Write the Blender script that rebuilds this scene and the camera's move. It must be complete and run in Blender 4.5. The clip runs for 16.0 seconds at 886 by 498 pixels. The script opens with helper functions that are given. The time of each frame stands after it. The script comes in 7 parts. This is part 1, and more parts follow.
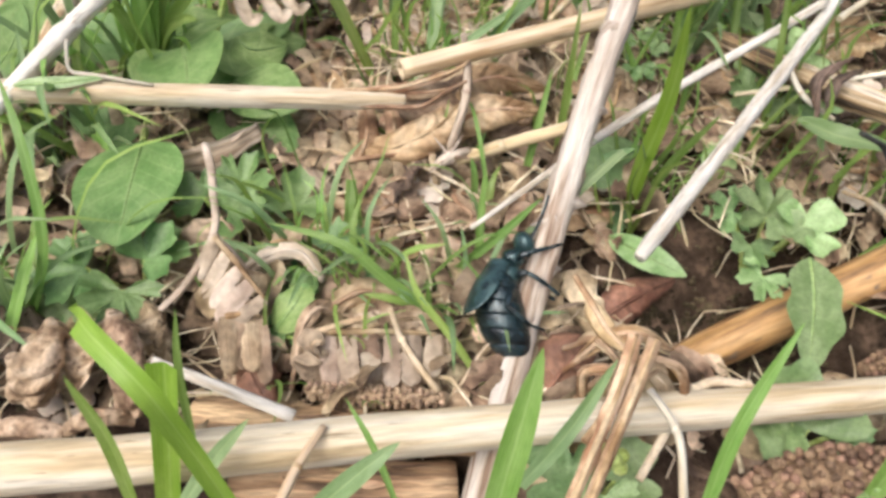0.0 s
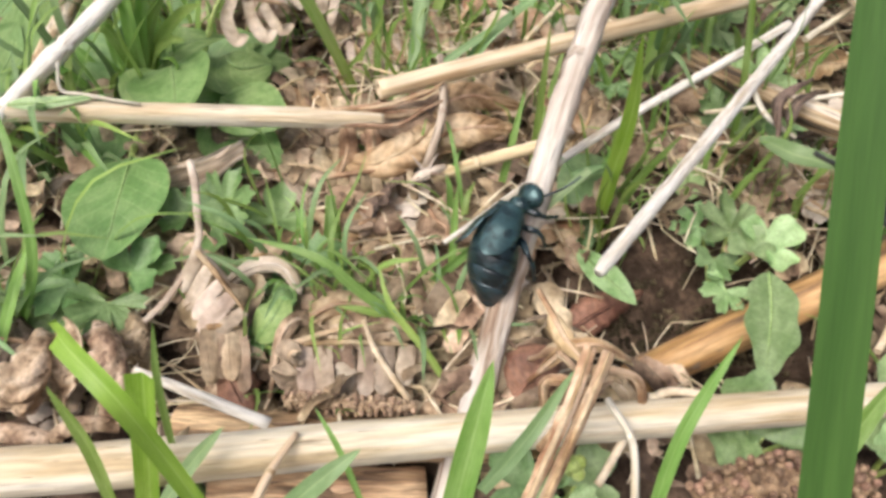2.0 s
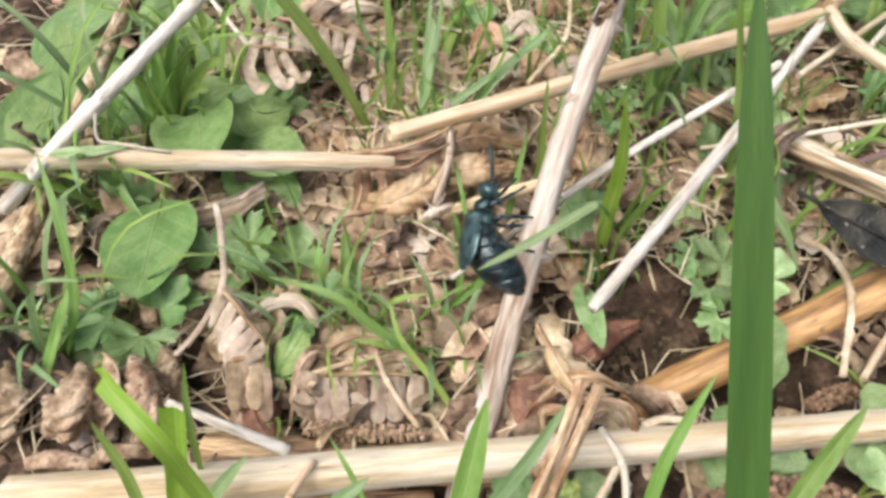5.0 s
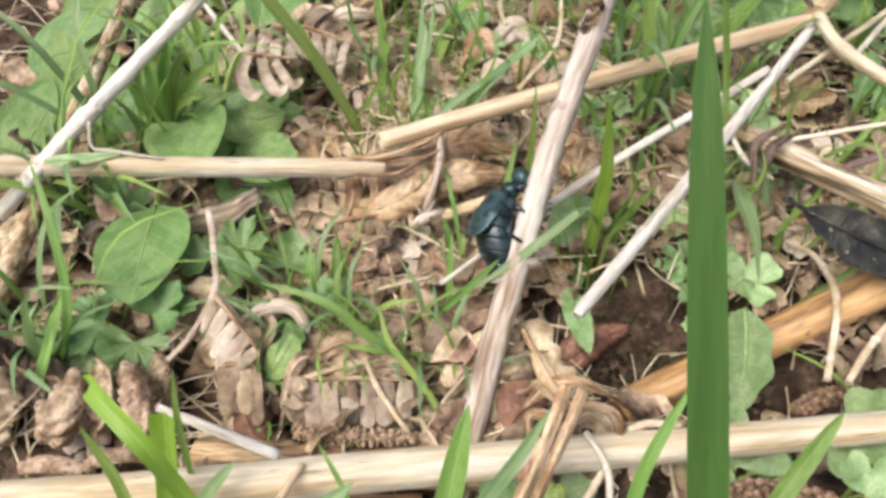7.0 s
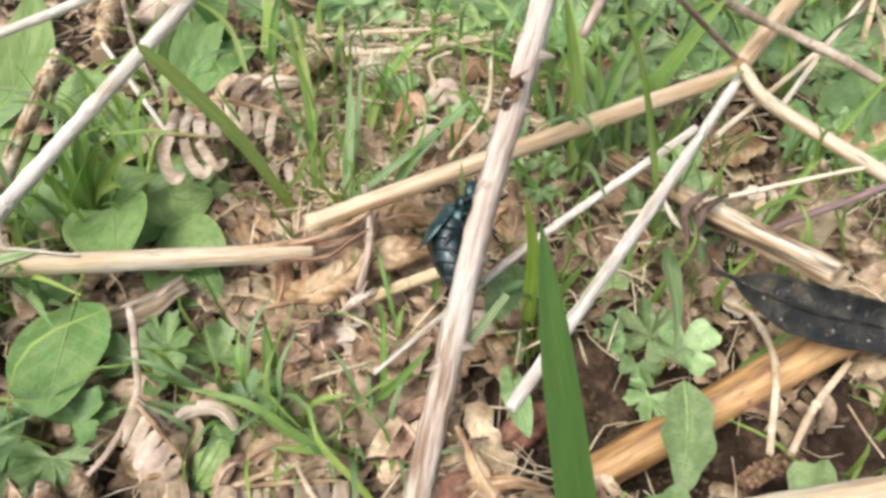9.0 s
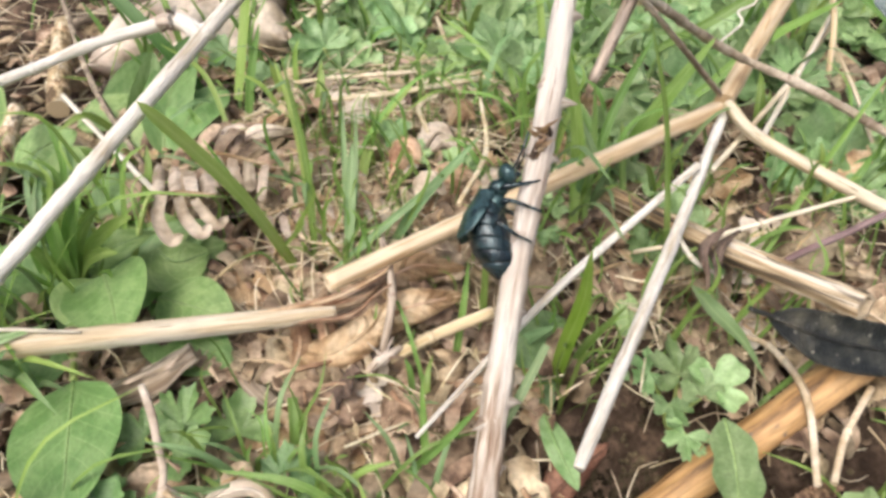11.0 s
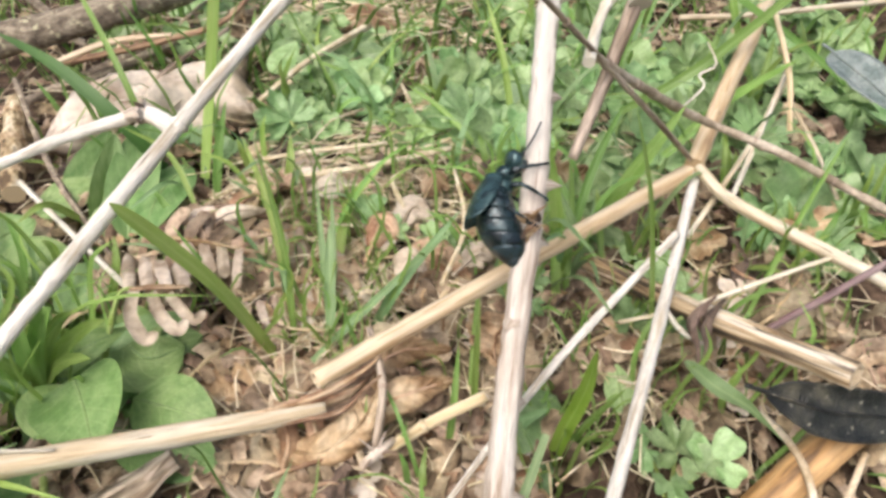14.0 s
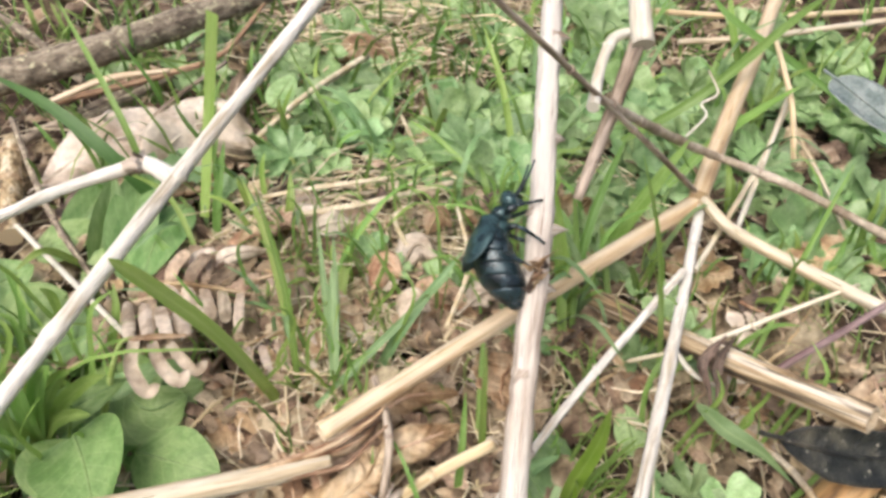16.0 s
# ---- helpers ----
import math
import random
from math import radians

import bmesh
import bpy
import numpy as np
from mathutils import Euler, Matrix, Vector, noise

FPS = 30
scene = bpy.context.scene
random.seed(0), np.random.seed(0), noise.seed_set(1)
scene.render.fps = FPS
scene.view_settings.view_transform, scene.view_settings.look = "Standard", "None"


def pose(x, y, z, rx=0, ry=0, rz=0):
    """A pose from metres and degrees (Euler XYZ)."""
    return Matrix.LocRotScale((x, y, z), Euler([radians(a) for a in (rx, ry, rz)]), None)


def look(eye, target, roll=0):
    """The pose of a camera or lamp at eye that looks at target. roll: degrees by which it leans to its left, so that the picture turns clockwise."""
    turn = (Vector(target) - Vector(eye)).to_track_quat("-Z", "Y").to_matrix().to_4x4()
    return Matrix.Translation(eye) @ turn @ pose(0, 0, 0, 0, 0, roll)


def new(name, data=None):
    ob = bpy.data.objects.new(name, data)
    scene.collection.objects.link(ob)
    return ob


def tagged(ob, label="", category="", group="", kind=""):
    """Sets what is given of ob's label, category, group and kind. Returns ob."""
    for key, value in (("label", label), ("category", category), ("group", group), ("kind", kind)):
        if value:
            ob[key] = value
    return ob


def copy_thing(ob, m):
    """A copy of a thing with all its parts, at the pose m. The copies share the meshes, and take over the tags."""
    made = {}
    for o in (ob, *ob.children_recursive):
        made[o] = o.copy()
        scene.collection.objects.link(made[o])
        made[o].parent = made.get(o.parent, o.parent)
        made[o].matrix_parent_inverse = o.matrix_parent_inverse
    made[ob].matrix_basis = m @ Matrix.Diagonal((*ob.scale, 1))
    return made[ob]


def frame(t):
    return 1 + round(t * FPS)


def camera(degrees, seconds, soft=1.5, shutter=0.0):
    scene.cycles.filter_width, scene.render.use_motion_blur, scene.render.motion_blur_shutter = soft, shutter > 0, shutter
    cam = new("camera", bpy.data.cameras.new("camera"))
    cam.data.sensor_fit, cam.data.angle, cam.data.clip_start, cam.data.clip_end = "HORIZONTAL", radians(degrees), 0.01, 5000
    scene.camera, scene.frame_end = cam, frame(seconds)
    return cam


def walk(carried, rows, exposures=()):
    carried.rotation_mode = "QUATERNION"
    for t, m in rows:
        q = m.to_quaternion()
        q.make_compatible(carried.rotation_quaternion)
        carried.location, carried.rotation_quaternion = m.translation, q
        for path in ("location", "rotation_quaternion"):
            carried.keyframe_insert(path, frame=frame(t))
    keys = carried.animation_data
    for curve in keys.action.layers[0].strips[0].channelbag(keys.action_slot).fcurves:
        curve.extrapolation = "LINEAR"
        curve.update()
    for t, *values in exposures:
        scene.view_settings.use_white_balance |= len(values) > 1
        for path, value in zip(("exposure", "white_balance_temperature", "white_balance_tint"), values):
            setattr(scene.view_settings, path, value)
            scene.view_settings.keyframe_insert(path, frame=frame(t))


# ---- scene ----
cam = camera(63.9, 16.0, soft=3.3)
METRES, EYE, TILT, LEAN, TURN = 0.1, 0.103, -51.0, 0.0, 0.0
ROWS = [
    (0.0, 0.0, 0.0, 0.0, 0.0, 0.0, -0.0),
    (0.5, -0.0004, -0.0085, -0.0086, 0.07, -0.43, -0.1),
    (1.0, 0.0051, -0.0053, 0.0052, -0.0, -0.24, 0.15),
    (1.5, 0.0302, -0.0278, 0.0064, 0.02, 0.15, -0.01),
    (2.0, 0.0488, -0.0519, 0.0153, 0.08, 0.44, -0.09),
    (2.5, 0.0673, -0.091, 0.007, 0.43, 0.82, -0.26),
    (3.0, 0.087, -0.1245, 0.0158, 1.49, 1.19, 0.06),
    (3.5, 0.0924, -0.1324, 0.0331, 1.46, 1.39, -0.05),
    (4.0, 0.0802, -0.1303, 0.0547, 1.55, 1.5, 0.44),
    (6.5, 0.0849, -0.1552, 0.0552, 2.14, 1.47, 0.47),
    (7.0, 0.1052, -0.1564, 0.0663, 2.11, 1.58, 0.65),
    (7.5, 0.1128, -0.1659, 0.075, 1.8, 1.76, 0.82),
    (8.0, 0.1415, -0.1701, 0.0871, 1.27, 2.02, 1.54),
    (8.5, 0.1635, -0.1489, 0.1405, 0.89, 2.49, 2.86),
    (9.0, 0.1866, -0.1194, 0.1857, -0.15, 3.24, 4.05),
    (9.5, 0.1107, -0.1206, 0.2215, -1.4, 3.64, 4.64),
    (12.0, -0.0547, -0.0608, 0.2712, -8.99, 4.69, 9.34),
    (12.5, -0.0832, -0.0616, 0.2623, -9.53, 4.51, 9.55),
    (13.0, -0.0753, -0.0487, 0.2811, -9.88, 5.4, 9.83),
    (13.5, -0.0635, -0.0446, 0.3348, -10.0, 6.27, 10.5),
    (14.0, -0.0638, -0.0536, 0.375, -9.83, 6.96, 10.66),
    (14.5, -0.0672, -0.0554, 0.361, -9.62, 7.07, 10.67),
    (15.0, -0.068, -0.0463, 0.4147, -9.68, 7.65, 11.07),
    (15.5, -0.0566, -0.0399, 0.4397, -9.71, 7.67, 11.62),
    (16.0, -0.0582, -0.0406, 0.4454, -9.75, 7.91, 11.69),
]
walk(cam, [(t, pose(0, 0, EYE, TILT, LEAN, TURN) @ pose(METRES * x, METRES * y, METRES * z, 90 + pitch, roll, yaw)) for t, x, y, z, yaw, pitch, roll in ROWS])

# ---- light: a bright, thinly overcast sky ----
SUN_UP, SUN_ROUND = 63, -128
world = bpy.data.worlds.new("sky")
scene.world = world
world.use_nodes = True
wn = world.node_tree.nodes
sky = wn.new("ShaderNodeTexSky")
sky.sky_type, sky.sun_disc = "NISHITA", False
sky.sun_elevation, sky.sun_rotation = radians(SUN_UP), radians(SUN_ROUND)
sky.air_density, sky.dust_density, sky.ozone_density = 0.5, 7.0, 0.6
world.node_tree.links.new(sky.outputs[0], wn["Background"].inputs[0])
wn["Background"].inputs[1].default_value = 0.125
sun = new("sun", bpy.data.lights.new("sun", "SUN"))
sun.data.energy, sun.data.angle, sun.data.color = 1.0, radians(38), (0.99, 0.985, 0.97)
e, a = radians(SUN_UP), radians(SUN_ROUND)
sun.matrix_world = look((0, 0, 1), Vector((0, 0, 1)) - Vector((math.sin(a) * math.cos(e), math.cos(a) * math.cos(e), math.sin(e))))
scene.view_settings.exposure = 0.81
scene.view_settings.use_white_balance = False


# ---- materials ----
def ramp(nodes, stops):
    r = nodes.new("ShaderNodeValToRGB")
    while len(r.color_ramp.elements) < len(stops):
        r.color_ramp.elements.new(0.5)
    for el, (p, c) in zip(r.color_ramp.elements, stops):
        el.position, el.color = p, (*c, 1)
    return r


def surface(name, stops, scale, stretch=(1, 1, 1), coord="Object", fine=6.0, speck=0.3, bump=0.3, depth=0.0004, rough=0.7, gloss=0.4,
            sheer=0.0, vary=0.3, hue=0.03, island=False, veins="", metal=0.0, vein=(0.22, 0.26, 0.12), marks=None, bleach=None):
    """A worn natural surface: a broad mottle and a fine grain, varied from piece to piece; sheer: light let through."""
    m = bpy.data.materials.new(name)
    m.use_nodes = True
    n, link = m.node_tree.nodes, m.node_tree.links.new
    bsdf, out = n["Principled BSDF"], n["Material Output"]
    co = n.new("ShaderNodeTexCoord")
    rnd = n.new("ShaderNodeNewGeometry" if island else "ShaderNodeObjectInfo").outputs["Random Per Island" if island else "Random"]
    shift = n.new("ShaderNodeVectorMath")
    shift.operation = "MULTIPLY_ADD"
    link(co.outputs[coord], shift.inputs[0])
    shift.inputs[1].default_value = stretch
    comb = n.new("ShaderNodeCombineXYZ")
    far = n.new("ShaderNodeMath")
    far.operation = "MULTIPLY"
    link(rnd, far.inputs[0])
    far.inputs[1].default_value = 7.3
    for i in range(3):
        link(far.outputs[0], comb.inputs[i])
    link(comb.outputs[0], shift.inputs[2])
    broad, grain = n.new("ShaderNodeTexNoise"), n.new("ShaderNodeTexNoise")
    for tex, s, d in ((broad, scale, 5), (grain, scale * fine, 6)):
        tex.inputs["Scale"].default_value, tex.inputs["Detail"].default_value = s, d
        link(shift.outputs[0], tex.inputs["Vector"])
    colour = ramp(n, [(0.5 + (p - 0.5) * 0.6, c) for p, c in stops])
    link(broad.outputs["Fac"], colour.inputs[0])
    dark = ramp(n, [(0.3, (1 - speck,) * 3), (0.62, (1.0 + speck * 0.35,) * 3)])
    link(grain.outputs["Fac"], dark.inputs[0])
    mul = n.new("ShaderNodeMix")
    mul.data_type, mul.blend_type = "RGBA", "MULTIPLY"
    mul.inputs["Factor"].default_value = 1
    link(colour.outputs[0], mul.inputs["A"])
    link(dark.outputs[0], mul.inputs["B"])
    last, height = mul.outputs["Result"], grain.outputs["Fac"]
    if veins:
        sep = n.new("ShaderNodeSeparateXYZ")
        link(co.outputs["UV"], sep.inputs[0])
        mid = n.new("ShaderNodeMath")
        mid.operation = "SUBTRACT"
        link(sep.outputs[0], mid.inputs[0])
        mid.inputs[1].default_value = 0.5
        absl = n.new("ShaderNodeMath")
        absl.operation = "ABSOLUTE"
        link(mid.outputs[0], absl.inputs[0])
        rib = ramp(n, [(0.0, (1, 1, 1)), (0.035 if veins == "net" else 0.06, (0, 0, 0))])
        link(absl.outputs[0], rib.inputs[0])
        line = n.new("ShaderNodeMath")
        line.operation = "SINE"
        if veins == "net":
            along = n.new("ShaderNodeMath")
            along.operation = "MULTIPLY_ADD"
            link(sep.outputs[1], along.inputs[0])
            along.inputs[1].default_value = 44
            bent = n.new("ShaderNodeMath")
            bent.operation = "MULTIPLY"
            link(absl.outputs[0], bent.inputs[0])
            bent.inputs[1].default_value = -26
            link(bent.outputs[0], along.inputs[2])
            link(along.outputs[0], line.inputs[0])
            fine_rib = ramp(n, [(0.9, (0, 0, 0)), (1.0, (0.5, 0.5, 0.5))])
        else:
            along = n.new("ShaderNodeMath")
            along.operation = "MULTIPLY"
            link(sep.outputs[0], along.inputs[0])
            along.inputs[1].default_value = 60
            link(along.outputs[0], line.inputs[0])
            fine_rib = ramp(n, [(0.3, (0, 0, 0)), (1.0, (0.35, 0.35, 0.35))])
        link(line.outputs[0], fine_rib.inputs[0])
        both = n.new("ShaderNodeMath")
        both.operation = "MAXIMUM"
        link(rib.outputs[0], both.inputs[0])
        link(fine_rib.outputs[0], both.inputs[1])
        pale = n.new("ShaderNodeMix")
        pale.data_type, pale.blend_type = "RGBA", "SCREEN"
        fac = n.new("ShaderNodeMath")
        fac.operation = "MULTIPLY"
        link(both.outputs[0], fac.inputs[0])
        fac.inputs[1].default_value = 0.6
        link(fac.outputs[0], pale.inputs["Factor"])
        link(last, pale.inputs["A"])
        pale.inputs["B"].default_value = (*vein, 1)
        last = pale.outputs["Result"]
        add = n.new("ShaderNodeMath")
        add.operation = "MULTIPLY_ADD"
        link(both.outputs[0], add.inputs[0])
        add.inputs[1].default_value = -0.6
        link(grain.outputs["Fac"], add.inputs[2])
        height = add.outputs[0]
    if bleach:  # weathered paler along the stem: from, to (metres), colour
        where = n.new("ShaderNodeSeparateXYZ")
        link(co.outputs["UV"], where.inputs[0])
        span = n.new("ShaderNodeMapRange")
        span.inputs["From Min"].default_value, span.inputs["From Max"].default_value, span.inputs["To Max"].default_value = bleach[0], bleach[1], 0.75
        link(where.outputs[1], span.inputs["Value"])
        worn = n.new("ShaderNodeMix")
        worn.data_type = "RGBA"
        link(span.outputs[0], worn.inputs["Factor"])
        link(last, worn.inputs["A"])
        worn.inputs["B"].default_value = (*bleach[2], 1)
        last = worn.outputs["Result"]
    if marks:  # sparse dark cracks and rot spots: stretch, how rare, colour
        place, spot = n.new("ShaderNodeVectorMath"), n.new("ShaderNodeTexNoise")
        place.operation = "MULTIPLY_ADD"
        link(co.outputs[coord], place.inputs[0])
        place.inputs[1].default_value = marks[0]
        link(comb.outputs[0], place.inputs[2])
        link(place.outputs[0], spot.inputs["Vector"])
        spot.inputs["Scale"].default_value, spot.inputs["Detail"].default_value = 1.0, 4
        edge = ramp(n, [(marks[1], (0, 0, 0)), (marks[1] + 0.07, (0.85, 0.85, 0.85))])
        link(spot.outputs["Fac"], edge.inputs[0])
        crack = n.new("ShaderNodeMix")
        crack.data_type = "RGBA"
        link(edge.outputs[0], crack.inputs["Factor"])
        link(last, crack.inputs["A"])
        crack.inputs["B"].default_value = (*marks[2], 1)
        last = crack.outputs["Result"]
    hsv = n.new("ShaderNodeHueSaturation")
    link(last, hsv.inputs["Color"])
    for socket, lo, hi in (("Value", 1 - vary, 1 + vary), ("Hue", 0.5 - hue, 0.5 + hue)):
        rng = n.new("ShaderNodeMapRange")
        rng.inputs["To Min"].default_value, rng.inputs["To Max"].default_value = lo, hi
        src = rnd
        if socket == "Hue":
            fr = n.new("ShaderNodeMath")
            fr.operation = "FRACT"
            link(far.outputs[0], fr.inputs[0])
            src = fr.outputs[0]
        link(src, rng.inputs["Value"])
        link(rng.outputs[0], hsv.inputs[socket])
    link(hsv.outputs[0], bsdf.inputs["Base Color"])
    bsdf.inputs["Roughness"].default_value, bsdf.inputs["Metallic"].default_value = rough, metal
    bsdf.inputs["Specular IOR Level"].default_value = gloss
    bm_node = n.new("ShaderNodeBump")
    bm_node.inputs["Strength"].default_value, bm_node.inputs["Distance"].default_value = bump, depth
    link(height, bm_node.inputs["Height"])
    link(bm_node.outputs[0], bsdf.inputs["Normal"])
    if sheer:
        tr = n.new("ShaderNodeBsdfTranslucent")
        link(hsv.outputs[0], tr.inputs["Color"])
        link(bm_node.outputs[0], tr.inputs["Normal"])
        mix = n.new("ShaderNodeMixShader")
        mix.inputs[0].default_value = sheer
        link(bsdf.outputs[0], mix.inputs[1])
        link(tr.outputs[0], mix.inputs[2])
        link(mix.outputs[0], out.inputs["Surface"])
    return m


SOIL = surface("soil", [(0.25, (0.022, 0.016, 0.010)), (0.5, (0.062, 0.047, 0.029)), (0.75, (0.15, 0.115, 0.072))], 130, bump=0.9, depth=0.0012, rough=0.92, gloss=0.15, speck=0.45)
STRAW = surface("straw", [(0.2, (0.43, 0.33, 0.195)), (0.38, (0.55, 0.455, 0.305)), (0.60, (0.635, 0.57, 0.435)), (0.8, (0.69, 0.645, 0.54))], 1, (420, 34, 1), "UV", fine=5, speck=0.22, bump=0.6, rough=0.66, vary=0.06, hue=0.006, marks=((1500, 130, 1), 0.655, (0.16, 0.11, 0.065)))
TAN = surface("tan_straw", [(0.2, (0.40, 0.27, 0.145)), (0.42, (0.545, 0.42, 0.255)), (0.7, (0.65, 0.55, 0.39))], 1, (420, 26, 1), "UV", fine=5, speck=0.18, bump=0.5, rough=0.55, vary=0.1, hue=0.01, marks=((800, 100, 1), 0.68, (0.16, 0.10, 0.06)))
BROWN = surface("brown_stem", [(0.25, (0.11, 0.07, 0.04)), (0.45, (0.33, 0.21, 0.115)), (0.7, (0.54, 0.39, 0.23))], 1, (500, 60, 1), "UV", fine=5, speck=0.5, bump=0.8, rough=0.7, vary=0.15, hue=0.012)
WHITE = surface("bleached_stem", [(0.22, (0.48, 0.41, 0.29)), (0.40, (0.60, 0.555, 0.45)), (0.62, (0.655, 0.63, 0.55))], 1, (500, 50, 1), "UV", fine=5, speck=0.2, bump=0.6, depth=0.0005, rough=0.72, vary=0.05, hue=0.004, marks=((1000, 150, 1), 0.67, (0.20, 0.15, 0.105)))
BONE = surface("bone_white_stem", [(0.24, (0.46, 0.40, 0.30)), (0.38, (0.645, 0.61, 0.53)), (0.62, (0.735, 0.715, 0.655))], 1, (560, 60, 1), "UV", fine=6, speck=0.25, bump=0.8, depth=0.0005, rough=0.75, vary=0.03, hue=0.003, marks=((800, 70, 1), 0.66, (0.40, 0.33, 0.245)))
BARK = surface("pale_bark", [(0.26, (0.27, 0.185, 0.13)), (0.38, (0.425, 0.34, 0.27)), (0.54, (0.56, 0.495, 0.42)), (0.8, (0.635, 0.595, 0.54))], 1, (600, 60, 1), "UV", fine=5, speck=0.22, bump=0.9, depth=0.0006, rough=0.75, vary=0.04, hue=0.005, marks=((1100, 95, 1), 0.63, (0.27, 0.185, 0.13)), bleach=(0.07, 0.135, (0.645, 0.62, 0.57)))
SPLIT = surface("split_wood", [(0.32, (0.06, 0.043, 0.03)), (0.42, (0.33, 0.22, 0.12)), (0.55, (0.52, 0.41, 0.275)), (0.70, (0.66, 0.60, 0.50))], 1, (480, 22, 1), "UV", fine=4, speck=0.35, bump=1.0, depth=0.0006, rough=0.7, vary=0.05, hue=0.006, marks=((900, 45, 1), 0.545, (0.075, 0.055, 0.04)))
GREYSTEM = surface("grey_stem", [(0.25, (0.17, 0.12, 0.08)), (0.45, (0.33, 0.26, 0.195)), (0.7, (0.51, 0.43, 0.345))], 1, (420, 50, 1), "UV", fine=4, speck=0.35, bump=0.8, rough=0.75, vary=0.12, hue=0.01, marks=((900, 90, 1), 0.64, (0.07, 0.05, 0.035)))
DARKBARK = surface("dark_bark", [(0.25, (0.12, 0.096, 0.068)), (0.5, (0.235, 0.195, 0.14)), (0.72, (0.355, 0.305, 0.225))], 1, (420, 220, 1), "UV", fine=3, speck=0.4, bump=0.8, rough=0.85, vary=0.15, hue=0.01, marks=((330, 330, 1), 0.60, (0.58, 0.55, 0.36)))
PURPLE = surface("purple_cane", [(0.3, (0.17, 0.10, 0.10)), (0.6, (0.30, 0.22, 0.215))], 1, (300, 60, 1), "UV", bump=0.3, rough=0.55, vary=0.1, hue=0.01)
GRASS = surface("grass", [(0.2, (0.18, 0.325, 0.055)), (0.8, (0.29, 0.45, 0.125))], 2, (1, 2, 1), "UV", speck=0.1, bump=0.3, depth=0.0002, rough=0.42, gloss=0.5, sheer=0.4, vary=0.24, hue=0.02, veins="lines")
GRASSBLUE = surface("blue_grass", [(0.2, (0.155, 0.27, 0.10)), (0.8, (0.25, 0.385, 0.18))], 2, (1, 2, 1), "UV", speck=0.06, bump=0.3, depth=0.0002, rough=0.45, gloss=0.5, sheer=0.32, vary=0.15, hue=0.015, veins="lines")
FRESH = surface("fresh_grass", [(0.2, (0.235, 0.40, 0.035)), (0.8, (0.35, 0.52, 0.085))], 2, (1, 2, 1), "UV", speck=0.08, bump=0.3, depth=0.0002, rough=0.42, gloss=0.5, sheer=0.4, vary=0.08, hue=0.01, veins="lines")
PALEGRASS = surface("pale_grass", [(0.2, (0.30, 0.47, 0.10)), (0.8, (0.41, 0.56, 0.17))], 2, (1, 2, 1), "UV", speck=0.08, bump=0.3, depth=0.0002, rough=0.45, gloss=0.5, sheer=0.5, vary=0.1, hue=0.012, veins="lines")
LEAF = surface("leaf", [(0.3, (0.17, 0.295, 0.088)), (0.7, (0.27, 0.405, 0.15))], 5, (1, 1, 1), "UV", speck=0.15, bump=0.5, depth=0.0003, rough=0.45, gloss=0.5, sheer=0.25, vary=0.18, hue=0.015, veins="net")
HERB = surface("herb_leaf", [(0.3, (0.195, 0.328, 0.122)), (0.7, (0.34, 0.49, 0.235))], 260, speck=0.2, bump=0.5, depth=0.0003, rough=0.4, gloss=0.5, sheer=0.25, vary=0.28, hue=0.018)
DARKHERB = surface("dark_herb_leaf", [(0.3, (0.105, 0.205, 0.062)), (0.7, (0.20, 0.325, 0.125))], 260, speck=0.2, bump=0.5, depth=0.0003, rough=0.42, gloss=0.5, sheer=0.22, vary=0.22, hue=0.015)
UMBER = surface("umber_leaf", [(0.3, (0.06, 0.042, 0.032)), (0.6, (0.17, 0.12, 0.09))], 200, speck=0.4, bump=0.6, rough=0.6, vary=0.25, hue=0.008)
# grass green darkened: the near blade's shaded underside is put into the colour
SHADED = surface("shaded_grass", [(0.2, (0.05, 0.12, 0.024)), (0.8, (0.08, 0.17, 0.038))], 2, (1, 2, 1), "UV", speck=0.1, bump=0.2, depth=0.0002, rough=0.5, gloss=0.4, sheer=0.25, vary=0.05, hue=0.01)
DEAD = surface("dead_leaf", [(0.28, (0.12, 0.08, 0.048)), (0.46, (0.31, 0.225, 0.145)), (0.74, (0.52, 0.42, 0.295))], 110, fine=7, speck=0.32, bump=0.7, depth=0.0005, rough=0.62, gloss=0.32, sheer=0.1, vary=0.36, hue=0.016, veins="net", vein=(0.13, 0.095, 0.055))
TANLEAF = surface("tan_leaf", [(0.28, (0.25, 0.145, 0.075)), (0.48, (0.45, 0.305, 0.18)), (0.72, (0.60, 0.465, 0.315))], 140, fine=6, speck=0.26, bump=0.6, depth=0.0004, rough=0.6, gloss=0.35, sheer=0.14, vary=0.22, hue=0.014)
VEIN = surface("vein", [(0.3, (0.17, 0.28, 0.09)), (0.7, (0.26, 0.38, 0.15))], 300, bump=0.3, rough=0.5, vary=0.1, hue=0.01)
ORANGE = surface("orange_stem", [(0.25, (0.16, 0.092, 0.042)), (0.42, (0.41, 0.235, 0.09)), (0.65, (0.55, 0.35, 0.16))], 1, (330, 45, 1), "UV", fine=5, speck=0.28, bump=0.6, rough=0.5, gloss=0.5, vary=0.06, hue=0.006, marks=((330, 190, 1), 0.64, (0.15, 0.115, 0.09)))
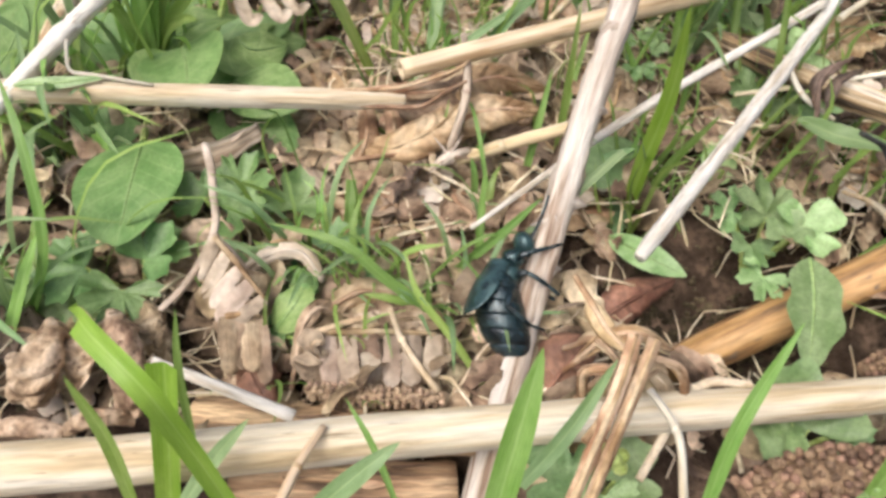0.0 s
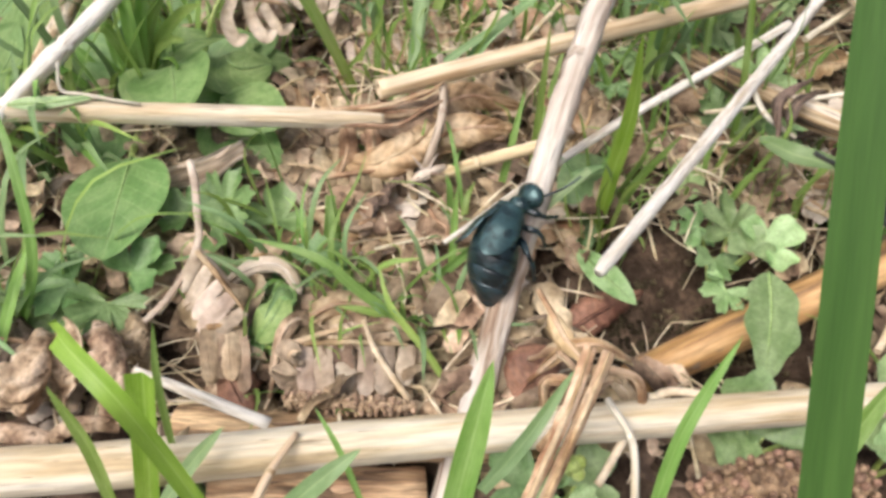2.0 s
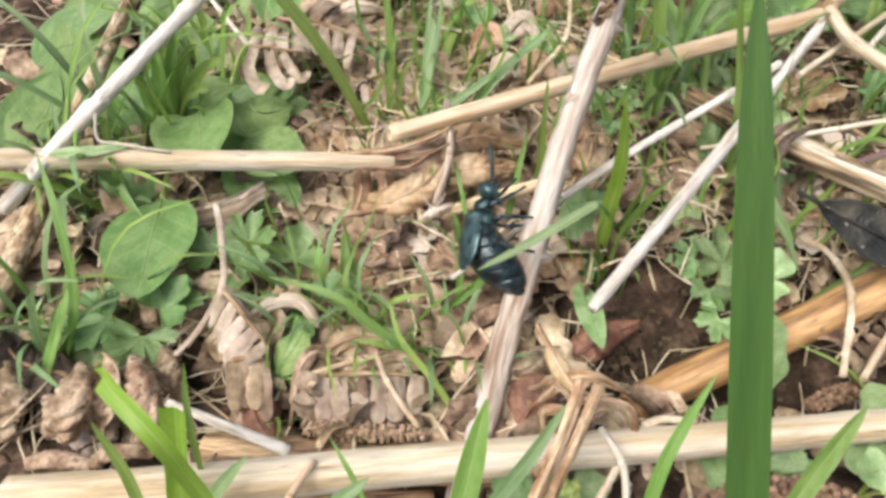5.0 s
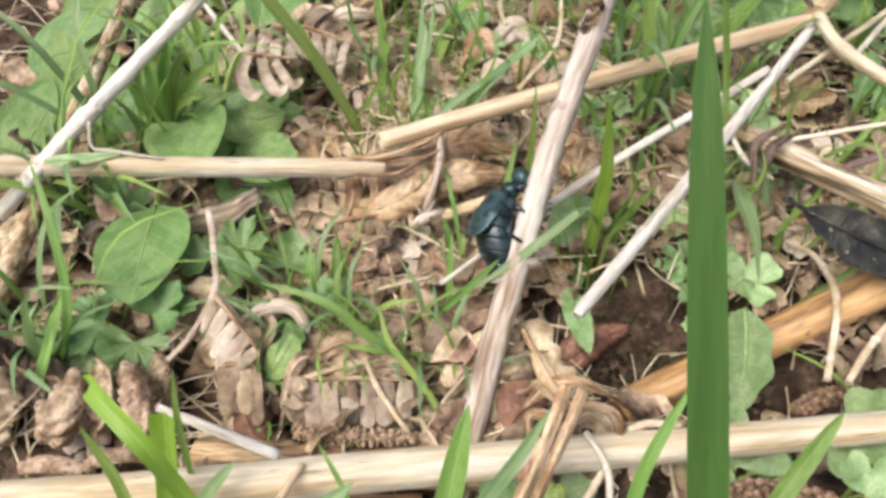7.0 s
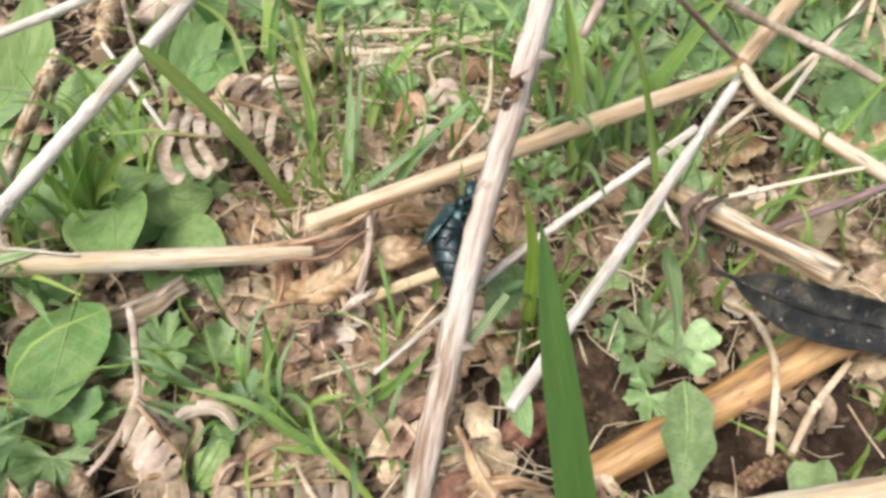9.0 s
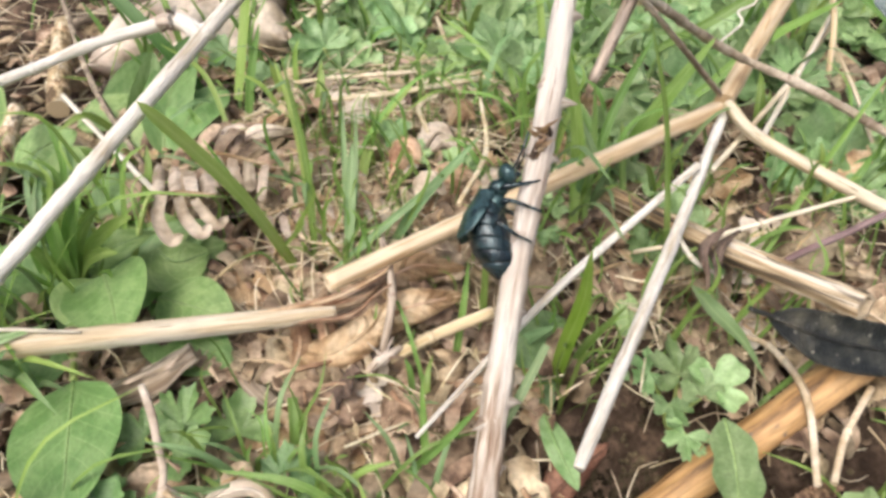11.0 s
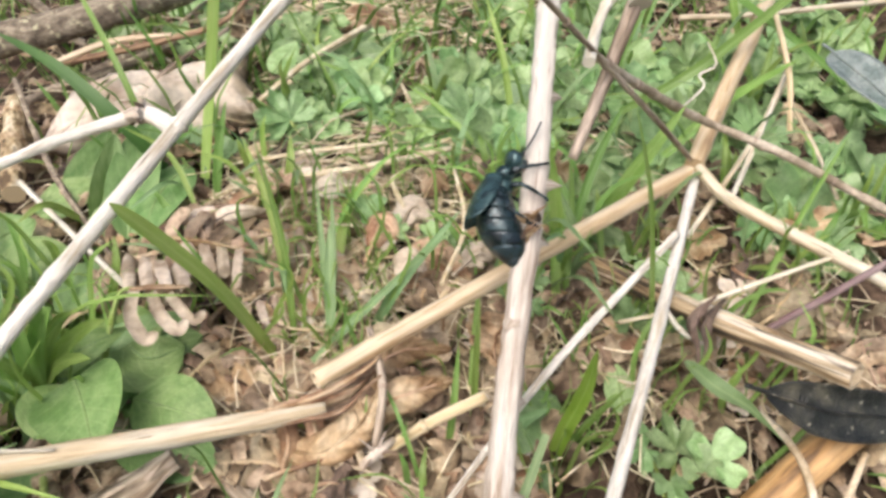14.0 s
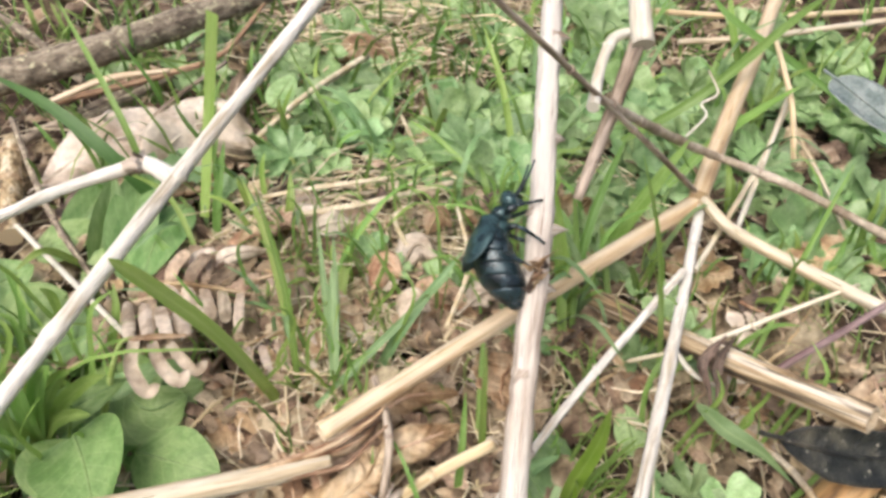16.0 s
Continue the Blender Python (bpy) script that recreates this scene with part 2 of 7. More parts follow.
MOTTLED = surface("mottled_twig", [(0.28, (0.13, 0.085, 0.045)), (0.42, (0.38, 0.275, 0.15)), (0.58, (0.58, 0.475, 0.31)), (0.75, (0.68, 0.61, 0.47))], 1, (330, 140, 1), "UV", fine=4, speck=0.4, bump=0.8, rough=0.75, vary=0.08, hue=0.01, marks=((420, 260, 1), 0.62, (0.06, 0.045, 0.03)))
TURF = surface("turf", [(0.3, (0.12, 0.23, 0.045)), (0.7, (0.24, 0.37, 0.10))], 60, speck=0.2, bump=0.2, rough=0.5, sheer=0.3, vary=0.3, hue=0.02, island=True)
LITTER = surface("litter", [(0.28, (0.085, 0.056, 0.034)), (0.47, (0.29, 0.21, 0.135)), (0.76, (0.55, 0.445, 0.315))], 140, fine=6, speck=0.34, bump=0.6, depth=0.0005, rough=0.7, gloss=0.28, sheer=0.08, vary=0.5, hue=0.018, island=True)
HAY = surface("hay", [(0.3, (0.52, 0.415, 0.25)), (0.7, (0.77, 0.69, 0.52))], 200, speck=0.2, bump=0.3, rough=0.65, vary=0.25, hue=0.015, island=True)
ASHEN = surface("ashen_leaf", [(0.28, (0.24, 0.18, 0.13)), (0.48, (0.41, 0.33, 0.255)), (0.74, (0.58, 0.50, 0.41))], 120, fine=6, speck=0.25, bump=0.6, depth=0.0004, rough=0.65, gloss=0.3, sheer=0.1, vary=0.2, hue=0.01)
PALE = surface("pale_leaf", [(0.25, (0.42, 0.335, 0.245)), (0.5, (0.60, 0.515, 0.415)), (0.75, (0.71, 0.64, 0.545))], 90, speck=0.22, bump=0.6, rough=0.7, sheer=0.1, vary=0.08, hue=0.008)
FRECKLED = surface("freckled_leaf", [(0.28, (0.20, 0.13, 0.08)), (0.48, (0.39, 0.285, 0.185)), (0.74, (0.60, 0.485, 0.36))], 260, fine=5, speck=0.35, bump=0.8, depth=0.0005, rough=0.6, gloss=0.35, sheer=0.12, vary=0.1, hue=0.01, marks=((620, 620, 620), 0.58, (0.11, 0.065, 0.04)))
BUFF = surface("buff_leaf", [(0.28, (0.32, 0.25, 0.18)), (0.48, (0.52, 0.43, 0.335)), (0.74, (0.65, 0.565, 0.465))], 120, fine=6, speck=0.25, bump=0.6, depth=0.0004, rough=0.7, sheer=0.1, vary=0.12, hue=0.008)
RUSSET = surface("russet_leaf", [(0.3, (0.15, 0.07, 0.045)), (0.6, (0.30, 0.16, 0.105))], 150, speck=0.4, bump=0.7, rough=0.6, vary=0.15, hue=0.005)
BLACKLEAF = surface("dark_leaf", [(0.3, (0.012, 0.013, 0.012)), (0.6, (0.038, 0.038, 0.032)), (0.88, (0.12, 0.11, 0.08))], 230, (1, 1, 1), speck=0.4, bump=0.8, depth=0.0006, rough=0.3, gloss=0.7, vary=0.1, hue=0.01, marks=((600, 600, 600), 0.66, (0.45, 0.42, 0.33)))
# dark glossy leaf; the sky's pale sheen is mixed into its base colour
SHEENLEAF = surface("sheen_leaf", [(0.3, (0.13, 0.17, 0.155)), (0.7, (0.26, 0.30, 0.28))], 200, speck=0.3, bump=0.6, depth=0.0004, rough=0.22, gloss=0.9, vary=0.05, hue=0.005)
CATKIN = surface("catkin", [(0.3, (0.155, 0.09, 0.056)), (0.65, (0.345, 0.225, 0.145))], 500, speck=0.4, bump=0.6, rough=0.8, vary=0.35, hue=0.015)
PALECATKIN = surface("pale_catkin", [(0.3, (0.25, 0.165, 0.105)), (0.65, (0.47, 0.345, 0.24))], 500, speck=0.4, bump=0.6, rough=0.8, vary=0.3, hue=0.012)
SHELL = surface("shell", [(0.3, (0.014, 0.034, 0.039)), (0.7, (0.056, 0.115, 0.120))], 420, fine=9, speck=0.3, bump=0.6, depth=0.00016, rough=0.22, gloss=0.9, vary=0.06, hue=0.01, metal=0.55)
BELLY = surface("belly", [(0.3, (0.008, 0.015, 0.019)), (0.7, (0.032, 0.062, 0.072))], 330, fine=9, speck=0.35, bump=0.5, depth=0.00018, rough=0.25, gloss=0.85, vary=0.12, hue=0.012, metal=0.4)
TURFGROUND = surface("turf_ground", [(0.3, (0.075, 0.10, 0.035)), (0.7, (0.15, 0.20, 0.07))], 40, speck=0.4, bump=0.6, depth=0.002, rough=0.9, gloss=0.2, vary=0.0, hue=0.0)
BUD = surface("bud", [(0.3, (0.30, 0.40, 0.09)), (0.7, (0.48, 0.58, 0.22))], 400, bump=0.4, rough=0.5, vary=0.1, hue=0.01)


random.seed(4)


# ---- shapes ----
def mm(p):
    return Vector(p) * 0.001


def smooth_path(points, n):
    """n + 1 points on a smooth curve through the given ones."""
    p = [Vector(q) for q in points]
    p = [p[0] * 2 - p[1], *p, p[-1] * 2 - p[-2]]
    out = []
    for i in range(n + 1):
        s = i / n * (len(p) - 3)
        k = min(int(s), len(p) - 4)
        f = s - k
        a, b, c, d = p[k:k + 4]
        out.append(0.5 * ((2 * b) + (c - a) * f + (2 * a - 5 * b + 4 * c - d) * f * f + (3 * b - a - 3 * c + d) * f ** 3))
    return out


def tube(points, radii, sides=10, rings=40, rough=0.0, ridge=0.0, ridges=5, seed=0, flat=1.0, hollow=False, knots=0.0):
    """A tapered stem along a curve, uneven and ridged, with closed or hollow ends. UV in metres."""
    bm = bmesh.new()
    uv = bm.loops.layers.uv.new("UVMap")
    path = smooth_path(points, rings)
    rows, lengths, run = [], [], 0.0
    side = None
    for i, c in enumerate(path):
        t = (path[min(i + 1, rings)] - path[max(i - 1, 0)]).normalized()
        if side is None:
            side = t.cross(Vector((0, 0, 1))).normalized()
        side = (side - t * side.dot(t)).normalized()
        up = side.cross(t)
        if i:
            run += (c - path[i - 1]).length
        lengths.append(run)
        k = i / rings * (len(radii) - 1)
        j = min(int(k), len(radii) - 2)
        r = radii[j] * (1 - k + j) + radii[j + 1] * (k - j)
        r *= 1 + knots * max(0, noise.noise(Vector((run * 160, seed * 5.1, 2.2))) - 0.15) + 0.5 * rough * noise.noise(Vector((run * 420, seed * 3.3, 0.4)))
        ring = []
        for s in range(sides):
            ang = 2 * math.pi * s / sides - math.pi / 2
            rr = r * (1 + ridge * math.cos(ridges * ang + seed) + rough * noise.noise(Vector((ang * 1.3 + seed * 9, run / max(r, 1e-5) * 0.35, seed))))
            ring.append(bm.verts.new(c + side * math.cos(ang) * rr + up * math.sin(ang) * rr * flat))
        rows.append((ring, r))
    for i in range(rings):
        (a, r), (b, _) = rows[i], rows[i + 1]
        for s in range(sides):
            f = bm.faces.new((a[s], a[(s + 1) % sides], b[(s + 1) % sides], b[s]))
            f.smooth = True
            for loop, (u, v) in zip(f.loops, ((s, i), (s + 1, i), (s + 1, i + 1), (s, i + 1))):
                loop[uv].uv = (u / sides * 6.283 * max(radii), lengths[v])
    for end, flip in ((rows[0][0], True), (rows[-1][0], False)):
        if hollow:
            c = sum((v.co for v in end), Vector()) / sides
            t = (path[1] - path[0]).normalized() * (1 if flip else -1)
            inner = [bm.verts.new(c + (v.co - c) * 0.72) for v in end]
            deep = [bm.verts.new(c + (v.co - c) * 0.6 + t * 0.006) for v in end]
            for s in range(sides):
                q = (s + 1) % sides
                bm.faces.new((end[s], end[q], inner[q], inner[s]) if not flip else (end[q], end[s], inner[s], inner[q]))
                bm.faces.new((inner[s], inner[q], deep[q], deep[s]) if not flip else (inner[q], inner[s], deep[s], deep[q]))
            bm.faces.new(deep if not flip else deep[::-1])
        else:
            bm.faces.new(end[::-1] if flip else end)
    return bm


BLADE = lambda s: min(1.0, 0.75 + s) * (1 - max(0.0, (s - 0.35) / 0.65) ** 2.2) ** 0.8 if s < 1 else 0.0
STUB = lambda s: 0.85 + 0.15 * s
OVAL = lambda s: math.sin(math.pi * min(1, s) ** 0.8) ** 0.7
HEART = lambda s: (math.sin(math.pi * s ** 0.62) ** 0.6) if 0 < s < 1 else 0.0
DISC = lambda s: (math.sin(math.pi * s ** 0.9) ** 0.55 * (1 if s > 0.12 else s / 0.12) ** 0.4) if 0 < s < 1 else 0.0
BLUNT = lambda s: (0.78 + 0.22 * math.sin(math.pi * s)) * (1 if s < 0.78 else math.sqrt(max(0, 1 - ((s - 0.78) / 0.22) ** 2)))
SPEAR = lambda s: math.sin(math.pi * s ** 0.55) ** 1.1 if 0 < s < 1 else 0.0


def ribbon(points, width, outline=BLADE, face=(0, -0.6, 0.8), cols=4, rows=18, fold=0.0, cup=0.0, twist=0.0, ripple=0.0, tooth=0.0, teeth=9, ragged=0.0, seed=0, pleat=0.0, pleats=8, crease=0.0, metric=False):
    """A leaf or blade along a curve: outline gives its half-width from base to tip; fold makes a keel, cup rolls its edges."""
    bm = bmesh.new()
    uv = bm.loops.layers.uv.new("UVMap")
    path = smooth_path(points, rows)
    face = Vector(face).normalized()
    grid = []
    for i, c in enumerate(path):
        s = i / rows
        t = (path[min(i + 1, rows)] - path[max(i - 1, 0)]).normalized()
        across = t.cross(face)
        across = across.normalized() if across.length > 1e-4 else Vector((1, 0, 0))
        if twist:
            across = Matrix.Rotation(twist * s, 3, t) @ across
        up = across.cross(t).normalized()
        half = width / 2 * max(outline(s), 0.015)
        if tooth:
            half *= 1 - tooth * (0.5 + 0.5 * math.cos(2 * math.pi * s * teeth))
        line = []
        for j in range(cols + 1):
            u = 2 * j / cols - 1
            edge = 1 + (ragged * noise.noise(Vector((s * 9, u * 3, seed * 3.1))) if abs(u) == 1 else 0)
            roll = cup * u * u
            x = half * u * edge * (math.cos(roll) if cup else 1)
            z = half * (fold * abs(u) + abs(u) * math.sin(roll)) + ripple * width * noise.noise(Vector((s * 4 + seed, u * 1.3, seed * 1.7))) + pleat * width * math.sin(6.283 * (pleats * s - 1.6 * abs(u))) * min(1, abs(u) * 3) + crease * width * abs(math.sin(math.pi * (pleats * s - 1.2 * abs(u) + 0.3 * math.sin(seed + 9 * s)))) * (0.35 + 0.65 * min(1, abs(u) * 2))
            line.append(bm.verts.new(c + across * x + up * z))
        grid.append(line)
    for i in range(rows):
        for j in range(cols):
            f = bm.faces.new((grid[i][j], grid[i][j + 1], grid[i + 1][j + 1], grid[i + 1][j]))
            f.smooth = True
            for loop, (a, b) in zip(f.loops, ((j, i), (j + 1, i), (j + 1, i + 1), (j, i + 1))):
                loop[uv].uv = (a / cols * width, b * (path[-1] - path[0]).length / rows) if metric else (a / cols, b / rows)
    return bm


def lobed(radius, lobes=5, cut=0.4, teeth=3, cup=0.25, seed=0, spread=2.6, wave=0.12):
    """A lobed leaf in its own space: stalk joint at the origin, tip along y, upper side z."""
    bm = bmesh.new()
    uv = bm.loops.layers.uv.new("UVMap")
    n, rings = lobes * 10, 5
    rows = []
    rim = []
    for k in range(n + 1):
        a = -spread + 2 * spread * k / n
        l = (k / n * lobes) % 1.0
        big = abs(math.sin(math.pi * l)) ** 0.55
        small = 1 - 0.16 * (0.5 + 0.5 * math.cos(2 * math.pi * l * teeth))
        rim.append((a, radius * (1 - cut + cut * big) * small * (0.82 + 0.18 * math.cos(a)) * (1 + 0.1 * noise.noise(Vector((k * 0.2, seed, 1))))))
    centre = bm.verts.new((0, 0, 0))
    for r in range(1, rings + 1):
        f = r / rings
        line = []
        for a, rr in rim:
            d = rr * f
            z = cup * radius * f * f * 0.6 + wave * radius * f * math.cos(a * lobes * 1.2 + seed) * 0.5 + 0.1 * radius * noise.noise(Vector((d * 300 * math.cos(a), d * 300 * math.sin(a), seed)))
            line.append(bm.verts.new((math.sin(a) * d, math.cos(a) * d, z)))
        rows.append(line)
    for k in range(n):
        f = bm.faces.new((centre, rows[0][k + 1], rows[0][k]))
        f.smooth = True
        for loop in f.loops:
            loop[uv].uv = (0.5 + loop.vert.co.x / radius / 2, loop.vert.co.y / radius)
        for r in range(rings - 1):
            f = bm.faces.new((rows[r][k], rows[r][k + 1], rows[r + 1][k + 1], rows[r + 1][k]))
            f.smooth = True
            for loop in f.loops:
                loop[uv].uv = (0.5 + loop.vert.co.x / radius / 2, loop.vert.co.y / radius)
    return bm


def ball(radius, scale=(1, 1, 1), centre=(0, 0, 0), u=16, v=10, m=None):
    bm = bmesh.new()
    bmesh.ops.create_uvsphere(bm, u_segments=u, v_segments=v, radius=radius)
    bmesh.ops.scale(bm, vec=scale, verts=bm.verts)
    if m is not None:
        bmesh.ops.transform(bm, matrix=m, verts=bm.verts)
    bmesh.ops.translate(bm, vec=centre, verts=bm.verts)
    for f in bm.faces:
        f.smooth = True
    return bm


def mesh_of(name, bm, material):
    data = bpy.data.meshes.new(name)
    bm.to_mesh(data)
    bm.free()
    data.materials.append(material)
    return data


def part(name, bm, material, parent, label="", m=None):
    """A mesh under a thing or a part. bm may be a mesh that is shared."""
    data = bm if isinstance(bm, bpy.types.Mesh) else mesh_of(name, bm, material)
    ob = new(name, data)
    ob.parent = parent
    if m is not None:
        ob.matrix_basis = m
    return tagged(ob, label)


def thing(name, bm, material, label, category, origin=(0, 0, 0), group="", kind=""):
    """A top-level mesh built in world metres, with its origin at a point of it."""
    o = Vector(origin)
    bmesh.ops.translate(bm, vec=-o, verts=bm.verts)
    ob = new(name, mesh_of(name, bm, material))
    ob.location = o
    return tagged(ob, label, category, group, kind)


def empty(name, at, label, category, group=""):
    ob = new(name)
    ob.location = at
    ob.empty_display_size = 0.005
    return tagged(ob, label, category, group)


# ---- ground ----
def ground_z(x, y):
    z = -0.006 + 0.004 * noise.noise(Vector((x * 28, y * 28, 3))) + 0.0022 * noise.noise(Vector((x * 90, y * 90, 7))) + 0.001 * noise.noise(Vector((x * 260, y * 260, 5)))
    z -= 0.009 * math.exp(-(((x - 0.050) / 0.020) ** 2 + ((y - 0.072) / 0.014) ** 2))
    z -= 0.009 * math.exp(-(((x - 0.082) / 0.024) ** 2 + ((y - 0.060) / 0.014) ** 2))
    z -= 0.006 * min(1, max(0, (0.045 - y) / 0.01)) * (1 if y > -0.2 else 0)
    z += 0.006 * math.exp(-(((x + 0.00) / 0.06) ** 2 + ((y - 0.200) / 0.05) ** 2))
    return z


def ground():
    near_x, near_y = np.arange(-0.2, 0.3001, 0.0035), np.arange(0.0, 0.5001, 0.0035)
    out = 0.004 * np.cumsum(1.45 ** np.arange(1, 29))
    xs = np.concatenate([-0.2 - out[::-1], near_x, near_x[-1] + out])
    ys = np.concatenate([-out[::-1], near_y, near_y[-1] + out])
    verts = [(x, y, ground_z(x, y)) for y in ys for x in xs]
    w = len(xs)
    faces = [(j * w + i, j * w + i + 1, (j + 1) * w + i + 1, (j + 1) * w + i) for j in range(len(ys) - 1) for i in range(w - 1)]
    data = bpy.data.meshes.new("ground")
    data.from_pydata(verts, [], faces)
    data.materials.append(SOIL)
    data.materials.append(TURFGROUND)
    data.polygons.foreach_set("material_index", [int(math.hypot(verts[f[0]][0] - 0.05, verts[f[0]][1] - 0.2) > 0.5) for f in faces])
    data.polygons.foreach_set("use_smooth", [True] * len(faces))
    tagged(new("ground", data), "brown crumbly soil under leaf litter, turf farther off", "ground", kind="structure")


ground()


# ---- stems and sticks ----
def stick(name, points, radii, material, label, category="stem", fibres=0, nodes=0, **k):
    """A dry stem, with raised nodes and loose fibres that have split from it as parts."""
    pts = [mm(p) for p in points]
    rings = max(12, min(90, int(sum((b - a).length for a, b in zip(pts, pts[1:])) / 0.0022)))
    ob = thing(name, tube(pts, [r * 0.001 for r in radii], rings=rings, **k), material, label, category, pts[0])
    rng = random.Random(int(pts[0].x * 1e6) % 991)
    path, r = smooth_path([p - pts[0] for p in pts], 60), radii[len(radii) // 2] * 0.001
    for _ in range(fibres):
        i, n = rng.randint(2, 44), rng.randint(6, 15)
        t = (path[i + 1] - path[i]).normalized()
        side = t.cross(Vector((0, 0, 1))).normalized()
        a = rng.uniform(0.1, 3.0)
        out = side * math.cos(a) + side.cross(t) * math.sin(a)
        lift = rng.choice((0.02, 0.05, 0.35))
        part("fibre", ribbon([path[i] + out * r * 0.98, path[i + n // 2] + out * r * 1.03, path[min(60, i + n)] + out * r * (1.03 + lift)], r * rng.uniform(0.15, 0.4), SPEAR, out, cols=2, rows=8, fold=-0.2, seed=i, metric=True), material, ob, "loose split fibre")
    for i in range(nodes or (category == "straw" and "flat" not in k)):
        f = int((i + 0.5) / max(1, nodes) * 60) + rng.randint(-4, 4)
        t = (path[f + 1] - path[f - 1]).normalized()
        part("node", tube([path[f] - t * r * 0.5, path[f], path[f] + t * r * 0.5], [r * 1.0, r * 1.16, r * 1.0], sides=10, rings=6, rough=0.1, seed=i), material, ob, "raised joint of the stalk")
    return ob


CANE = [(4, 33, -4), (13, 63, 3), (20.6, 84, 16), (27, 100, 29), (38, 124, 46), (47, 147, 59), (57, 172, 72), (67, 198, 85)]


def thorn(parent, at, way, length=0.0032, girth=1.0):
    a, w = Vector(at), Vector(way).normalized()
    part("thorn", tube([a - w * 0.0012, a, a + w * length * 0.45 + Vector((0, 0, -0.0001)), a + w * length + Vector((0, 0, -0.0006))], [0.0024 * girth, 0.0017 * girth, 0.0008 * girth, 0.00008], sides=9, rings=12), BARK, parent, "pale dry thorn")


def bramble_cane():
    base = mm(CANE[0])
    cane = empty("bramble_cane", base, "pale pinkish-grey dead bramble cane with thorns, leaning up", "cane")
    pts = [mm(p) - base for p in CANE]
    part("cane", tube(pts, [0.0027, 0.0026, 0.0025, 0.0024, 0.0024, 0.0023, 0.0022, 0.0021], sides=20, rings=150, rough=0.15, ridge=0.05, ridges=5, seed=2, knots=0.2), BARK, cane)
    path = smooth_path(pts, 100)
    for f, way, long in ((0.205, (1, 0.1, 0.2), 2.0), (0.25, (-1, -0.3, 0.2), 2.6), (0.275, (1, -0.2, 0.1), 2.8), (0.38, (1, -0.1, 0.0), 1.6), (0.46, (-0.8, -0.5, 0.3), 1.8), (0.535, (1, -0.3, -0.1), 2.2), (0.585, (1, -0.2, 0.1), 3.6), (0.60, (-1, -0.2, 0.2), 1.8), (0.68, (1, -0.2, 0.1), 2.4), (0.80, (0.9, -0.4, 0.2), 2.6), (0.86, (-0.8, -0.4, 0.3), 2.4)):
        c = path[int(f * 100)]
        w = Vector(way).normalized()
        thorn(cane, c + w * 0.0019, w, long * 0.001)
    # a scar of torn bark where a side shoot broke off
    c = path[55]
    part("torn_stub", ball(0.0019, (1.0, 0.8, 1.5), c + Vector((-0.0006, -0.0014, 0.0))), BARK, cane, "swollen scar of a broken shoot")
    for i in range(16):
        a = c + Vector((random.uniform(-0.003, 0.0), random.uniform(-0.0046, -0.0030), random.uniform(-0.0035, 0.004)))
        part("bark_flake", ribbon([a, a + Vector((random.uniform(-0.002, 0.001), -0.0012, random.uniform(0.0005, 0.002))), a + Vector((random.uniform(-0.003, 0.002), -0.001, random.uniform(0.002, 0.004)))], 0.0013, SPEAR, (0, -1, 0.3), rows=6, cols=2, ripple=0.3, seed=i), UMBER if i % 3 == 0 else TANLEAF, cane, "torn brown bark")
    return cane


bramble_cane()
# lying straws
stick("dry_stem", [(-66.8, 38.4, 6.0), (-38.5, 40.2, 7.0), (1.3, 44.1, 7.0), (38.7, 47.4, 7.0), (75.0, 51.1, 6.0), (97.6, 53.6, 5.0)], [3.6, 3.4, 3.1, 2.8, 2.6, 2.5], STRAW, "thick pale yellow dry stem lying across the litter", sides=14, ridge=0.07, ridges=7, rough=0.06, seed=1, fibres=7)
stick("dry_stem", [(-39.5, 49.4, -1.0), (-7.4, 47.5, -1.0), (32.5, 47.5, -2.0)], [4.2, 4.0, 3.2], BROWN, "flat brown dry stem half hidden under a thick straw", sides=12, ridge=0.06, rough=0.1, seed=4, flat=0.6, fibres=7)
stick("dry_stem", [(-31.5, 39.2, -1.0), (-12.0, 39.4, -1.5), (2.0, 40.2, -3.0)], [4.0, 4.2, 3.4], BROWN, "split brown dry stem in the litter beneath a straw", sides=12, ridge=0.06, rough=0.12, seed=5, flat=0.5, fibres=7)
stick("straw", [(-41.7, 51.6, 14.0), (-30.8, 48.0, 12.0), (-21.3, 45.3, 9.0)], [0.7, 0.95, 1.0], BONE, "short broken pale straw splinter", "straw", sides=8, flat=0.3, rough=0.08)
stick("dry_stem", [(-118, 109, 17), (-84, 108.3, 17), (-45, 107.2, 16.7), (-18, 106.8, 16.2), (-7, 107.0, 15.6)], [2.2, 2.2, 2.1, 1.9, 1.2], STRAW, "long split pale yellow straw, its end fraying", sides=12, ridge=0.12, ridges=4, rough=0.08, seed=3, fibres=7)
stick("dry_stem", [(-8, 110.3, 20.5), (45, 133.8, 19.2), (99, 157.7, 17.3)], [1.95, 2.05, 2.3], TAN, "smooth tan dry stem with a clean broken end", sides=12, ridge=0.05, rough=0.05, seed=6, hollow=True, fibres=7)
stick("dry_stem", [(97, 156, 20), (122, 184, 22), (150, 214, 25), (186, 254, 28)], [2.5, 2.6, 2.6, 2.6], TAN, "orange-tan dry stem leaning away from a fork", sides=12, ridge=0.05, rough=0.06, seed=7, fibres=7)
stick("straw", [(4.9, 80, 10), (36, 104, 15), (67, 124, 19.5), (78, 130.5, 22)], [0.4, 0.9, 0.95, 0.95], BONE, "thin bleached white straw with a pointed end", "straw", sides=9, rough=0.05)
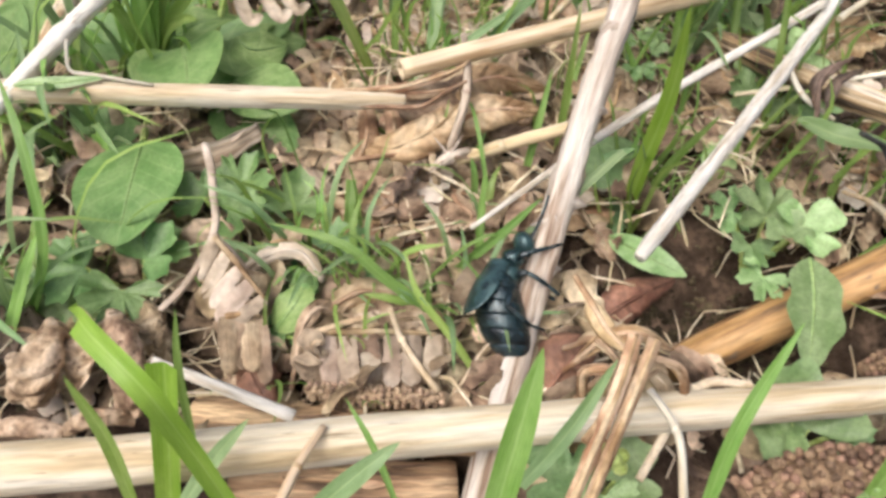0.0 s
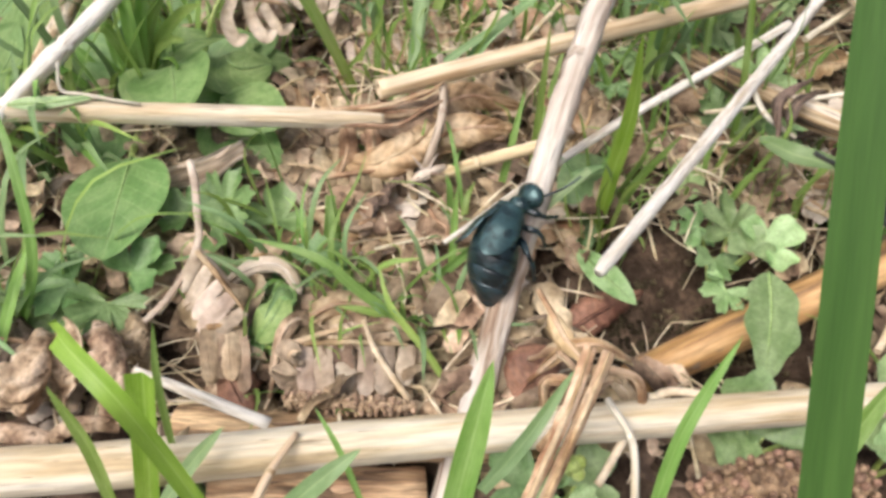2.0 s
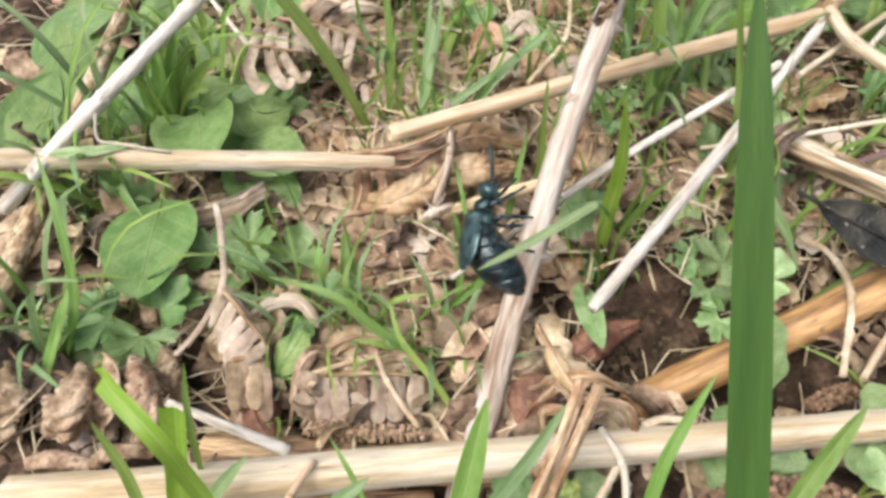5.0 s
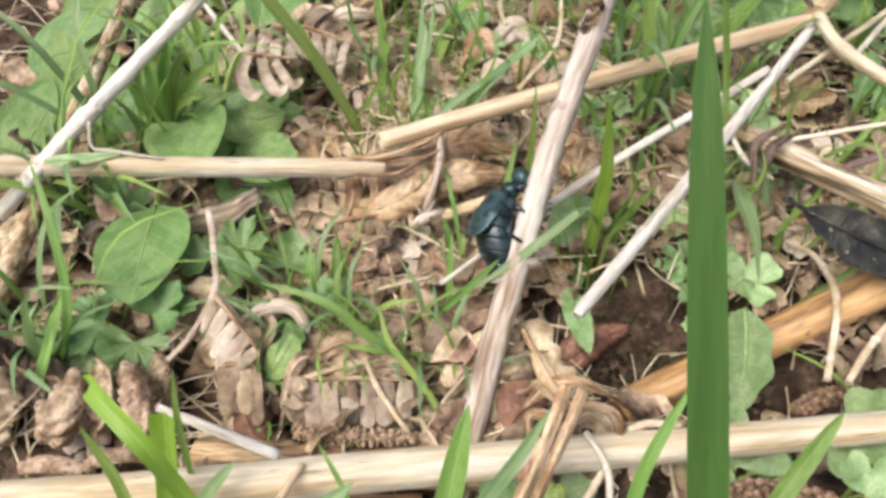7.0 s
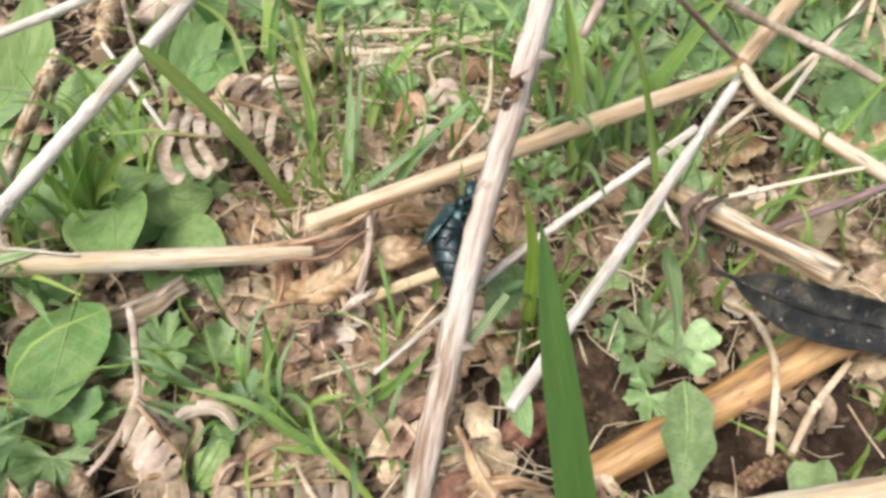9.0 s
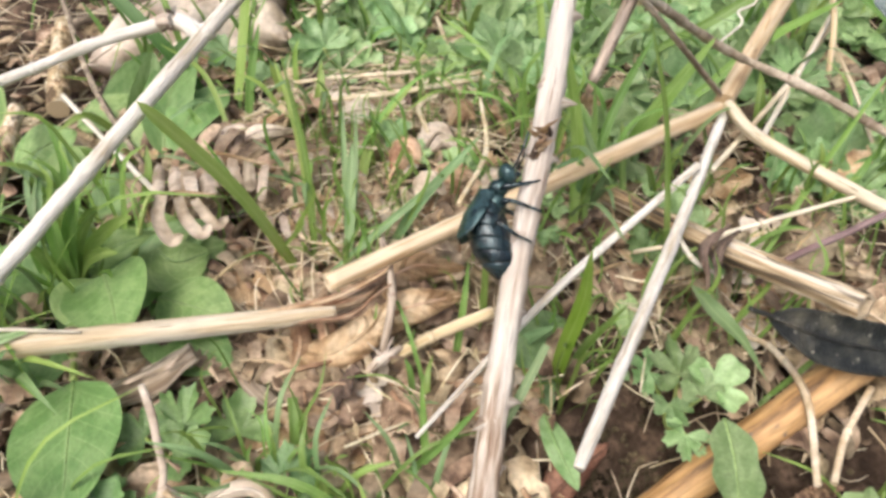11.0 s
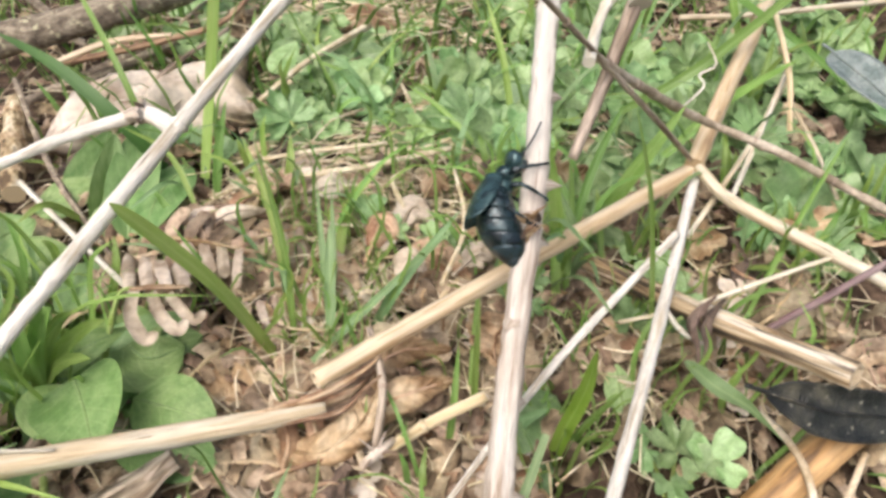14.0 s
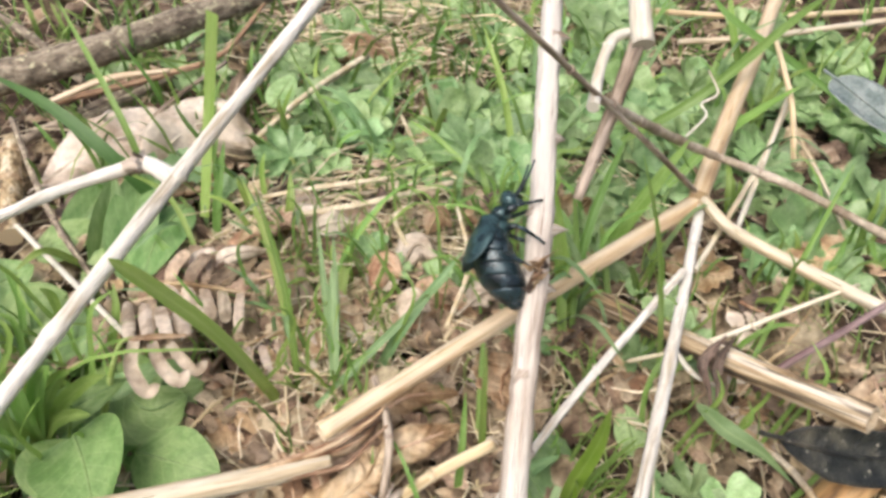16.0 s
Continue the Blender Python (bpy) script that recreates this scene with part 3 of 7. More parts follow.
stick("dry_stem", [(28.6, 63.6, 23.1), (31.5, 67.5, 22.9), (64, 110, 20.3), (98.2, 155.6, 17.7)], [0.3, 1.2, 1.3, 1.3], BONE, "bleached white dry stalk with a broken lower end", sides=12, rough=0.16, knots=0.2, ridge=0.04, seed=8, fibres=7)
stick("dry_stem", [(39.6, 61.5, -9.0), (45.5, 65, -8), (78, 76.5, 2.5), (100, 84, 9)], [3.6, 3.7, 3.9, 4.0], ORANGE, "thick orange-brown dry stem with grey rot spots", sides=14, ridge=0.05, rough=0.08, seed=9, fibres=7)
stick("dry_stem", [(61, 149, 3), (75, 116, 13), (89.5, 84, 24.5)], [2.4, 2.7, 2.7], SPLIT, "split woody dry stem with a hollow broken end", sides=12, ridge=0.14, ridges=5, rough=0.14, seed=10, hollow=True, fibres=7)
stick("dry_stem", [(60.4, 141.0, -2.0), (68.8, 116.2, -3.0), (74.2, 91.7, -3.0)], [1.6, 1.7, 1.5], TAN, "flattened tan dry stalk lying in the litter", sides=8, rough=0.1, flat=0.5, fibres=7)
# twigs on the plant side
stick("twig", [(-92, 100, 10), (-77.4, 111.1, 20.6), (-64.2, 121.1, 29.2), (-30.5, 147.3, 50.9), (8.4, 176.4, 76.1)], [1.7, 1.7, 1.6, 1.5, 1.3], BONE, "long bleached white twig rising over the green leaves", "twig", sides=12, rough=0.16, knots=0.5, ridge=0.04, seed=11, fibres=3, nodes=3)
stick("twig", [(-26.5, 150.4, 53.8), (-31.5, 156.0, 54.2), (-37, 157.1, 53), (-50, 157.3, 50), (-62.5, 157, 46), (-92, 155, 38)], [1.5, 1.9, 1.25, 1.15, 1.05, 1.0], BONE, "bleached side shoot of a forked twig, broken at its knob", "twig", sides=10, rough=0.16, knots=0.5, seed=12, fibres=3, nodes=3)
stick("twig", [(-88.5, 70.5, 2.0), (-86.9, 91.6, 6.0), (-85.6, 117.0, 10.0), (-84.4, 159.9, 15.0), (-84.6, 188.5, 17.0)], [2.5, 2.6, 2.4, 2.2, 2.0], MOTTLED, "mottled brown dead twig under the white one", "twig", sides=10, rough=0.12, ridge=0.05, seed=13, fibres=3, nodes=3)
stick("twig", [(-99.6, 276.8, 16.0), (-56.4, 286.5, 20.0), (-0.9, 321.2, 20.0)], [5.6, 5.4, 5.0], DARKBARK, "thick grey-brown fallen branch with lichen specks", "branch", sides=14, rough=0.16, ridge=0.05, seed=14, fibres=3, nodes=3)
stick("twig", [(-76.4, 270.6, 10.0), (-38.7, 273.1, 14.0), (-18.8, 281.2, 16.0), (1.2, 322.8, 18.0)], [1.3, 1.2, 1.0, 0.8], BROWN, "thin brown dead twig with an upturned end", "twig", sides=8, rough=0.1, seed=15, fibres=3, nodes=3)
stick("twig", [(-69.0, 267.6, 4.0), (-34.8, 289.8, 6.0), (8.4, 321.0, 6.0)], [1.6, 1.5, 1.2], DARKBARK, "dark dead twig in the litter", "twig", sides=8, rough=0.14, seed=16, fibres=3, nodes=3)
stick("twig", [(-87.3, 258.1, 4.0), (-51.3, 287.0, 4.0), (-15.5, 310.3, 4.0)], [1.8, 1.7, 1.4], DARKBARK, "dark dead twig in the litter", "twig", sides=8, rough=0.14, seed=17, fibres=3, nodes=3)
stick("twig", [(-111.0, 350.3, 12.0), (-90.8, 322.8, 10.0), (-70.3, 288.4, 6.0)], [2.0, 1.8, 1.5], DARKBARK, "dark dead twig in the litter", "twig", sides=8, rough=0.14, seed=18, fibres=3, nodes=3)
stick("twig", [(-87.9, 259.3, 12.0), (-70.2, 206.5, 10.0), (-50.5, 165.8, 6.0)], [0.9, 0.9, 0.7], DARKBARK, "thin reddish twig among the leaves", "twig", sides=7, rough=0.1, seed=19, fibres=3, nodes=3)
stick("twig", [(-83.2, 208.5, 3.0), (-87.0, 232.6, 4.0), (-90.5, 259.0, 4.0)], [3.2, 3.2, 3.0], MOTTLED, "mottled brown dead stub", "twig", sides=10, rough=0.15, seed=20, fibres=3, nodes=3)
knob = stick("twig", [(-31.0, 155.6, 54.0), (-33.4, 156.5, 54.2), (-35.4, 156.8, 53.6)], [1.6, 2.0, 1.5], GREYSTEM, "dark broken knob where a twig forks", "twig", sides=11, rough=0.4, seed=64)
for i in range(9):
    q = Vector((-0.002 + 0.0004 * (i % 4), 0.0007, 0)) + Euler((i * 0.7, 0, 0)).to_matrix() @ Vector((0, -0.0017, 0))
    part("bark_flake", ribbon([q, q + Vector((0.0005 * (-1) ** i, -0.0004, 0.0009)), q + Vector((0.0012 * (-1) ** i, -0.0003, 0.0019))], 0.0011, SPEAR, (0, -1, 0.3), rows=6, cols=2, ripple=0.3, seed=i), UMBER if i % 2 else BARK, knob, "torn bark")
# tangle behind the cane
stick("twig", [(22, 116, 99), (50, 133, 70), (75, 146.5, 44), (100.5, 159.3, 17)], [0.5, 0.6, 0.75, 0.8], GREYSTEM, "thin dark dead twig arching down to a fork", "twig", sides=8, rough=0.12, seed=21, fibres=3, nodes=3)
stick("twig", [(53, 139, 66), (70, 148.5, 52), (97, 160.5, 32), (118.9, 149.7, 24.0), (138.7, 133.8, 16.0), (149.2, 119.8, 14.0)], [0.9, 1.05, 1.05, 1.1, 1.1, 1.1], ASHEN, "knotty pale grey-brown dead twig lying over the herbs", "twig", sides=10, rough=0.22, knots=0.6, seed=22, fibres=3, nodes=6)
stick("dry_stem", [(97, 154, 21), (99.5, 142.5, 19.0), (109.2, 126.3, 18.0), (119.1, 111.4, 17.0), (127.4, 98.1, 16.0)], [1.5, 1.6, 1.7, 1.7, 1.6], STRAW, "curved pale yellow dry stalk", sides=9, rough=0.06, seed=23, fibres=7)
stick("bramble_shoot", [(83.7, 104.6, 9.0), (88, 104, 16.5), (100.5, 106, 20), (118, 109, 25)], [0.7, 0.8, 0.8, 0.8], PURPLE, "purple-brown thorny bramble shoot", "shoot", sides=9, rough=0.05, seed=24)
stick("dry_stem", [(64.6, 146.8, 72.0), (59.3, 143.6, 56.0), (51.6, 137.0, 43.0)], [1.6, 1.5, 1.1], GREYSTEM, "grey-brown dead stalk behind the cane", sides=10, rough=0.1, seed=25, fibres=7)
stick("dry_stem", [(64.6, 144.8, 72.0), (66.2, 150.9, 76.0), (71.0, 162.7, 80.0)], [2.2, 2.1, 2.1], WHITE, "bleached upright dead stalk", sides=10, rough=0.08, seed=26, fibres=7)
stick("straw", [(64.3, 149.0, 73.0), (60.1, 148.5, 72.0), (54.8, 142.1, 70.0), (48.4, 130.8, 69.0)], [0.9, 1.1, 1.1, 1.2], WHITE, "bleached hooked side stub", "straw", sides=8, rough=0.08, seed=27)
stick("straw", [(62.2, 120.9, 6.0), (77.0, 116.9, 12.0), (99.3, 117.7, 16.0), (117.6, 119.1, 18.0)], [0.5, 0.6, 0.6, 0.5], STRAW, "fine pale yellow grass stalk", "straw", sides=6, seed=28)
stick("straw", [(65.7, 113.7, 20.0), (68.0, 107.1, 17.0), (74.0, 103.6, 14.0)], [0.6, 0.6, 0.4], WHITE, "curled thread-thin white stalk", "straw", sides=6, seed=29)
stick("straw", [(86.5, 136.7, 14.0), (125.7, 170.0, 14.0), (152.7, 194.8, 16.0)], [0.8, 0.8, 0.7], STRAW, "thin pale straw among the herbs", "straw", sides=6, seed=30)
stick("straw", [(132.9, 165.1, 18.0), (144.8, 186.4, 24.0), (157.8, 217.2, 30.0)], [0.8, 0.9, 0.8], TAN, "thin tan straw among the herbs", "straw", sides=6, seed=31)
stick("straw", [(147.4, 185.9, 16.0), (140.1, 161.9, 15.0), (132.5, 140.8, 14.0)], [0.6, 0.6, 0.5], STRAW, "thin pale straw among the herbs", "straw", sides=6, seed=32)
stick("straw", [(149.0, 256.0, 10.0), (180.4, 248.2, 12.0), (250.3, 247.9, 12.0)], [1.2, 1.2, 1.2], STRAW, "pale straw lying beyond the herbs", "straw", sides=7, seed=33)
stick("straw", [(154.4, 288.7, 8.0), (197.2, 271.4, 8.0), (264.9, 262.0, 8.0)], [1.3, 1.3, 1.2], TAN, "tan straw lying beyond the herbs", "straw", sides=7, seed=34)
stick("straw", [(-8.2, 233.9, 8.0), (9.5, 255.4, 10.0), (30.6, 271.6, 12.0)], [1.1, 1.2, 1.2], STRAW, "pale straw among the small leaves", "straw", sides=7, seed=35)
stick("straw", [(-6.7, 217.1, 5.0), (15.6, 203.6, 5.0), (41.5, 202.0, 5.0)], [1.0, 1.0, 0.9], HAY, "dry grass stalk lying in the litter", "straw", sides=6, seed=36)
stick("straw", [(-9.7, 204.7, 4.0), (15.0, 200.8, 4.0), (39.2, 200.1, 4.0)], [0.8, 0.9, 0.8], HAY, "dry grass stalk lying in the litter", "straw", sides=6, seed=37)
stick("straw", [(-77.2, 201.0, 12.0), (-60.4, 174.4, 12.0), (-44.2, 146.9, 16.0)], [0.8, 0.8, 0.7], WHITE, "thin white straw through the leaves", "straw", sides=6, seed=38)
stick("straw", [(-69.0, 111.6, 26.0), (-70.1, 110.1, 20.6), (-65.6, 109.2, 20.0), (-54.1, 107.0, 19.4)], [0.5, 0.5, 0.6, 0.4], WHITE, "thin bent white straw lying on a thicker one", "straw", sides=6, flat=0.7, seed=39)
stick("straw", [(2.3, 100.7, 6.0), (13.0, 104.5, 7.0), (25.0, 106.0, 10.0)], [1.2, 1.3, 1.3], TAN, "tan dry stalk in the litter", "straw", sides=8, seed=40, rough=0.1)
stick("straw", [(28.7, 46.9, 14.0), (31.3, 40.2, 14.0), (30.0, 30.5, 14.0)], [0.55, 0.6, 0.6], WHITE, "kinked white straw over a stem", "straw", sides=6, seed=41)
stick("straw", [(-8.4, 63.4, 10.0), (-6.2, 59.7, 5.0), (-0.8, 52.8, 2.0)], [0.4, 0.6, 0.6], HAY, "bent pale grass stalk", "straw", sides=6, seed=42)
stick("straw", [(-43.9, 97.3, 13.6), (-41.6, 91.5, 13.6), (-40.0, 85, 12.6), (-38.9, 78.3, 11), (-42.5, 69.8, 8), (-48, 64.8, 5)], [0.65, 0.8, 0.7, 0.65, 0.6, 0.5], PALE, "curved pale grey forked dead stalk", "straw", sides=8, seed=43, rough=0.1, flat=0.6)
stick("straw", [(-38.8, 77.7, 11), (-35.9, 75.6, 9), (-30.3, 70.4, 4)], [0.6, 0.5, 0.4], GREYSTEM, "thin side branch of a forked dead stalk", "straw", sides=7, seed=44, flat=0.7)
stick("straw", [(79.8, 98.2, 0), (82.8, 91.3, 3), (80.2, 76.8, 8), (73.3, 60.1, 7)], [0.5, 0.7, 0.8, 0.7], HAY, "bent pale straw in the shade of a stem", "straw", sides=6, seed=44)
stick("straw", [(78.3, 61.1, 4), (85.7, 69.4, 4), (94.6, 77, 7)], [0.7, 0.8, 0.7], HAY, "bent pale straw in the litter", "straw", sides=6, seed=45)
stick("straw", [(27.8, 38.0, 4.0), (37.4, 50.1, 8.0), (45.5, 50.5, 9.0)], [0.7, 0.8, 0.6], HAY, "pale grass stalk on a thick straw", "straw", sides=6, seed=46)
stick("straw", [(-21.1, 31.2, 12.0), (-19.0, 37.2, 12.0), (-16.5, 42.9, 11.0)], [0.75, 0.7, 0.5], TAN, "grey-brown dead stalk leaning on a straw", "straw", sides=7, seed=47)
stick("straw", [(-62.3, 130.0, 0.0), (-83.7, 100.1, -3.0), (-97.6, 100.1, -3.0)], [1.7, 1.8, 1.7], GREYSTEM, "grey dead stalk under the leaves", "straw", sides=8, seed=48)
stick("straw", [(-34.4, 116.3, 1.0), (-25.8, 102.8, -0.0), (-21.1, 97.8, -3.0)], [2.2, 2.6, 1.8], GREYSTEM, "split grey-brown dead stalk in the litter", "straw", sides=8, seed=49, flat=0.4, rough=0.2)
stick("straw", [(4.0, 119.5, 22.0), (4.6, 109.8, 16.0), (1.2, 101.0, 8.0)], [0.7, 0.9, 1.0], GREYSTEM, "thin grey-brown upright dead stalk", "straw", sides=7, seed=50, rough=0.1)
stick("straw", [(151.1, 194.7, 20.0), (127.8, 170.9, 15.0), (110.1, 153.0, 9.0)], [0.7, 0.85, 0.8], WHITE, "pale straw standing among the herbs", "straw", sides=7, seed=71)
stick("straw", [(147.5, 185.2, 16.0), (142.5, 164.0, 13.0), (137.2, 145.2, 10.0)], [0.5, 0.6, 0.6], STRAW, "thin pale straw among the herbs", "straw", sides=7, seed=72)
stick("straw", [(121.2, 197.2, 32.0), (118.9, 187.4, 30.0), (113.5, 186.5, 28.0), (112.6, 181.7, 27.0), (104.5, 177.5, 24.0)], [0.3, 0.38, 0.42, 0.4, 0.36], WHITE, "kinked thread-thin white straw", "straw", sides=7, seed=73, flat=0.8)
stick("straw", [(-12.4, 223.9, 14.0), (4.7, 241.9, 16.0), (29.5, 264.6, 16.0)], [0.9, 1.0, 1.0], HAY, "pale straw lying among the small leaves", "straw", sides=7, seed=74)
stick("straw", [(-75.9, 263.4, 14.0), (-57.4, 266.4, 18.0), (-37.1, 263.1, 20.0)], [1.2, 1.3, 0.9], TAN, "thin tan twig beneath a fallen branch", "straw", sides=7, seed=75, flat=0.9)
stick("straw", [(-47.7, 238.1, 10.0), (-40.1, 250.2, 14.0), (-19.2, 272.4, 16.0)], [0.9, 0.9, 0.8], GREYSTEM, "thin dead twig over a pale leaf", "straw", sides=7, seed=76, flat=0.9)
stick("straw", [(34.9, 234.8, 8.0), (35.1, 215.6, 8.0), (32.6, 212.9, 7.0)], [0.6, 0.8, 0.8], HAY, "bent pale straw in the litter", "straw", sides=7, seed=77, flat=0.9)
stick("straw", [(1.6, 199.8, 6.0), (23.0, 197.5, 7.0), (43.0, 200.8, 7.0)], [0.7, 0.8, 0.7], HAY, "pale straw lying in dry grass", "straw", sides=7, seed=78)
stick("straw", [(-11.0, 227.7, 5.0), (15.6, 223.3, 6.0), (40.6, 219.0, 7.0)], [0.6, 0.7, 0.6], HAY, "pale straw lying in dry grass", "straw", sides=7, seed=79)
stick("straw", [(-5.0, 186.2, 12.0), (15.4, 185.3, 13.0), (39.8, 188.2, 13.0)], [1.0, 1.2, 1.0], HAY, "broad dry grass stalk lying in the litter", "straw", sides=7, seed=80, flat=0.6)
stick("straw", [(-12.9, 196.6, 12.0), (0.6, 195.7, 13.0), (22.3, 194.8, 13.0)], [0.8, 1.0, 0.8], HAY, "dry grass stalk lying in the litter", "straw", sides=7, seed=81, flat=0.6)
stick("straw", [(36.7, 174.0, 16.0), (33.3, 151.6, 16.0), (22.7, 133.2, 16.0)], [0.5, 0.7, 0.6], HAY, "bent pale straw hanging over the litter", "straw", sides=7, seed=82)
stick("straw", [(26.4, 180.6, 14.0), (20.1, 175.8, 14.0), (21.1, 166.4, 12.0)], [0.6, 0.7, 0.7], HAY, "hooked pale straw in the litter", "straw", sides=7, seed=83)


stick("dry_stem", [(-60.9, 105.8, -3.0), (-49.5, 110.2, -1.0), (-37.6, 114.9, -1.0)], [2.6, 3.0, 2.2], GREYSTEM, "split grey weathered stem in the litter", sides=12, flat=0.45, rough=0.25, ridge=0.1, seed=61, fibres=6)
stick("dry_stem", [(-60.1, 103.7, 0.0), (-45.8, 105.6, 3.0), (-37.0, 109.5, 6.0)], [3.0, 3.6, 2.6], GREYSTEM, "split grey weathered stem in the litter", sides=12, flat=0.45, rough=0.25, ridge=0.1, seed=62, fibres=6)
stub = stick("bramble_stub", [(-2.1, 99.4, 5.0), (1.2, 99.7, 8.0), (5.1, 102.4, 7.0)], [0.8, 1.1, 0.8], PALE, "short pale dead bramble stub with hooked thorns", "shoot", sides=9, rough=0.2, seed=63)
for tip in ((-0.003, 0.002, 0.004), (0.003, 0.003, 0.0045), (-0.004, -0.003, -0.001), (0.004, -0.001, 0.001)):
    thorn(stub, mm((1.2, 99.7, 8.0)) - mm((-2.1, 99.4, 5.0)), tip, 0.0052, 0.36)


# ---- grass ----
TUFTS = []


def blade(points, width, label="", material=GRASS, outline=BLADE, **k):
    """A blade of its own shape; blades that stand within 16 mm of one another share a tuft."""
    pts = [mm(p) for p in points]
    at = Vector((pts[0].x, pts[0].y, ground_z(pts[0].x, pts[0].y)))
    home = next((t for t in TUFTS if (t.location - at).length < 0.016), None)
    if home is None:
        home = empty("grass_tuft", at, "fresh green grass blades growing through the litter", "grass", "grass tufts")
        TUFTS.append(home)
        part("sheath", tube([Vector((0, 0, -0.003)), (pts[0] - at) * 0.5, pts[0] - at + (pts[1] - pts[0]) * 0.12], [0.0009, 0.0008, 0.0005], sides=7, rings=8), VEIN, home, "pale sheath at the base")
    fold = k.pop("fold", 0.25)
    return part("blade", ribbon([p - home.location for p in pts], width * 0.001, outline, rows=20, cols=4, fold=fold, seed=len(bpy.data.objects) * 0.37, **k), material, home, label)


blade([(39, -14, -6), (31, 0, 38), (27.8, 13.7, 65.4), (25.1, 26.4, 88), (24, 32.2, 97.8)], 3.0, "tall grass blade close before the lens, its shade in the colour", SHADED, face=(-0.3, -1, 0.6), fold=0.15)
blade([(-23.4, 27.2, 18.0), (-25.5, 29.4, 34.0), (-27.1, 30.6, 45.0), (-33.4, 35.9, 47.0), (-34.9, 37.9, 46.0)], 2.7, "broad light green grass blade bent over at its tip", outline=STUB, face=(0.3, -1, 0.8), material=FRESH)
blade([(-37.7, 32.3, 2.0), (-35.5, 38.6, 16.0), (-33.6, 43.3, 28.0)], 4.0, "cut-off stub of a broad green grass stem", material=FRESH, outline=STUB, fold=0.5)
blade([(-34.9, 41.3, 8.0), (-33.9, 45.1, 22.0), (-31.4, 47.0, 34.0)], 1.3)
blade([(-39.1, 31.2, 12.0), (-39.4, 35.0, 24.0), (-41.5, 38.1, 34.0)], 2.0)
blade([(-34.1, 31.9, 10.0), (-29.7, 37.1, 14.0), (-25.1, 40.6, 18.0)], 2.2, material=GRASSBLUE)
blade([(-15.5, 26.5, 22.0), (-10.1, 29.1, 27.0), (-4.7, 32.2, 30.0)], 2.6, material=GRASSBLUE)
blade([(-5.8, 31.9, 10.0), (-8.8, 36.9, 18.0), (-12.2, 41.5, 22.0)], 0.9)
blade([(5.1, 25.9, 16.0), (8.0, 32.4, 30.0), (10.3, 38.0, 40.0)], 3.5)
blade([(10.0, 34.1, 12.0), (16.3, 39.2, 18.0), (22.9, 47.2, 22.0)], 2.2, material=GRASSBLUE)
blade([(31.0, 28.5, 16.0), (33.7, 35.3, 28.0), (40.0, 43.1, 37.0)], 2.0)
blade([(47.8, 28.5, 24.0), (53.1, 34.2, 30.0), (59.1, 40.0, 34.0)], 2.8)
blade([(-73.4, 67.5, -4.0), (-64.4, 72.2, 14.0), (-64.7, 81.0, 28.0), (-69.7, 91.2, 34.0)], 2.0)
blade([(-72.8, 59.5, 0.0), (-68.2, 68.3, 10.0), (-65.2, 73.8, 16.0)], 2.2)
blade([(-71.3, 68.7, -4.0), (-71.9, 79.0, 4.0), (-75.8, 91.9, 8.0)], 1.5, material=GRASSBLUE)
blade([(1.5, 65.4, 2.0), (-8.6, 68.3, 10.0), (-16.7, 72.5, 15.0), (-29.2, 77.0, 15.0)], 1.9, face=(0, -0.3, 1))
blade([(1.6, 67.2, 0.0), (-6.0, 67.2, 6.0), (-13.3, 67.5, 8.0)], 1.8, face=(0, -0.3, 1))
blade([(7.0, 55.4, -2.0), (1.5, 61.4, 4.0), (-4.0, 66.1, 10.0), (-6.3, 72.2, 14.0)], 1.3)
blade([(6.2, 75.7, 0.0), (6.6, 82.2, 8.0), (7.3, 88.5, 16.0)], 1.5)
blade([(-0.4, 77.2, -2.0), (9.3, 77.9, 10.0), (16.3, 79.7, 18.0)], 1.6)
blade([(37, 96, -6), (36, 92, 14), (35, 87, 34), (32, 82, 52)], 3.1, "broad fresh green grass blade", fold=0.35, face=(-0.6, -0.7, 0.2), material=FRESH)
blade([(39, 96, -6), (41, 94, 10), (46, 91, 26)], 1.9)
blade([(28.1, 101.2, 0.0), (31.6, 100.7, 6.0), (36.7, 100.1, 10.0)], 2.6, material=GRASSBLUE, face=(0, -0.3, 1))
blade([(23.6, 108.5, -4.0), (24.2, 111.3, 12.0), (24.3, 111.9, 34.0)], 1.6)
blade([(15.9, 101.9, -4.0), (18.7, 107.5, 8.0), (21.3, 114.1, 18.0)], 1.6)
blade([(70, 119, -4), (68, 119, 12), (59, 117, 46), (49, 113.6, 70.8)], 1.7)
blade([(-18.9, 85.4, -4.0), (-17.5, 88.4, 4.0), (-17.1, 93.6, 8.0)], 2.0, outline=STUB)
blade([(-16.6, 86.1, -4.0), (-16.2, 88.8, 2.0), (-16.5, 92.6, 5.0)], 1.7, outline=STUB)
blade([(-15.6, 134.9, -2), (-24, 136, 22), (-32, 136, 38), (-38.5, 135, 50)], 3.9, "broad bright green grass blade with a blunt tip", outline=BLUNT, fold=0.12, material=PALEGRASS, face=(0.75, -0.4, 0.55))
blade([(-30.1, 199.5, 6.0), (-23.1, 211.2, 32.0), (-16.3, 210.3, 60.0)], 3.6, "cut-off upright pale green grass blade", outline=STUB, fold=0.1, material=PALEGRASS, face=(-0.5, -0.8, 0.4))
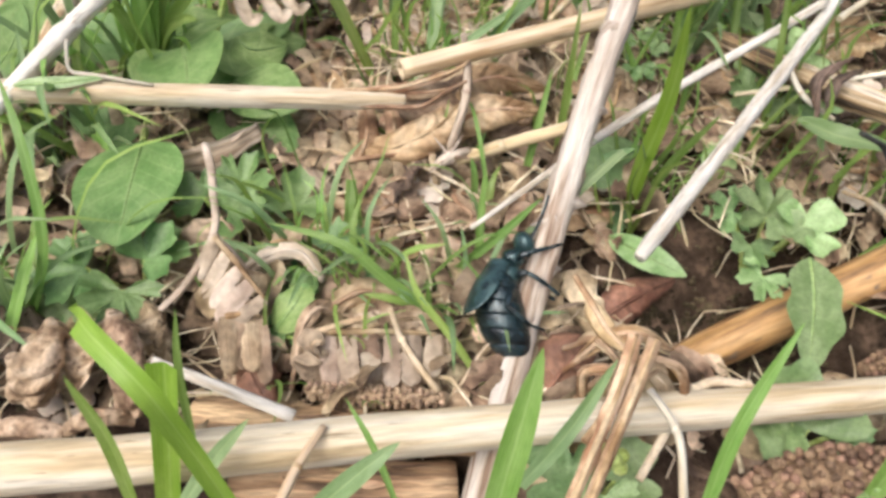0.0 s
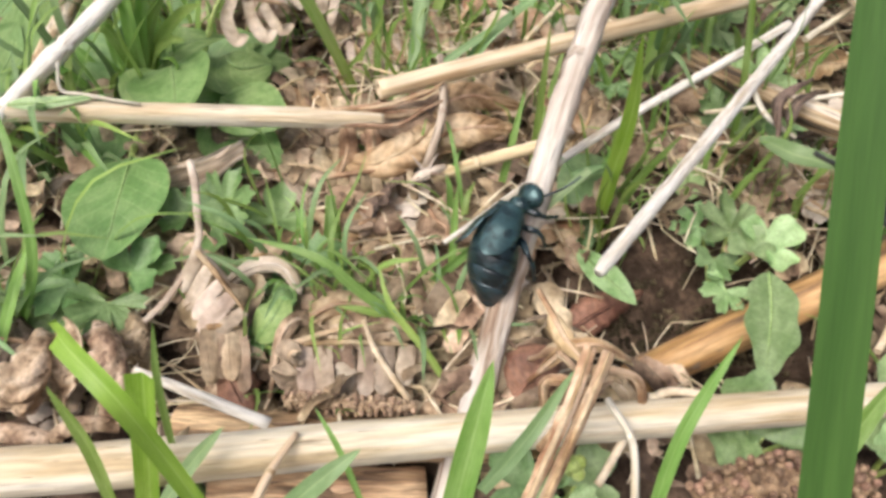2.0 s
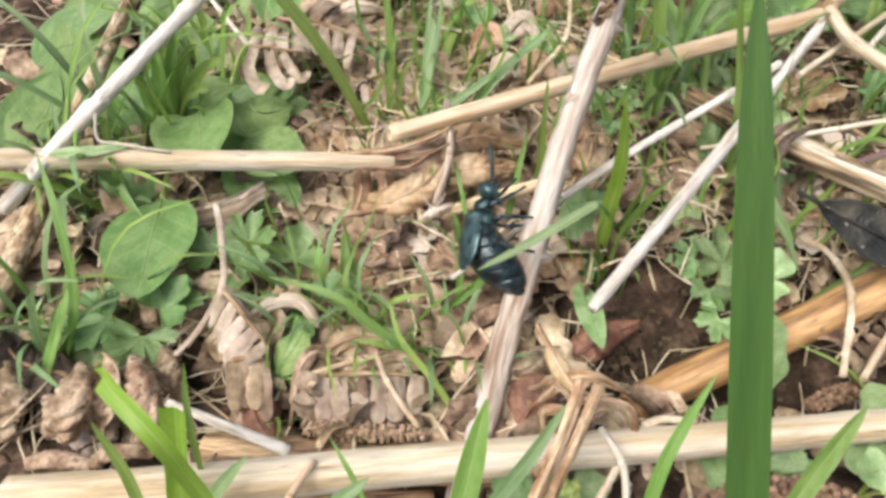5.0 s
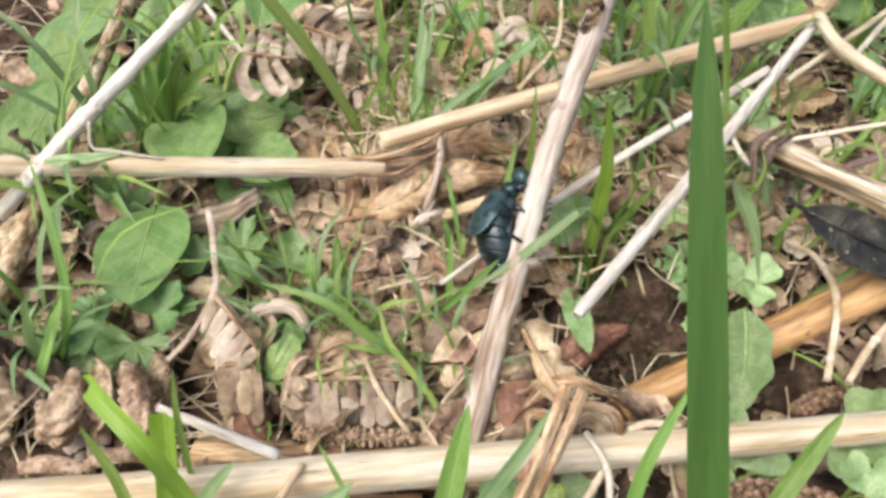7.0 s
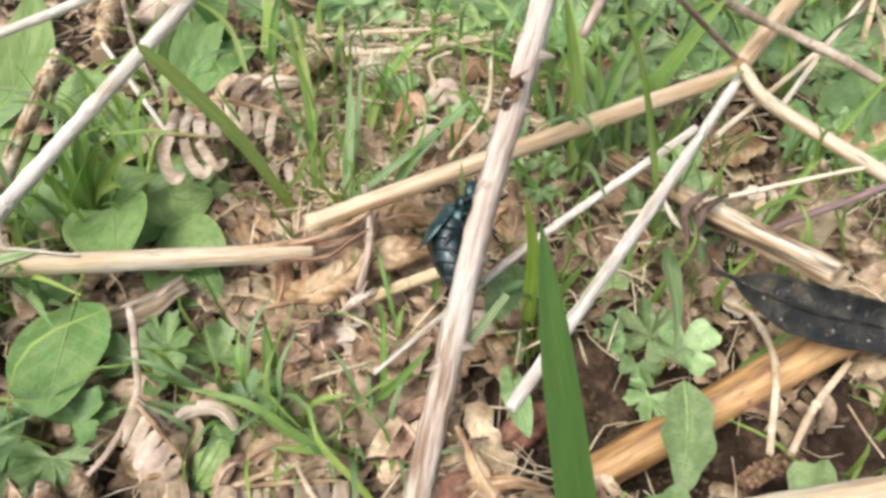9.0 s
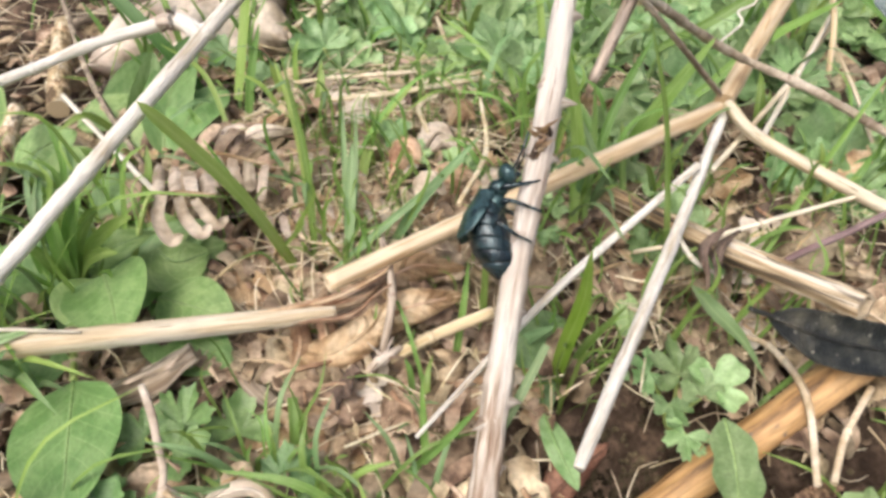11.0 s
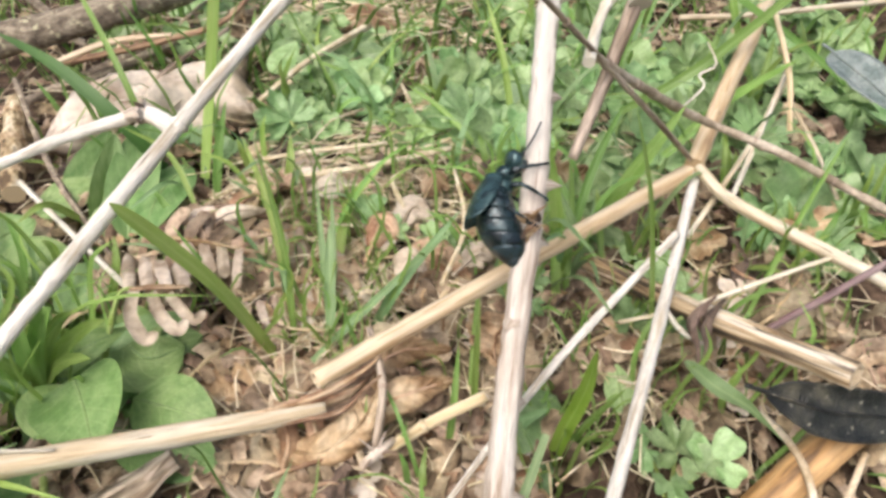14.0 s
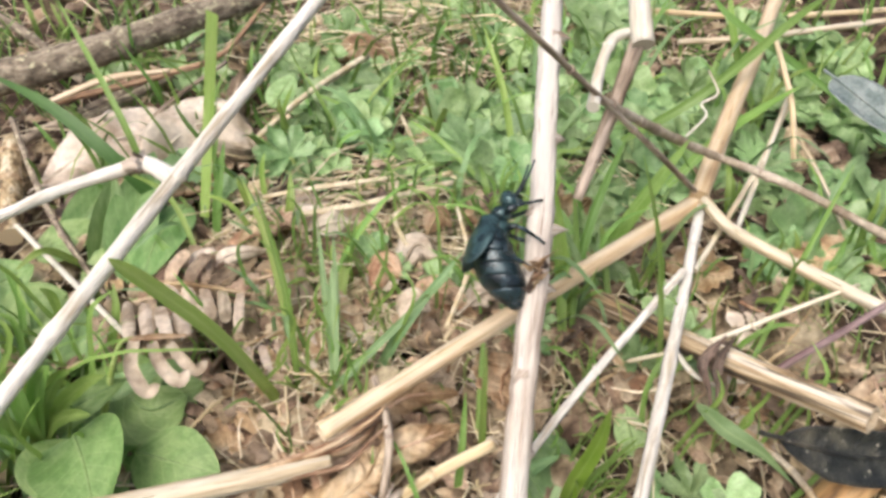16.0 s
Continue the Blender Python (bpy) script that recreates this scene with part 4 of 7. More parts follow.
# the broad dark blade here reuses the green darkened for shade
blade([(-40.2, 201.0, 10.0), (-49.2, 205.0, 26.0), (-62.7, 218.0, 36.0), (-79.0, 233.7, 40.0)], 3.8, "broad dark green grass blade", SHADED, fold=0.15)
blade([(-8.3, 131.5, 0.0), (9.3, 138.7, 10.0), (29.0, 146.7, 20.0)], 1.9, material=GRASSBLUE)
blade([(-2.6, 134.9, 0.0), (-2.1, 149.0, 10.0), (-0.5, 168.1, 22.0)], 2.0, material=GRASSBLUE)
blade([(92.7, 116.0, 2.0), (112.4, 131.7, 16.0), (137.3, 150.5, 28.0)], 1.5)
blade([(97.7, 198.9, 10.0), (117.9, 193.5, 26.0), (151.7, 204.9, 40.0), (174.4, 215.6, 44.0)], 3.0)
blade([(101.7, 176.3, 8.0), (122.6, 182.8, 20.0), (148.6, 188.5, 28.0)], 3.0)
blade([(186.0, 203.3, 6.0), (163.2, 211.5, 22.0), (141.5, 221.2, 36.0), (142.9, 239.3, 40.0)], 3.2)
blade([(156.3, 214.7, 4.0), (149.0, 223.8, 24.0), (150.3, 237.3, 40.0)], 3.4)
blade([(63.2, 201.4, 6.0), (63.2, 215.4, 24.0), (61.4, 231.6, 38.0)], 2.3)
blade([(51.2, 192.7, 6.0), (41.3, 207.8, 14.0), (33.0, 216.7, 18.0)], 1.8)
blade([(55.1, 135.2, 0.0), (59.8, 148.0, 16.0), (61.1, 157.1, 30.0)], 1.8)
blade([(56.6, 142.6, 0.0), (66.4, 154.6, 22.0), (80.2, 168.7, 34.0)], 2.4)
blade([(68.3, 143.8, 4.0), (69.3, 150.0, 10.0), (70.7, 155.2, 14.0)], 2.0, outline=STUB)
blade([(25.1, 116.3, 0.0), (28.9, 126.6, 8.0), (32.4, 135.9, 14.0)], 1.3)
blade([(-44.2, 215.6, 8.0), (-49.6, 228.1, 30.0), (-63.6, 263.9, 50.0)], 1.9)
blade([(-47.6, 208.2, 6.0), (-35.6, 176.1, 10.0), (-20.0, 151.9, 4.0)], 1.5)
blade([(-11.9, 136.1, -4.0), (-10.5, 148.9, 20.0), (-12.7, 159.2, 44.0)], 1.6)
blade([(-3.5, 139.4, 0.0), (0.1, 149.0, 12.0), (2.7, 163.1, 24.0)], 1.7, material=GRASSBLUE)
blade([(7.3, 138.3, 0.0), (15.4, 140.8, 12.0), (31.5, 150.4, 22.0)], 2.6, material=GRASSBLUE)
blade([(-27.5, 191.6, 4.0), (-24.5, 196.3, 16.0), (-20.2, 202.7, 28.0)], 2.6)
blade([(65.9, 142.9, 0.0), (60.1, 144.3, 14.0), (56.3, 151.6, 24.0)], 2.4, material=GRASSBLUE)
blade([(56.7, 139.6, -2.0), (54.1, 147.2, 24.0), (51.1, 155.6, 44.0)], 3.2)
blade([(73.1, 155.1, 10.0), (78.8, 153.8, 24.0), (89.1, 155.4, 40.0)], 4.0)

blade([(0.1, 153.2, 2.0), (7.2, 170.1, 12.0), (18.7, 174.9, 22.0)], 2.6, material=PALEGRASS)
blade([(-3.2, 135.1, 4.0), (-1.2, 144.5, 14.0), (0.6, 152.9, 22.0)], 2.6, material=GRASSBLUE)
blade([(-11.2, 142.2, 2.0), (-12.5, 166.7, 16.0), (-16.8, 187.0, 26.0)], 2.0, material=PALEGRASS)
blade([(-8.8, 189.3, 4.0), (-6.0, 191.4, 12.0), (-4.5, 198.1, 18.0)], 2.6, material=GRASS)
blade([(52.7, 135.7, 2.0), (56.2, 152.8, 20.0), (55.6, 168.5, 34.0)], 3.0, material=PALEGRASS)
blade([(66.3, 147.1, 4.0), (63.0, 165.8, 14.0), (56.5, 173.8, 18.0)], 2.6, material=GRASS)
blade([(-60.9, 187.3, 6.0), (-65.5, 180.6, 18.0), (-71.6, 175.0, 18.0)], 2.0)
blade([(-73.2, 165.3, 3.0), (-71.0, 169.3, 14.0), (-72.2, 172.8, 22.0)], 1.8)
blade([(-71.2, 166.6, 3.0), (-69.2, 168.9, 12.0), (-68.9, 170.2, 20.0)], 1.4, material=GRASSBLUE)
blade([(-53.8, 154.8, 3.0), (-48.9, 157.8, 14.0), (-48.1, 162.7, 20.0)], 2.0)
blade([(-63.6, 164.6, 3.0), (-63.3, 167.3, 14.0), (-65.0, 167.4, 18.0)], 2.2)
blade([(-35.1, 197.0, 6.0), (-38.4, 185.6, 16.0), (-47.6, 179.2, 14.0)], 1.6, material=GRASSBLUE)
blade([(-30.7, 178.1, 7.0), (-36.1, 191.9, 20.0), (-46.0, 196.0, 28.0)], 1.5)
blade([(-65.7, 133.5, 2.0), (-62.7, 136.2, 16.0), (-62.3, 138.4, 26.0)], 2.6)
blade([(-63.5, 133.3, 2.0), (-59.2, 133.9, 16.0), (-57.4, 135.9, 24.0)], 2.4)
blade([(-71.2, 136.0, 2.0), (-69.9, 135.3, 14.0), (-73.3, 141.1, 18.0)], 2.4)
blade([(-61.2, 135.0, 2.0), (-59.1, 134.4, 12.0), (-56.8, 136.0, 20.0)], 2.2, material=GRASSBLUE)
blade([(-73.5, 134.3, 2.0), (-76.8, 134.3, 10.0), (-80.9, 136.4, 14.0)], 2.6)
for tip, w in (((-58.1, 127.9, 34.0), 4.2), ((-51.4, 125.6, 36.0), 4.4), ((-49.5, 127.6, 32.0), 3.6), ((-44.8, 128.2, 28.0), 3.4), ((-66.8, 127.7, 24.0), 3.0), ((-48.9, 124.4, 22.0), 3.0)):
    root = (-65.9, 134.5, 2.0)
    blade([root, tuple(r + (t - r) * 0.4 + d for r, t, d in zip(root, tip, (0, 0, 4))), tuple(r + (t - r) * 0.75 + d for r, t, d in zip(root, tip, (0, 0, 3))), tip], w)
blade([(78.4, 83.0, -2.0), (85.4, 84.5, 6.0), (96.4, 89.3, 12.0)], 1.3)
blade([(76.7, 103.5, 0.0), (74.9, 108.7, 10.0), (75.3, 117.0, 16.0)], 1.6, material=GRASSBLUE)
LABELS = ("thin fresh green grass tuft in the litter", "short green grass tuft")
BLADES = []
for i in range(10):
    rng = random.Random(i)
    tall, lean = 0.014 + 0.016 * rng.random(), rng.uniform(0.1, 0.7)
    pts = [(0, 0, -0.002), (0, tall * lean * 0.25, tall * 0.45), (0, tall * lean * 0.7, tall * 0.82), (0, tall * lean * 1.35, tall * (1.02 - 0.25 * lean))]
    BLADES.append(mesh_of("blade", ribbon(pts, rng.uniform(0.0011, 0.0024), BLADE, (0, -1, 0.4), cols=2, rows=9, fold=0.3, seed=i), GRASS if i % 3 else GRASSBLUE))


def tuft(x, y, n, size, rng):
    t = empty("grass_tuft", (x, y, ground_z(x, y)), LABELS[size < 0.8], "grass", "grass tufts")
    for _ in range(n):
        r = 0.004 * math.sqrt(rng.random())
        a = rng.uniform(0, 6.283)
        k = size * rng.uniform(0.6, 1.3)
        part("blade", rng.choice(BLADES), None, t, m=Matrix.LocRotScale((r * math.cos(a), r * math.sin(a), -0.001), Euler((rng.uniform(-0.25, 0.25), rng.uniform(-0.25, 0.25), rng.uniform(0, 6.283))), (min(k, 1.1), k, k)))


def scatter_tufts():
    rng = random.Random(5)
    patches = [(-14, 77, 16, 8, 9, 0.7), (-76, 74, 9, 14, 8, 1.0), (-82, 124, 13, 16, 8, 1.4), (-70, 152, 12, 12, 6, 1.0), (-20, 168, 26, 22, 8, 1.0), (22, 200, 40, 24, 10, 1.0), (60, 150, 26, 18, 8, 1.1),
               (95, 215, 60, 45, 22, 1.3), (130, 140, 35, 30, 6, 1.1), (4, 94, 12, 8, 1, 0.7), (98, 66, 14, 8, 3, 0.6), (-10, 70, 14, 7, 5, 0.65), (10, 72, 6, 5, 2, 0.6)]
    for cx, cy, rx, ry, n, size in patches:
        for _ in range(n):
            a, r = rng.uniform(0, 6.283), math.sqrt(rng.random())
            tuft((cx + rx * r * math.cos(a)) * 0.001, (cy + ry * r * math.sin(a)) * 0.001, rng.randint(3, 7), size, rng)


scatter_tufts()
THIN = []
for i in range(8):
    rng = random.Random(40 + i)
    tall, lean = 0.018 + 0.018 * rng.random(), rng.uniform(0.0, 0.6)
    THIN.append(mesh_of("blade", ribbon([(0, 0, -0.002), (rng.uniform(-0.002, 0.002), tall * lean * 0.2, tall * 0.45), (rng.uniform(-0.003, 0.003), tall * lean * 0.6, tall * 0.85), (rng.uniform(-0.004, 0.004), tall * lean * 1.2, tall * (1.05 - 0.3 * lean))], rng.uniform(0.0006, 0.0013), BLADE, (0, -1, 0.4), cols=2, rows=10, fold=0.3, seed=i), GRASS))


def thin_grass():
    rng = random.Random(17)
    for cx, cy, rx, ry, n, size in ((-8, 150, 28, 26, 16, 0.9), (35, 118, 22, 18, 8, 0.8), (72, 112, 26, 22, 5, 0.9), (18, 180, 34, 20, 14, 0.9), (-60, 150, 22, 20, 9, 1.2), (-34, 88, 18, 10, 3, 0.8), (-10, 60, 34, 8, 3, 0.6), (55, 135, 26, 16, 9, 1.0), (105, 120, 26, 26, 9, 1.0), (80, 100, 24, 14, 4, 0.9), (2, 140, 30, 40, 22, 0.8), (60, 95, 30, 14, 8, 0.8), (40, 165, 26, 20, 12, 1.1), (-16, 76, 14, 10, 10, 0.7)):
        for _ in range(n):
            a, r = rng.uniform(0, 6.283), math.sqrt(rng.random())
            x, y = (cx + rx * r * math.cos(a)) * 0.001, (cy + ry * r * math.sin(a)) * 0.001
            t = empty("grass_tuft", (x, y, ground_z(x, y)), "sparse tuft of thin green grass in the litter", "grass", "grass tufts")
            for _ in range(rng.randint(2, 5)):
                k = size * rng.uniform(0.6, 1.25)
                part("blade", rng.choice(THIN), None, t, m=Matrix.LocRotScale((rng.gauss(0, 0.003), rng.gauss(0, 0.003), -0.001), Euler((rng.uniform(-0.3, 0.3), rng.uniform(-0.3, 0.3), rng.uniform(0, 6.283))), (k, k, k)))


thin_grass()


# ---- green leaves ----
def leaf(points, width, outline, label, material=LEAF, name="leaf", category="leaf", stalk=None, **k):
    pts = [mm(p) for p in points]
    ob = empty(name, pts[0], label, category, "green leaves")
    o = pts[0]
    part("leaf_blade", ribbon([p - o for p in pts], width * 0.001, outline, rows=24, cols=10, seed=len(bpy.data.objects) * 0.31, **k), material, ob)
    up = Vector(k.get("face", (0, -0.6, 0.8))).normalized() * 0.00012
    part("midrib", tube([p - o - up for p in pts], [0.00042, 0.00032, 0.00012], sides=6, rings=20), VEIN, ob, "pale raised midrib")
    stalk = stalk or [(points[0][0], points[0][1], ground_z(pts[0].x, pts[0].y) * 1000 - 1), points[0]]
    if stalk:
        s = [mm(p) - o for p in stalk]
        part("stalk", tube(s, [0.0009, 0.0007, 0.0006][:max(2, len(s))], sides=7, rings=12), BUD, ob, "pale green stalk")
    return ob


leaf([(-59.6, 105.3, 7.0), (-57.8, 95.3, 9.0), (-56.4, 85.8, 10.0), (-54.8, 75.0, 11.0)], 19.5, DISC, "smooth round green leaf with a pale midrib", face=(0.12, -0.68, 0.73), cup=0.15, ripple=0.02, stalk=[(-64.6, 120.1, 0.0), (-59.6, 105.5, 6.9)])
leaf([(-62.1, 117.3, 10.0), (-58.6, 123.5, 11.0), (-55.7, 129.2, 9.0)], 13, OVAL, "green leaf behind a straw", face=(0, -0.3, 1), fold=0.2)
leaf([(-50.7, 130.0, 0.0), (-40.3, 116.1, 2.0), (-29.5, 107.4, 2.0)], 16, OVAL, "green leaf with a bite out of it, under a straw", face=(0, -0.3, 1), ripple=0.08)
leaf([(-58.1, 125.5, 2.0), (-49.3, 136.5, 6.0), (-34.2, 143.8, 10.0)], 17, OVAL, "green leaf with a toothed edge", face=(0, -0.4, 1), tooth=0.12, teeth=7, ripple=0.08)
leaf([(-69.2, 131.9, 4.0), (-74.6, 136.1, 10.0), (-82.7, 138.7, 12.0)], 12, OVAL, "green leaf beneath a white twig", face=(0.1, -0.4, 1))
leaf([(-46.9, 133.6, 2.0), (-40.7, 136.8, 6.0), (-31.4, 140.0, 6.0)], 14, OVAL, "green leaf below a dead frond", face=(0, -0.4, 1), ripple=0.08)
leaf([(-67.6, 119.0, 2.0), (-70.4, 114.2, 4.0), (-79.5, 118.4, 4.0)], 12, OVAL, "green leaf beside a round one", face=(0, -0.4, 1), ripple=0.06)
leaf([(-68.2, 199.5, 4.0), (-59.3, 207.7, 10.0), (-55.9, 220.8, 12.0)], 11, OVAL, "upright green leaf behind a white twig", face=(0.3, -0.6, 0.8), fold=0.2)
leaf([(-62.1, 136.9, 8.0), (-52.7, 135.4, 14.0), (-45.1, 140.9, 12.0)], 9, SPEAR, "narrow green leaf below a dead frond", face=(0, -0.5, 1), fold=0.2)
leaf([(41.9, 107.5, 2.0), (33.9, 100.9, 5.0), (28.0, 94.9, 5.0)], 12, OVAL, "pale green leaf beside the cane", face=(0, -0.4, 1), material=HERB)
leaf([(-102.0, 124.9, 4.0), (-98.8, 138.6, 6.0), (-102.5, 161.5, 8.0)], 17, OVAL, "broad green leaf beneath a white twig", face=(0.2, -0.4, 1))
leaf([(-101.9, 123.5, 4.0), (-102.6, 138.4, 6.0), (-101.1, 152.5, 8.0)], 15, OVAL, "round green leaf beneath a white twig", face=(0.2, -0.5, 1), cup=0.2)
leaf([(-111.1, 161.0, 4.0), (-104.4, 174.2, 8.0), (-92.7, 176.4, 10.0)], 15, OVAL, "round green leaf among grass", face=(0, -0.4, 1))
leaf([(-92.2, 132.2, 2.0), (-97.3, 166.0, 5.0), (-105.6, 212.0, 7.0), (-115.1, 247.6, 8.0)], 19, OVAL, "long broad green leaf", face=(0.3, -0.5, 1), fold=0.15)
leaf([(-49.6, 177.2, 6.0), (-46.8, 193.3, 14.0), (-41.3, 218.2, 18.0)], 13, OVAL, "broad green leaf with a folded midrib", face=(0.2, -0.6, 1), fold=0.3)
leaf([(-55.2, 127.7, 13.0), (-51.9, 118.5, 14.0), (-49.0, 107.4, 14.0)], 19, HEART, "round green leaf with a pale midrib", face=(0, -0.5, 0.9), cup=0.25)
leaf([(-45.4, 125.7, 6.0), (-37.0, 119.5, 8.0), (-28.5, 114.6, 8.0)], 15, OVAL, "green leaf beside a straw", face=(0, -0.3, 1))
leaf([(-55.0, 157.8, 4.0), (-44.1, 135.3, 8.0), (-34.8, 135.8, 8.0)], 17, OVAL, "green leaf under a dead frond", face=(0, -0.3, 1), ripple=0.06)
leaf([(-58.7, 186.6, 4.0), (-53.4, 194.5, 14.0), (-50.2, 203.2, 22.0)], 9, OVAL, "narrow dark green leaf", face=(0.5, -0.6, 0.6), fold=0.3)
leaf([(-34.6, 204.7, 8.0), (-40.9, 186.5, 12.0), (-44.4, 170.1, 12.0)], 14, OVAL, "green leaf behind a white twig", face=(0, -0.4, 1))
leaf([(56.7, 101.8, -2.0), (57.2, 107.3, 0.5), (58.6, 112.6, 2.0)], 7.4, OVAL, "small oval green leaf", face=(0, -0.4, 1), material=HERB)
leaf([(62.6, 75.0, 8.0), (61.4, 68.0, 7.0), (59.4, 61.5, 6.0), (57.0, 54.9, 5.0)], 11, OVAL, "toothed pale green leaf with a small hole", face=(0.1, -0.5, 1), material=HERB, tooth=0.2, teeth=2.6, fold=0.12)
leaf([(-79.3, 106.2, 20.0), (-69.6, 106.8, 20.3), (-60.4, 109.9, 19.6)], 2.6, SPEAR, "narrow green leaf tip lying on a straw", face=(0, -0.6, 0.8), material=HERB)
leaf([(30.7, 99.3, -3.0), (32.1, 93.2, -3.0), (33.9, 88.9, -4.0)], 10, OVAL, "green leaf in the shade of a grass blade", face=(0, -0.3, 1), material=HERB)
leaf([(-31.9, 71.1, -4.0), (-27.4, 67.5, -4.0), (-22.6, 70.4, -3.0)], 8, OVAL, "small green leaf in the litter", face=(0, -0.3, 1), material=HERB)
leaf([(-27.7, 79.8, -2.0), (-26.1, 75.9, -2.0), (-22.9, 74.6, -2.0)], 5, OVAL, "small round green leaf in the litter", face=(0, -0.3, 1), material=HERB)
leaf([(-6.6, 255.1, 6.0), (-1.8, 262.1, 8.0), (3.4, 271.5, 9.0)], 10, OVAL, "small round green leaf in the litter", face=(0, -0.4, 1), material=HERB)

leaf([(25.1, 155.0, 5.0), (28.0, 158.2, 7.0), (32.5, 161.4, 6.0)], 7, OVAL, "small pale green leaf in the litter", face=(0, -0.3, 1), material=HERB)
leaf([(8.1, 176.0, 5.0), (13.1, 178.0, 7.0), (18.4, 184.5, 6.0)], 6, OVAL, "small pale green leaf in the litter", face=(0, -0.3, 1), material=HERB)
leaf([(-79.4, 168.8, 3.0), (-70.4, 172.2, 8.0), (-63.1, 175.2, 8.0)], 16, OVAL, "broad green leaf under a white twig", face=(0, -0.35, 1), ripple=0.05)
leaf([(-89.1, 182.1, 4.0), (-80.0, 183.8, 8.0), (-72.2, 187.1, 9.0)], 15, OVAL, "broad green leaf under a white twig", face=(0, -0.35, 1), ripple=0.05)
leaf([(-65.1, 156.1, 3.0), (-56.7, 159.2, 7.0), (-47.4, 161.2, 7.0)], 17, OVAL, "broad dark green leaf beside a dead frond", face=(0, -0.35, 1), ripple=0.06)
leaf([(-74.8, 195.6, 5.0), (-65.5, 197.9, 8.0), (-58.4, 202.1, 9.0)], 12, OVAL, "green leaf behind a white twig", face=(0, -0.35, 1))
leaf([(-61.1, 179.7, 3.0), (-53.4, 184.2, 7.0), (-47.5, 189.4, 9.0)], 13, OVAL, "green leaf behind a white twig", face=(0, -0.35, 1), ripple=0.05)
leaf([(-49.8, 169.5, 2.0), (-43.4, 171.9, 6.0), (-39.1, 178.1, 7.0)], 11, OVAL, "green leaf between dead fronds", face=(0, -0.35, 1), ripple=0.05)
leaf([(-28.2, 64.2, 2.0), (-24.6, 66.6, 6.0), (-22.9, 71.7, 6.0)], 6.5, OVAL, "dark green leaf in the litter", face=(0, -0.4, 1))
leaf([(-26.0, 71.2, 5.0), (-23.5, 71.0, 6.5), (-21.6, 72.7, 5.5)], 5.5, DISC, "small round green leaf in the litter", face=(0, -0.4, 1))
DROOP = leaf([(31.1, 85.3, 1.6), (35.9, 77.6, 5.0), (41.5, 72.5, 6.0)], 5.6, OVAL, "small oval bluish green leaf that droops", face=(0, -0.5, 1), material=HERB, fold=0.12)
DROOP_BASE = mm((31.1, 85.3, 1.6))
SWAY_BASE = mm((64.3, 99.5, 18.0))
SWAY = empty("grass_tuft", SWAY_BASE, "bluish green drooping grass leaf by a white stalk", "grass")
part("blade", ribbon([mm(p) - SWAY_BASE for p in ((64.3, 99.5, 18.0), (67.9, 92.5, 20.0), (75.0, 90.2, 19.6), (83.5, 87.0, 17.0))], 0.0044, SPEAR, (0, -0.4, 1), cols=4, rows=20, fold=0.25), GRASSBLUE, SWAY)
LOBED = [mesh_of("leaf_blade", lobed(0.0095 * (0.85 + 0.3 * random.random()), lobes=5 if i % 2 else 3, cut=0.42 + 0.1 * (i % 3), teeth=2 + i % 2, seed=i * 1.7, spread=2.3), HERB) for i in range(7)]
LOBED_DARK = [mesh_of("leaf_blade", lobed(0.0092 * (0.85 + 0.3 * random.random()), lobes=3 if i % 2 else 5, cut=0.5, teeth=3, seed=i * 2.3 + 5, spread=2.2, wave=0.08), DARKHERB) for i in range(4)]


def herb(points, label="lobed soft green herb leaves", meshes=LOBED):
    """A low herb: leaves at (place in mm, size, heading in degrees, tilt in degrees) on stalks from one root."""
    spots = [mm(p) for p, *_ in points]
    c = sum(spots, Vector()) / len(spots)
    root = Vector((c.x, c.y, ground_z(c.x, c.y)))
    ob = empty("herb", root, label, "herb", "low herbs")
    for i, (p, size, heading, tilt) in enumerate(points):
        at = mm(p) - root
        part("leaf_blade", meshes[(i + len(bpy.data.objects)) % len(meshes)], None, ob, m=Matrix.Translation(at) @ Euler((radians(tilt), radians(random.uniform(-16, 16)), 0)).to_matrix().to_4x4() @ Matrix.Rotation(radians(heading), 4, "Z") @ Matrix.Diagonal((size, size, size, 1)))
        part("stalk", tube([Vector((0, 0, -0.001)), at * 0.5 + Vector((0, 0, 0.001)), at + Vector((0, 0, -0.0002))], [0.0006, 0.0004, 0.0004], sides=5, rings=6), BUD, ob, "thin pale stalk")
    return ob


herb([((-62.2, 75.1, 5.0), 1.05, 100, 12), ((-51.9, 76.2, 6.0), 0.95, -40, 15), ((-54.5, 70.2, 5.0), 1.0, 180, 10), ((-50.6, 79.5, 5.0), 0.8, -100, 12)], "lobed dark green herb leaves below a round leaf", LOBED_DARK)
herb([((-44.7, 90.9, 6.0), 0.95, 60, 15), ((-37.7, 91.4, 7.0), 0.95, -30, 25), ((-39.2, 86.7, 6.0), 0.9, -80, 10)], "lobed green herb leaves in the litter", LOBED_DARK)
herb([((-71.8, 70.8, 0.0), 0.9, 60, 20), ((-64.6, 67.2, -0.0), 0.9, -30, 20), ((-62.8, 70.8, -0.0), 0.8, 170, 15)])
herb([((-28.0, 89.9, 4.0), 1.0, 0, 15), ((-19.5, 79.0, 4.0), 0.85, -60, 10), ((-25.0, 73.5, 3.0), 0.8, 150, 10), ((-26.3, 67.1, 2.0), 0.8, -150, 12)], "lobed green herb leaves in the litter", LOBED_DARK)
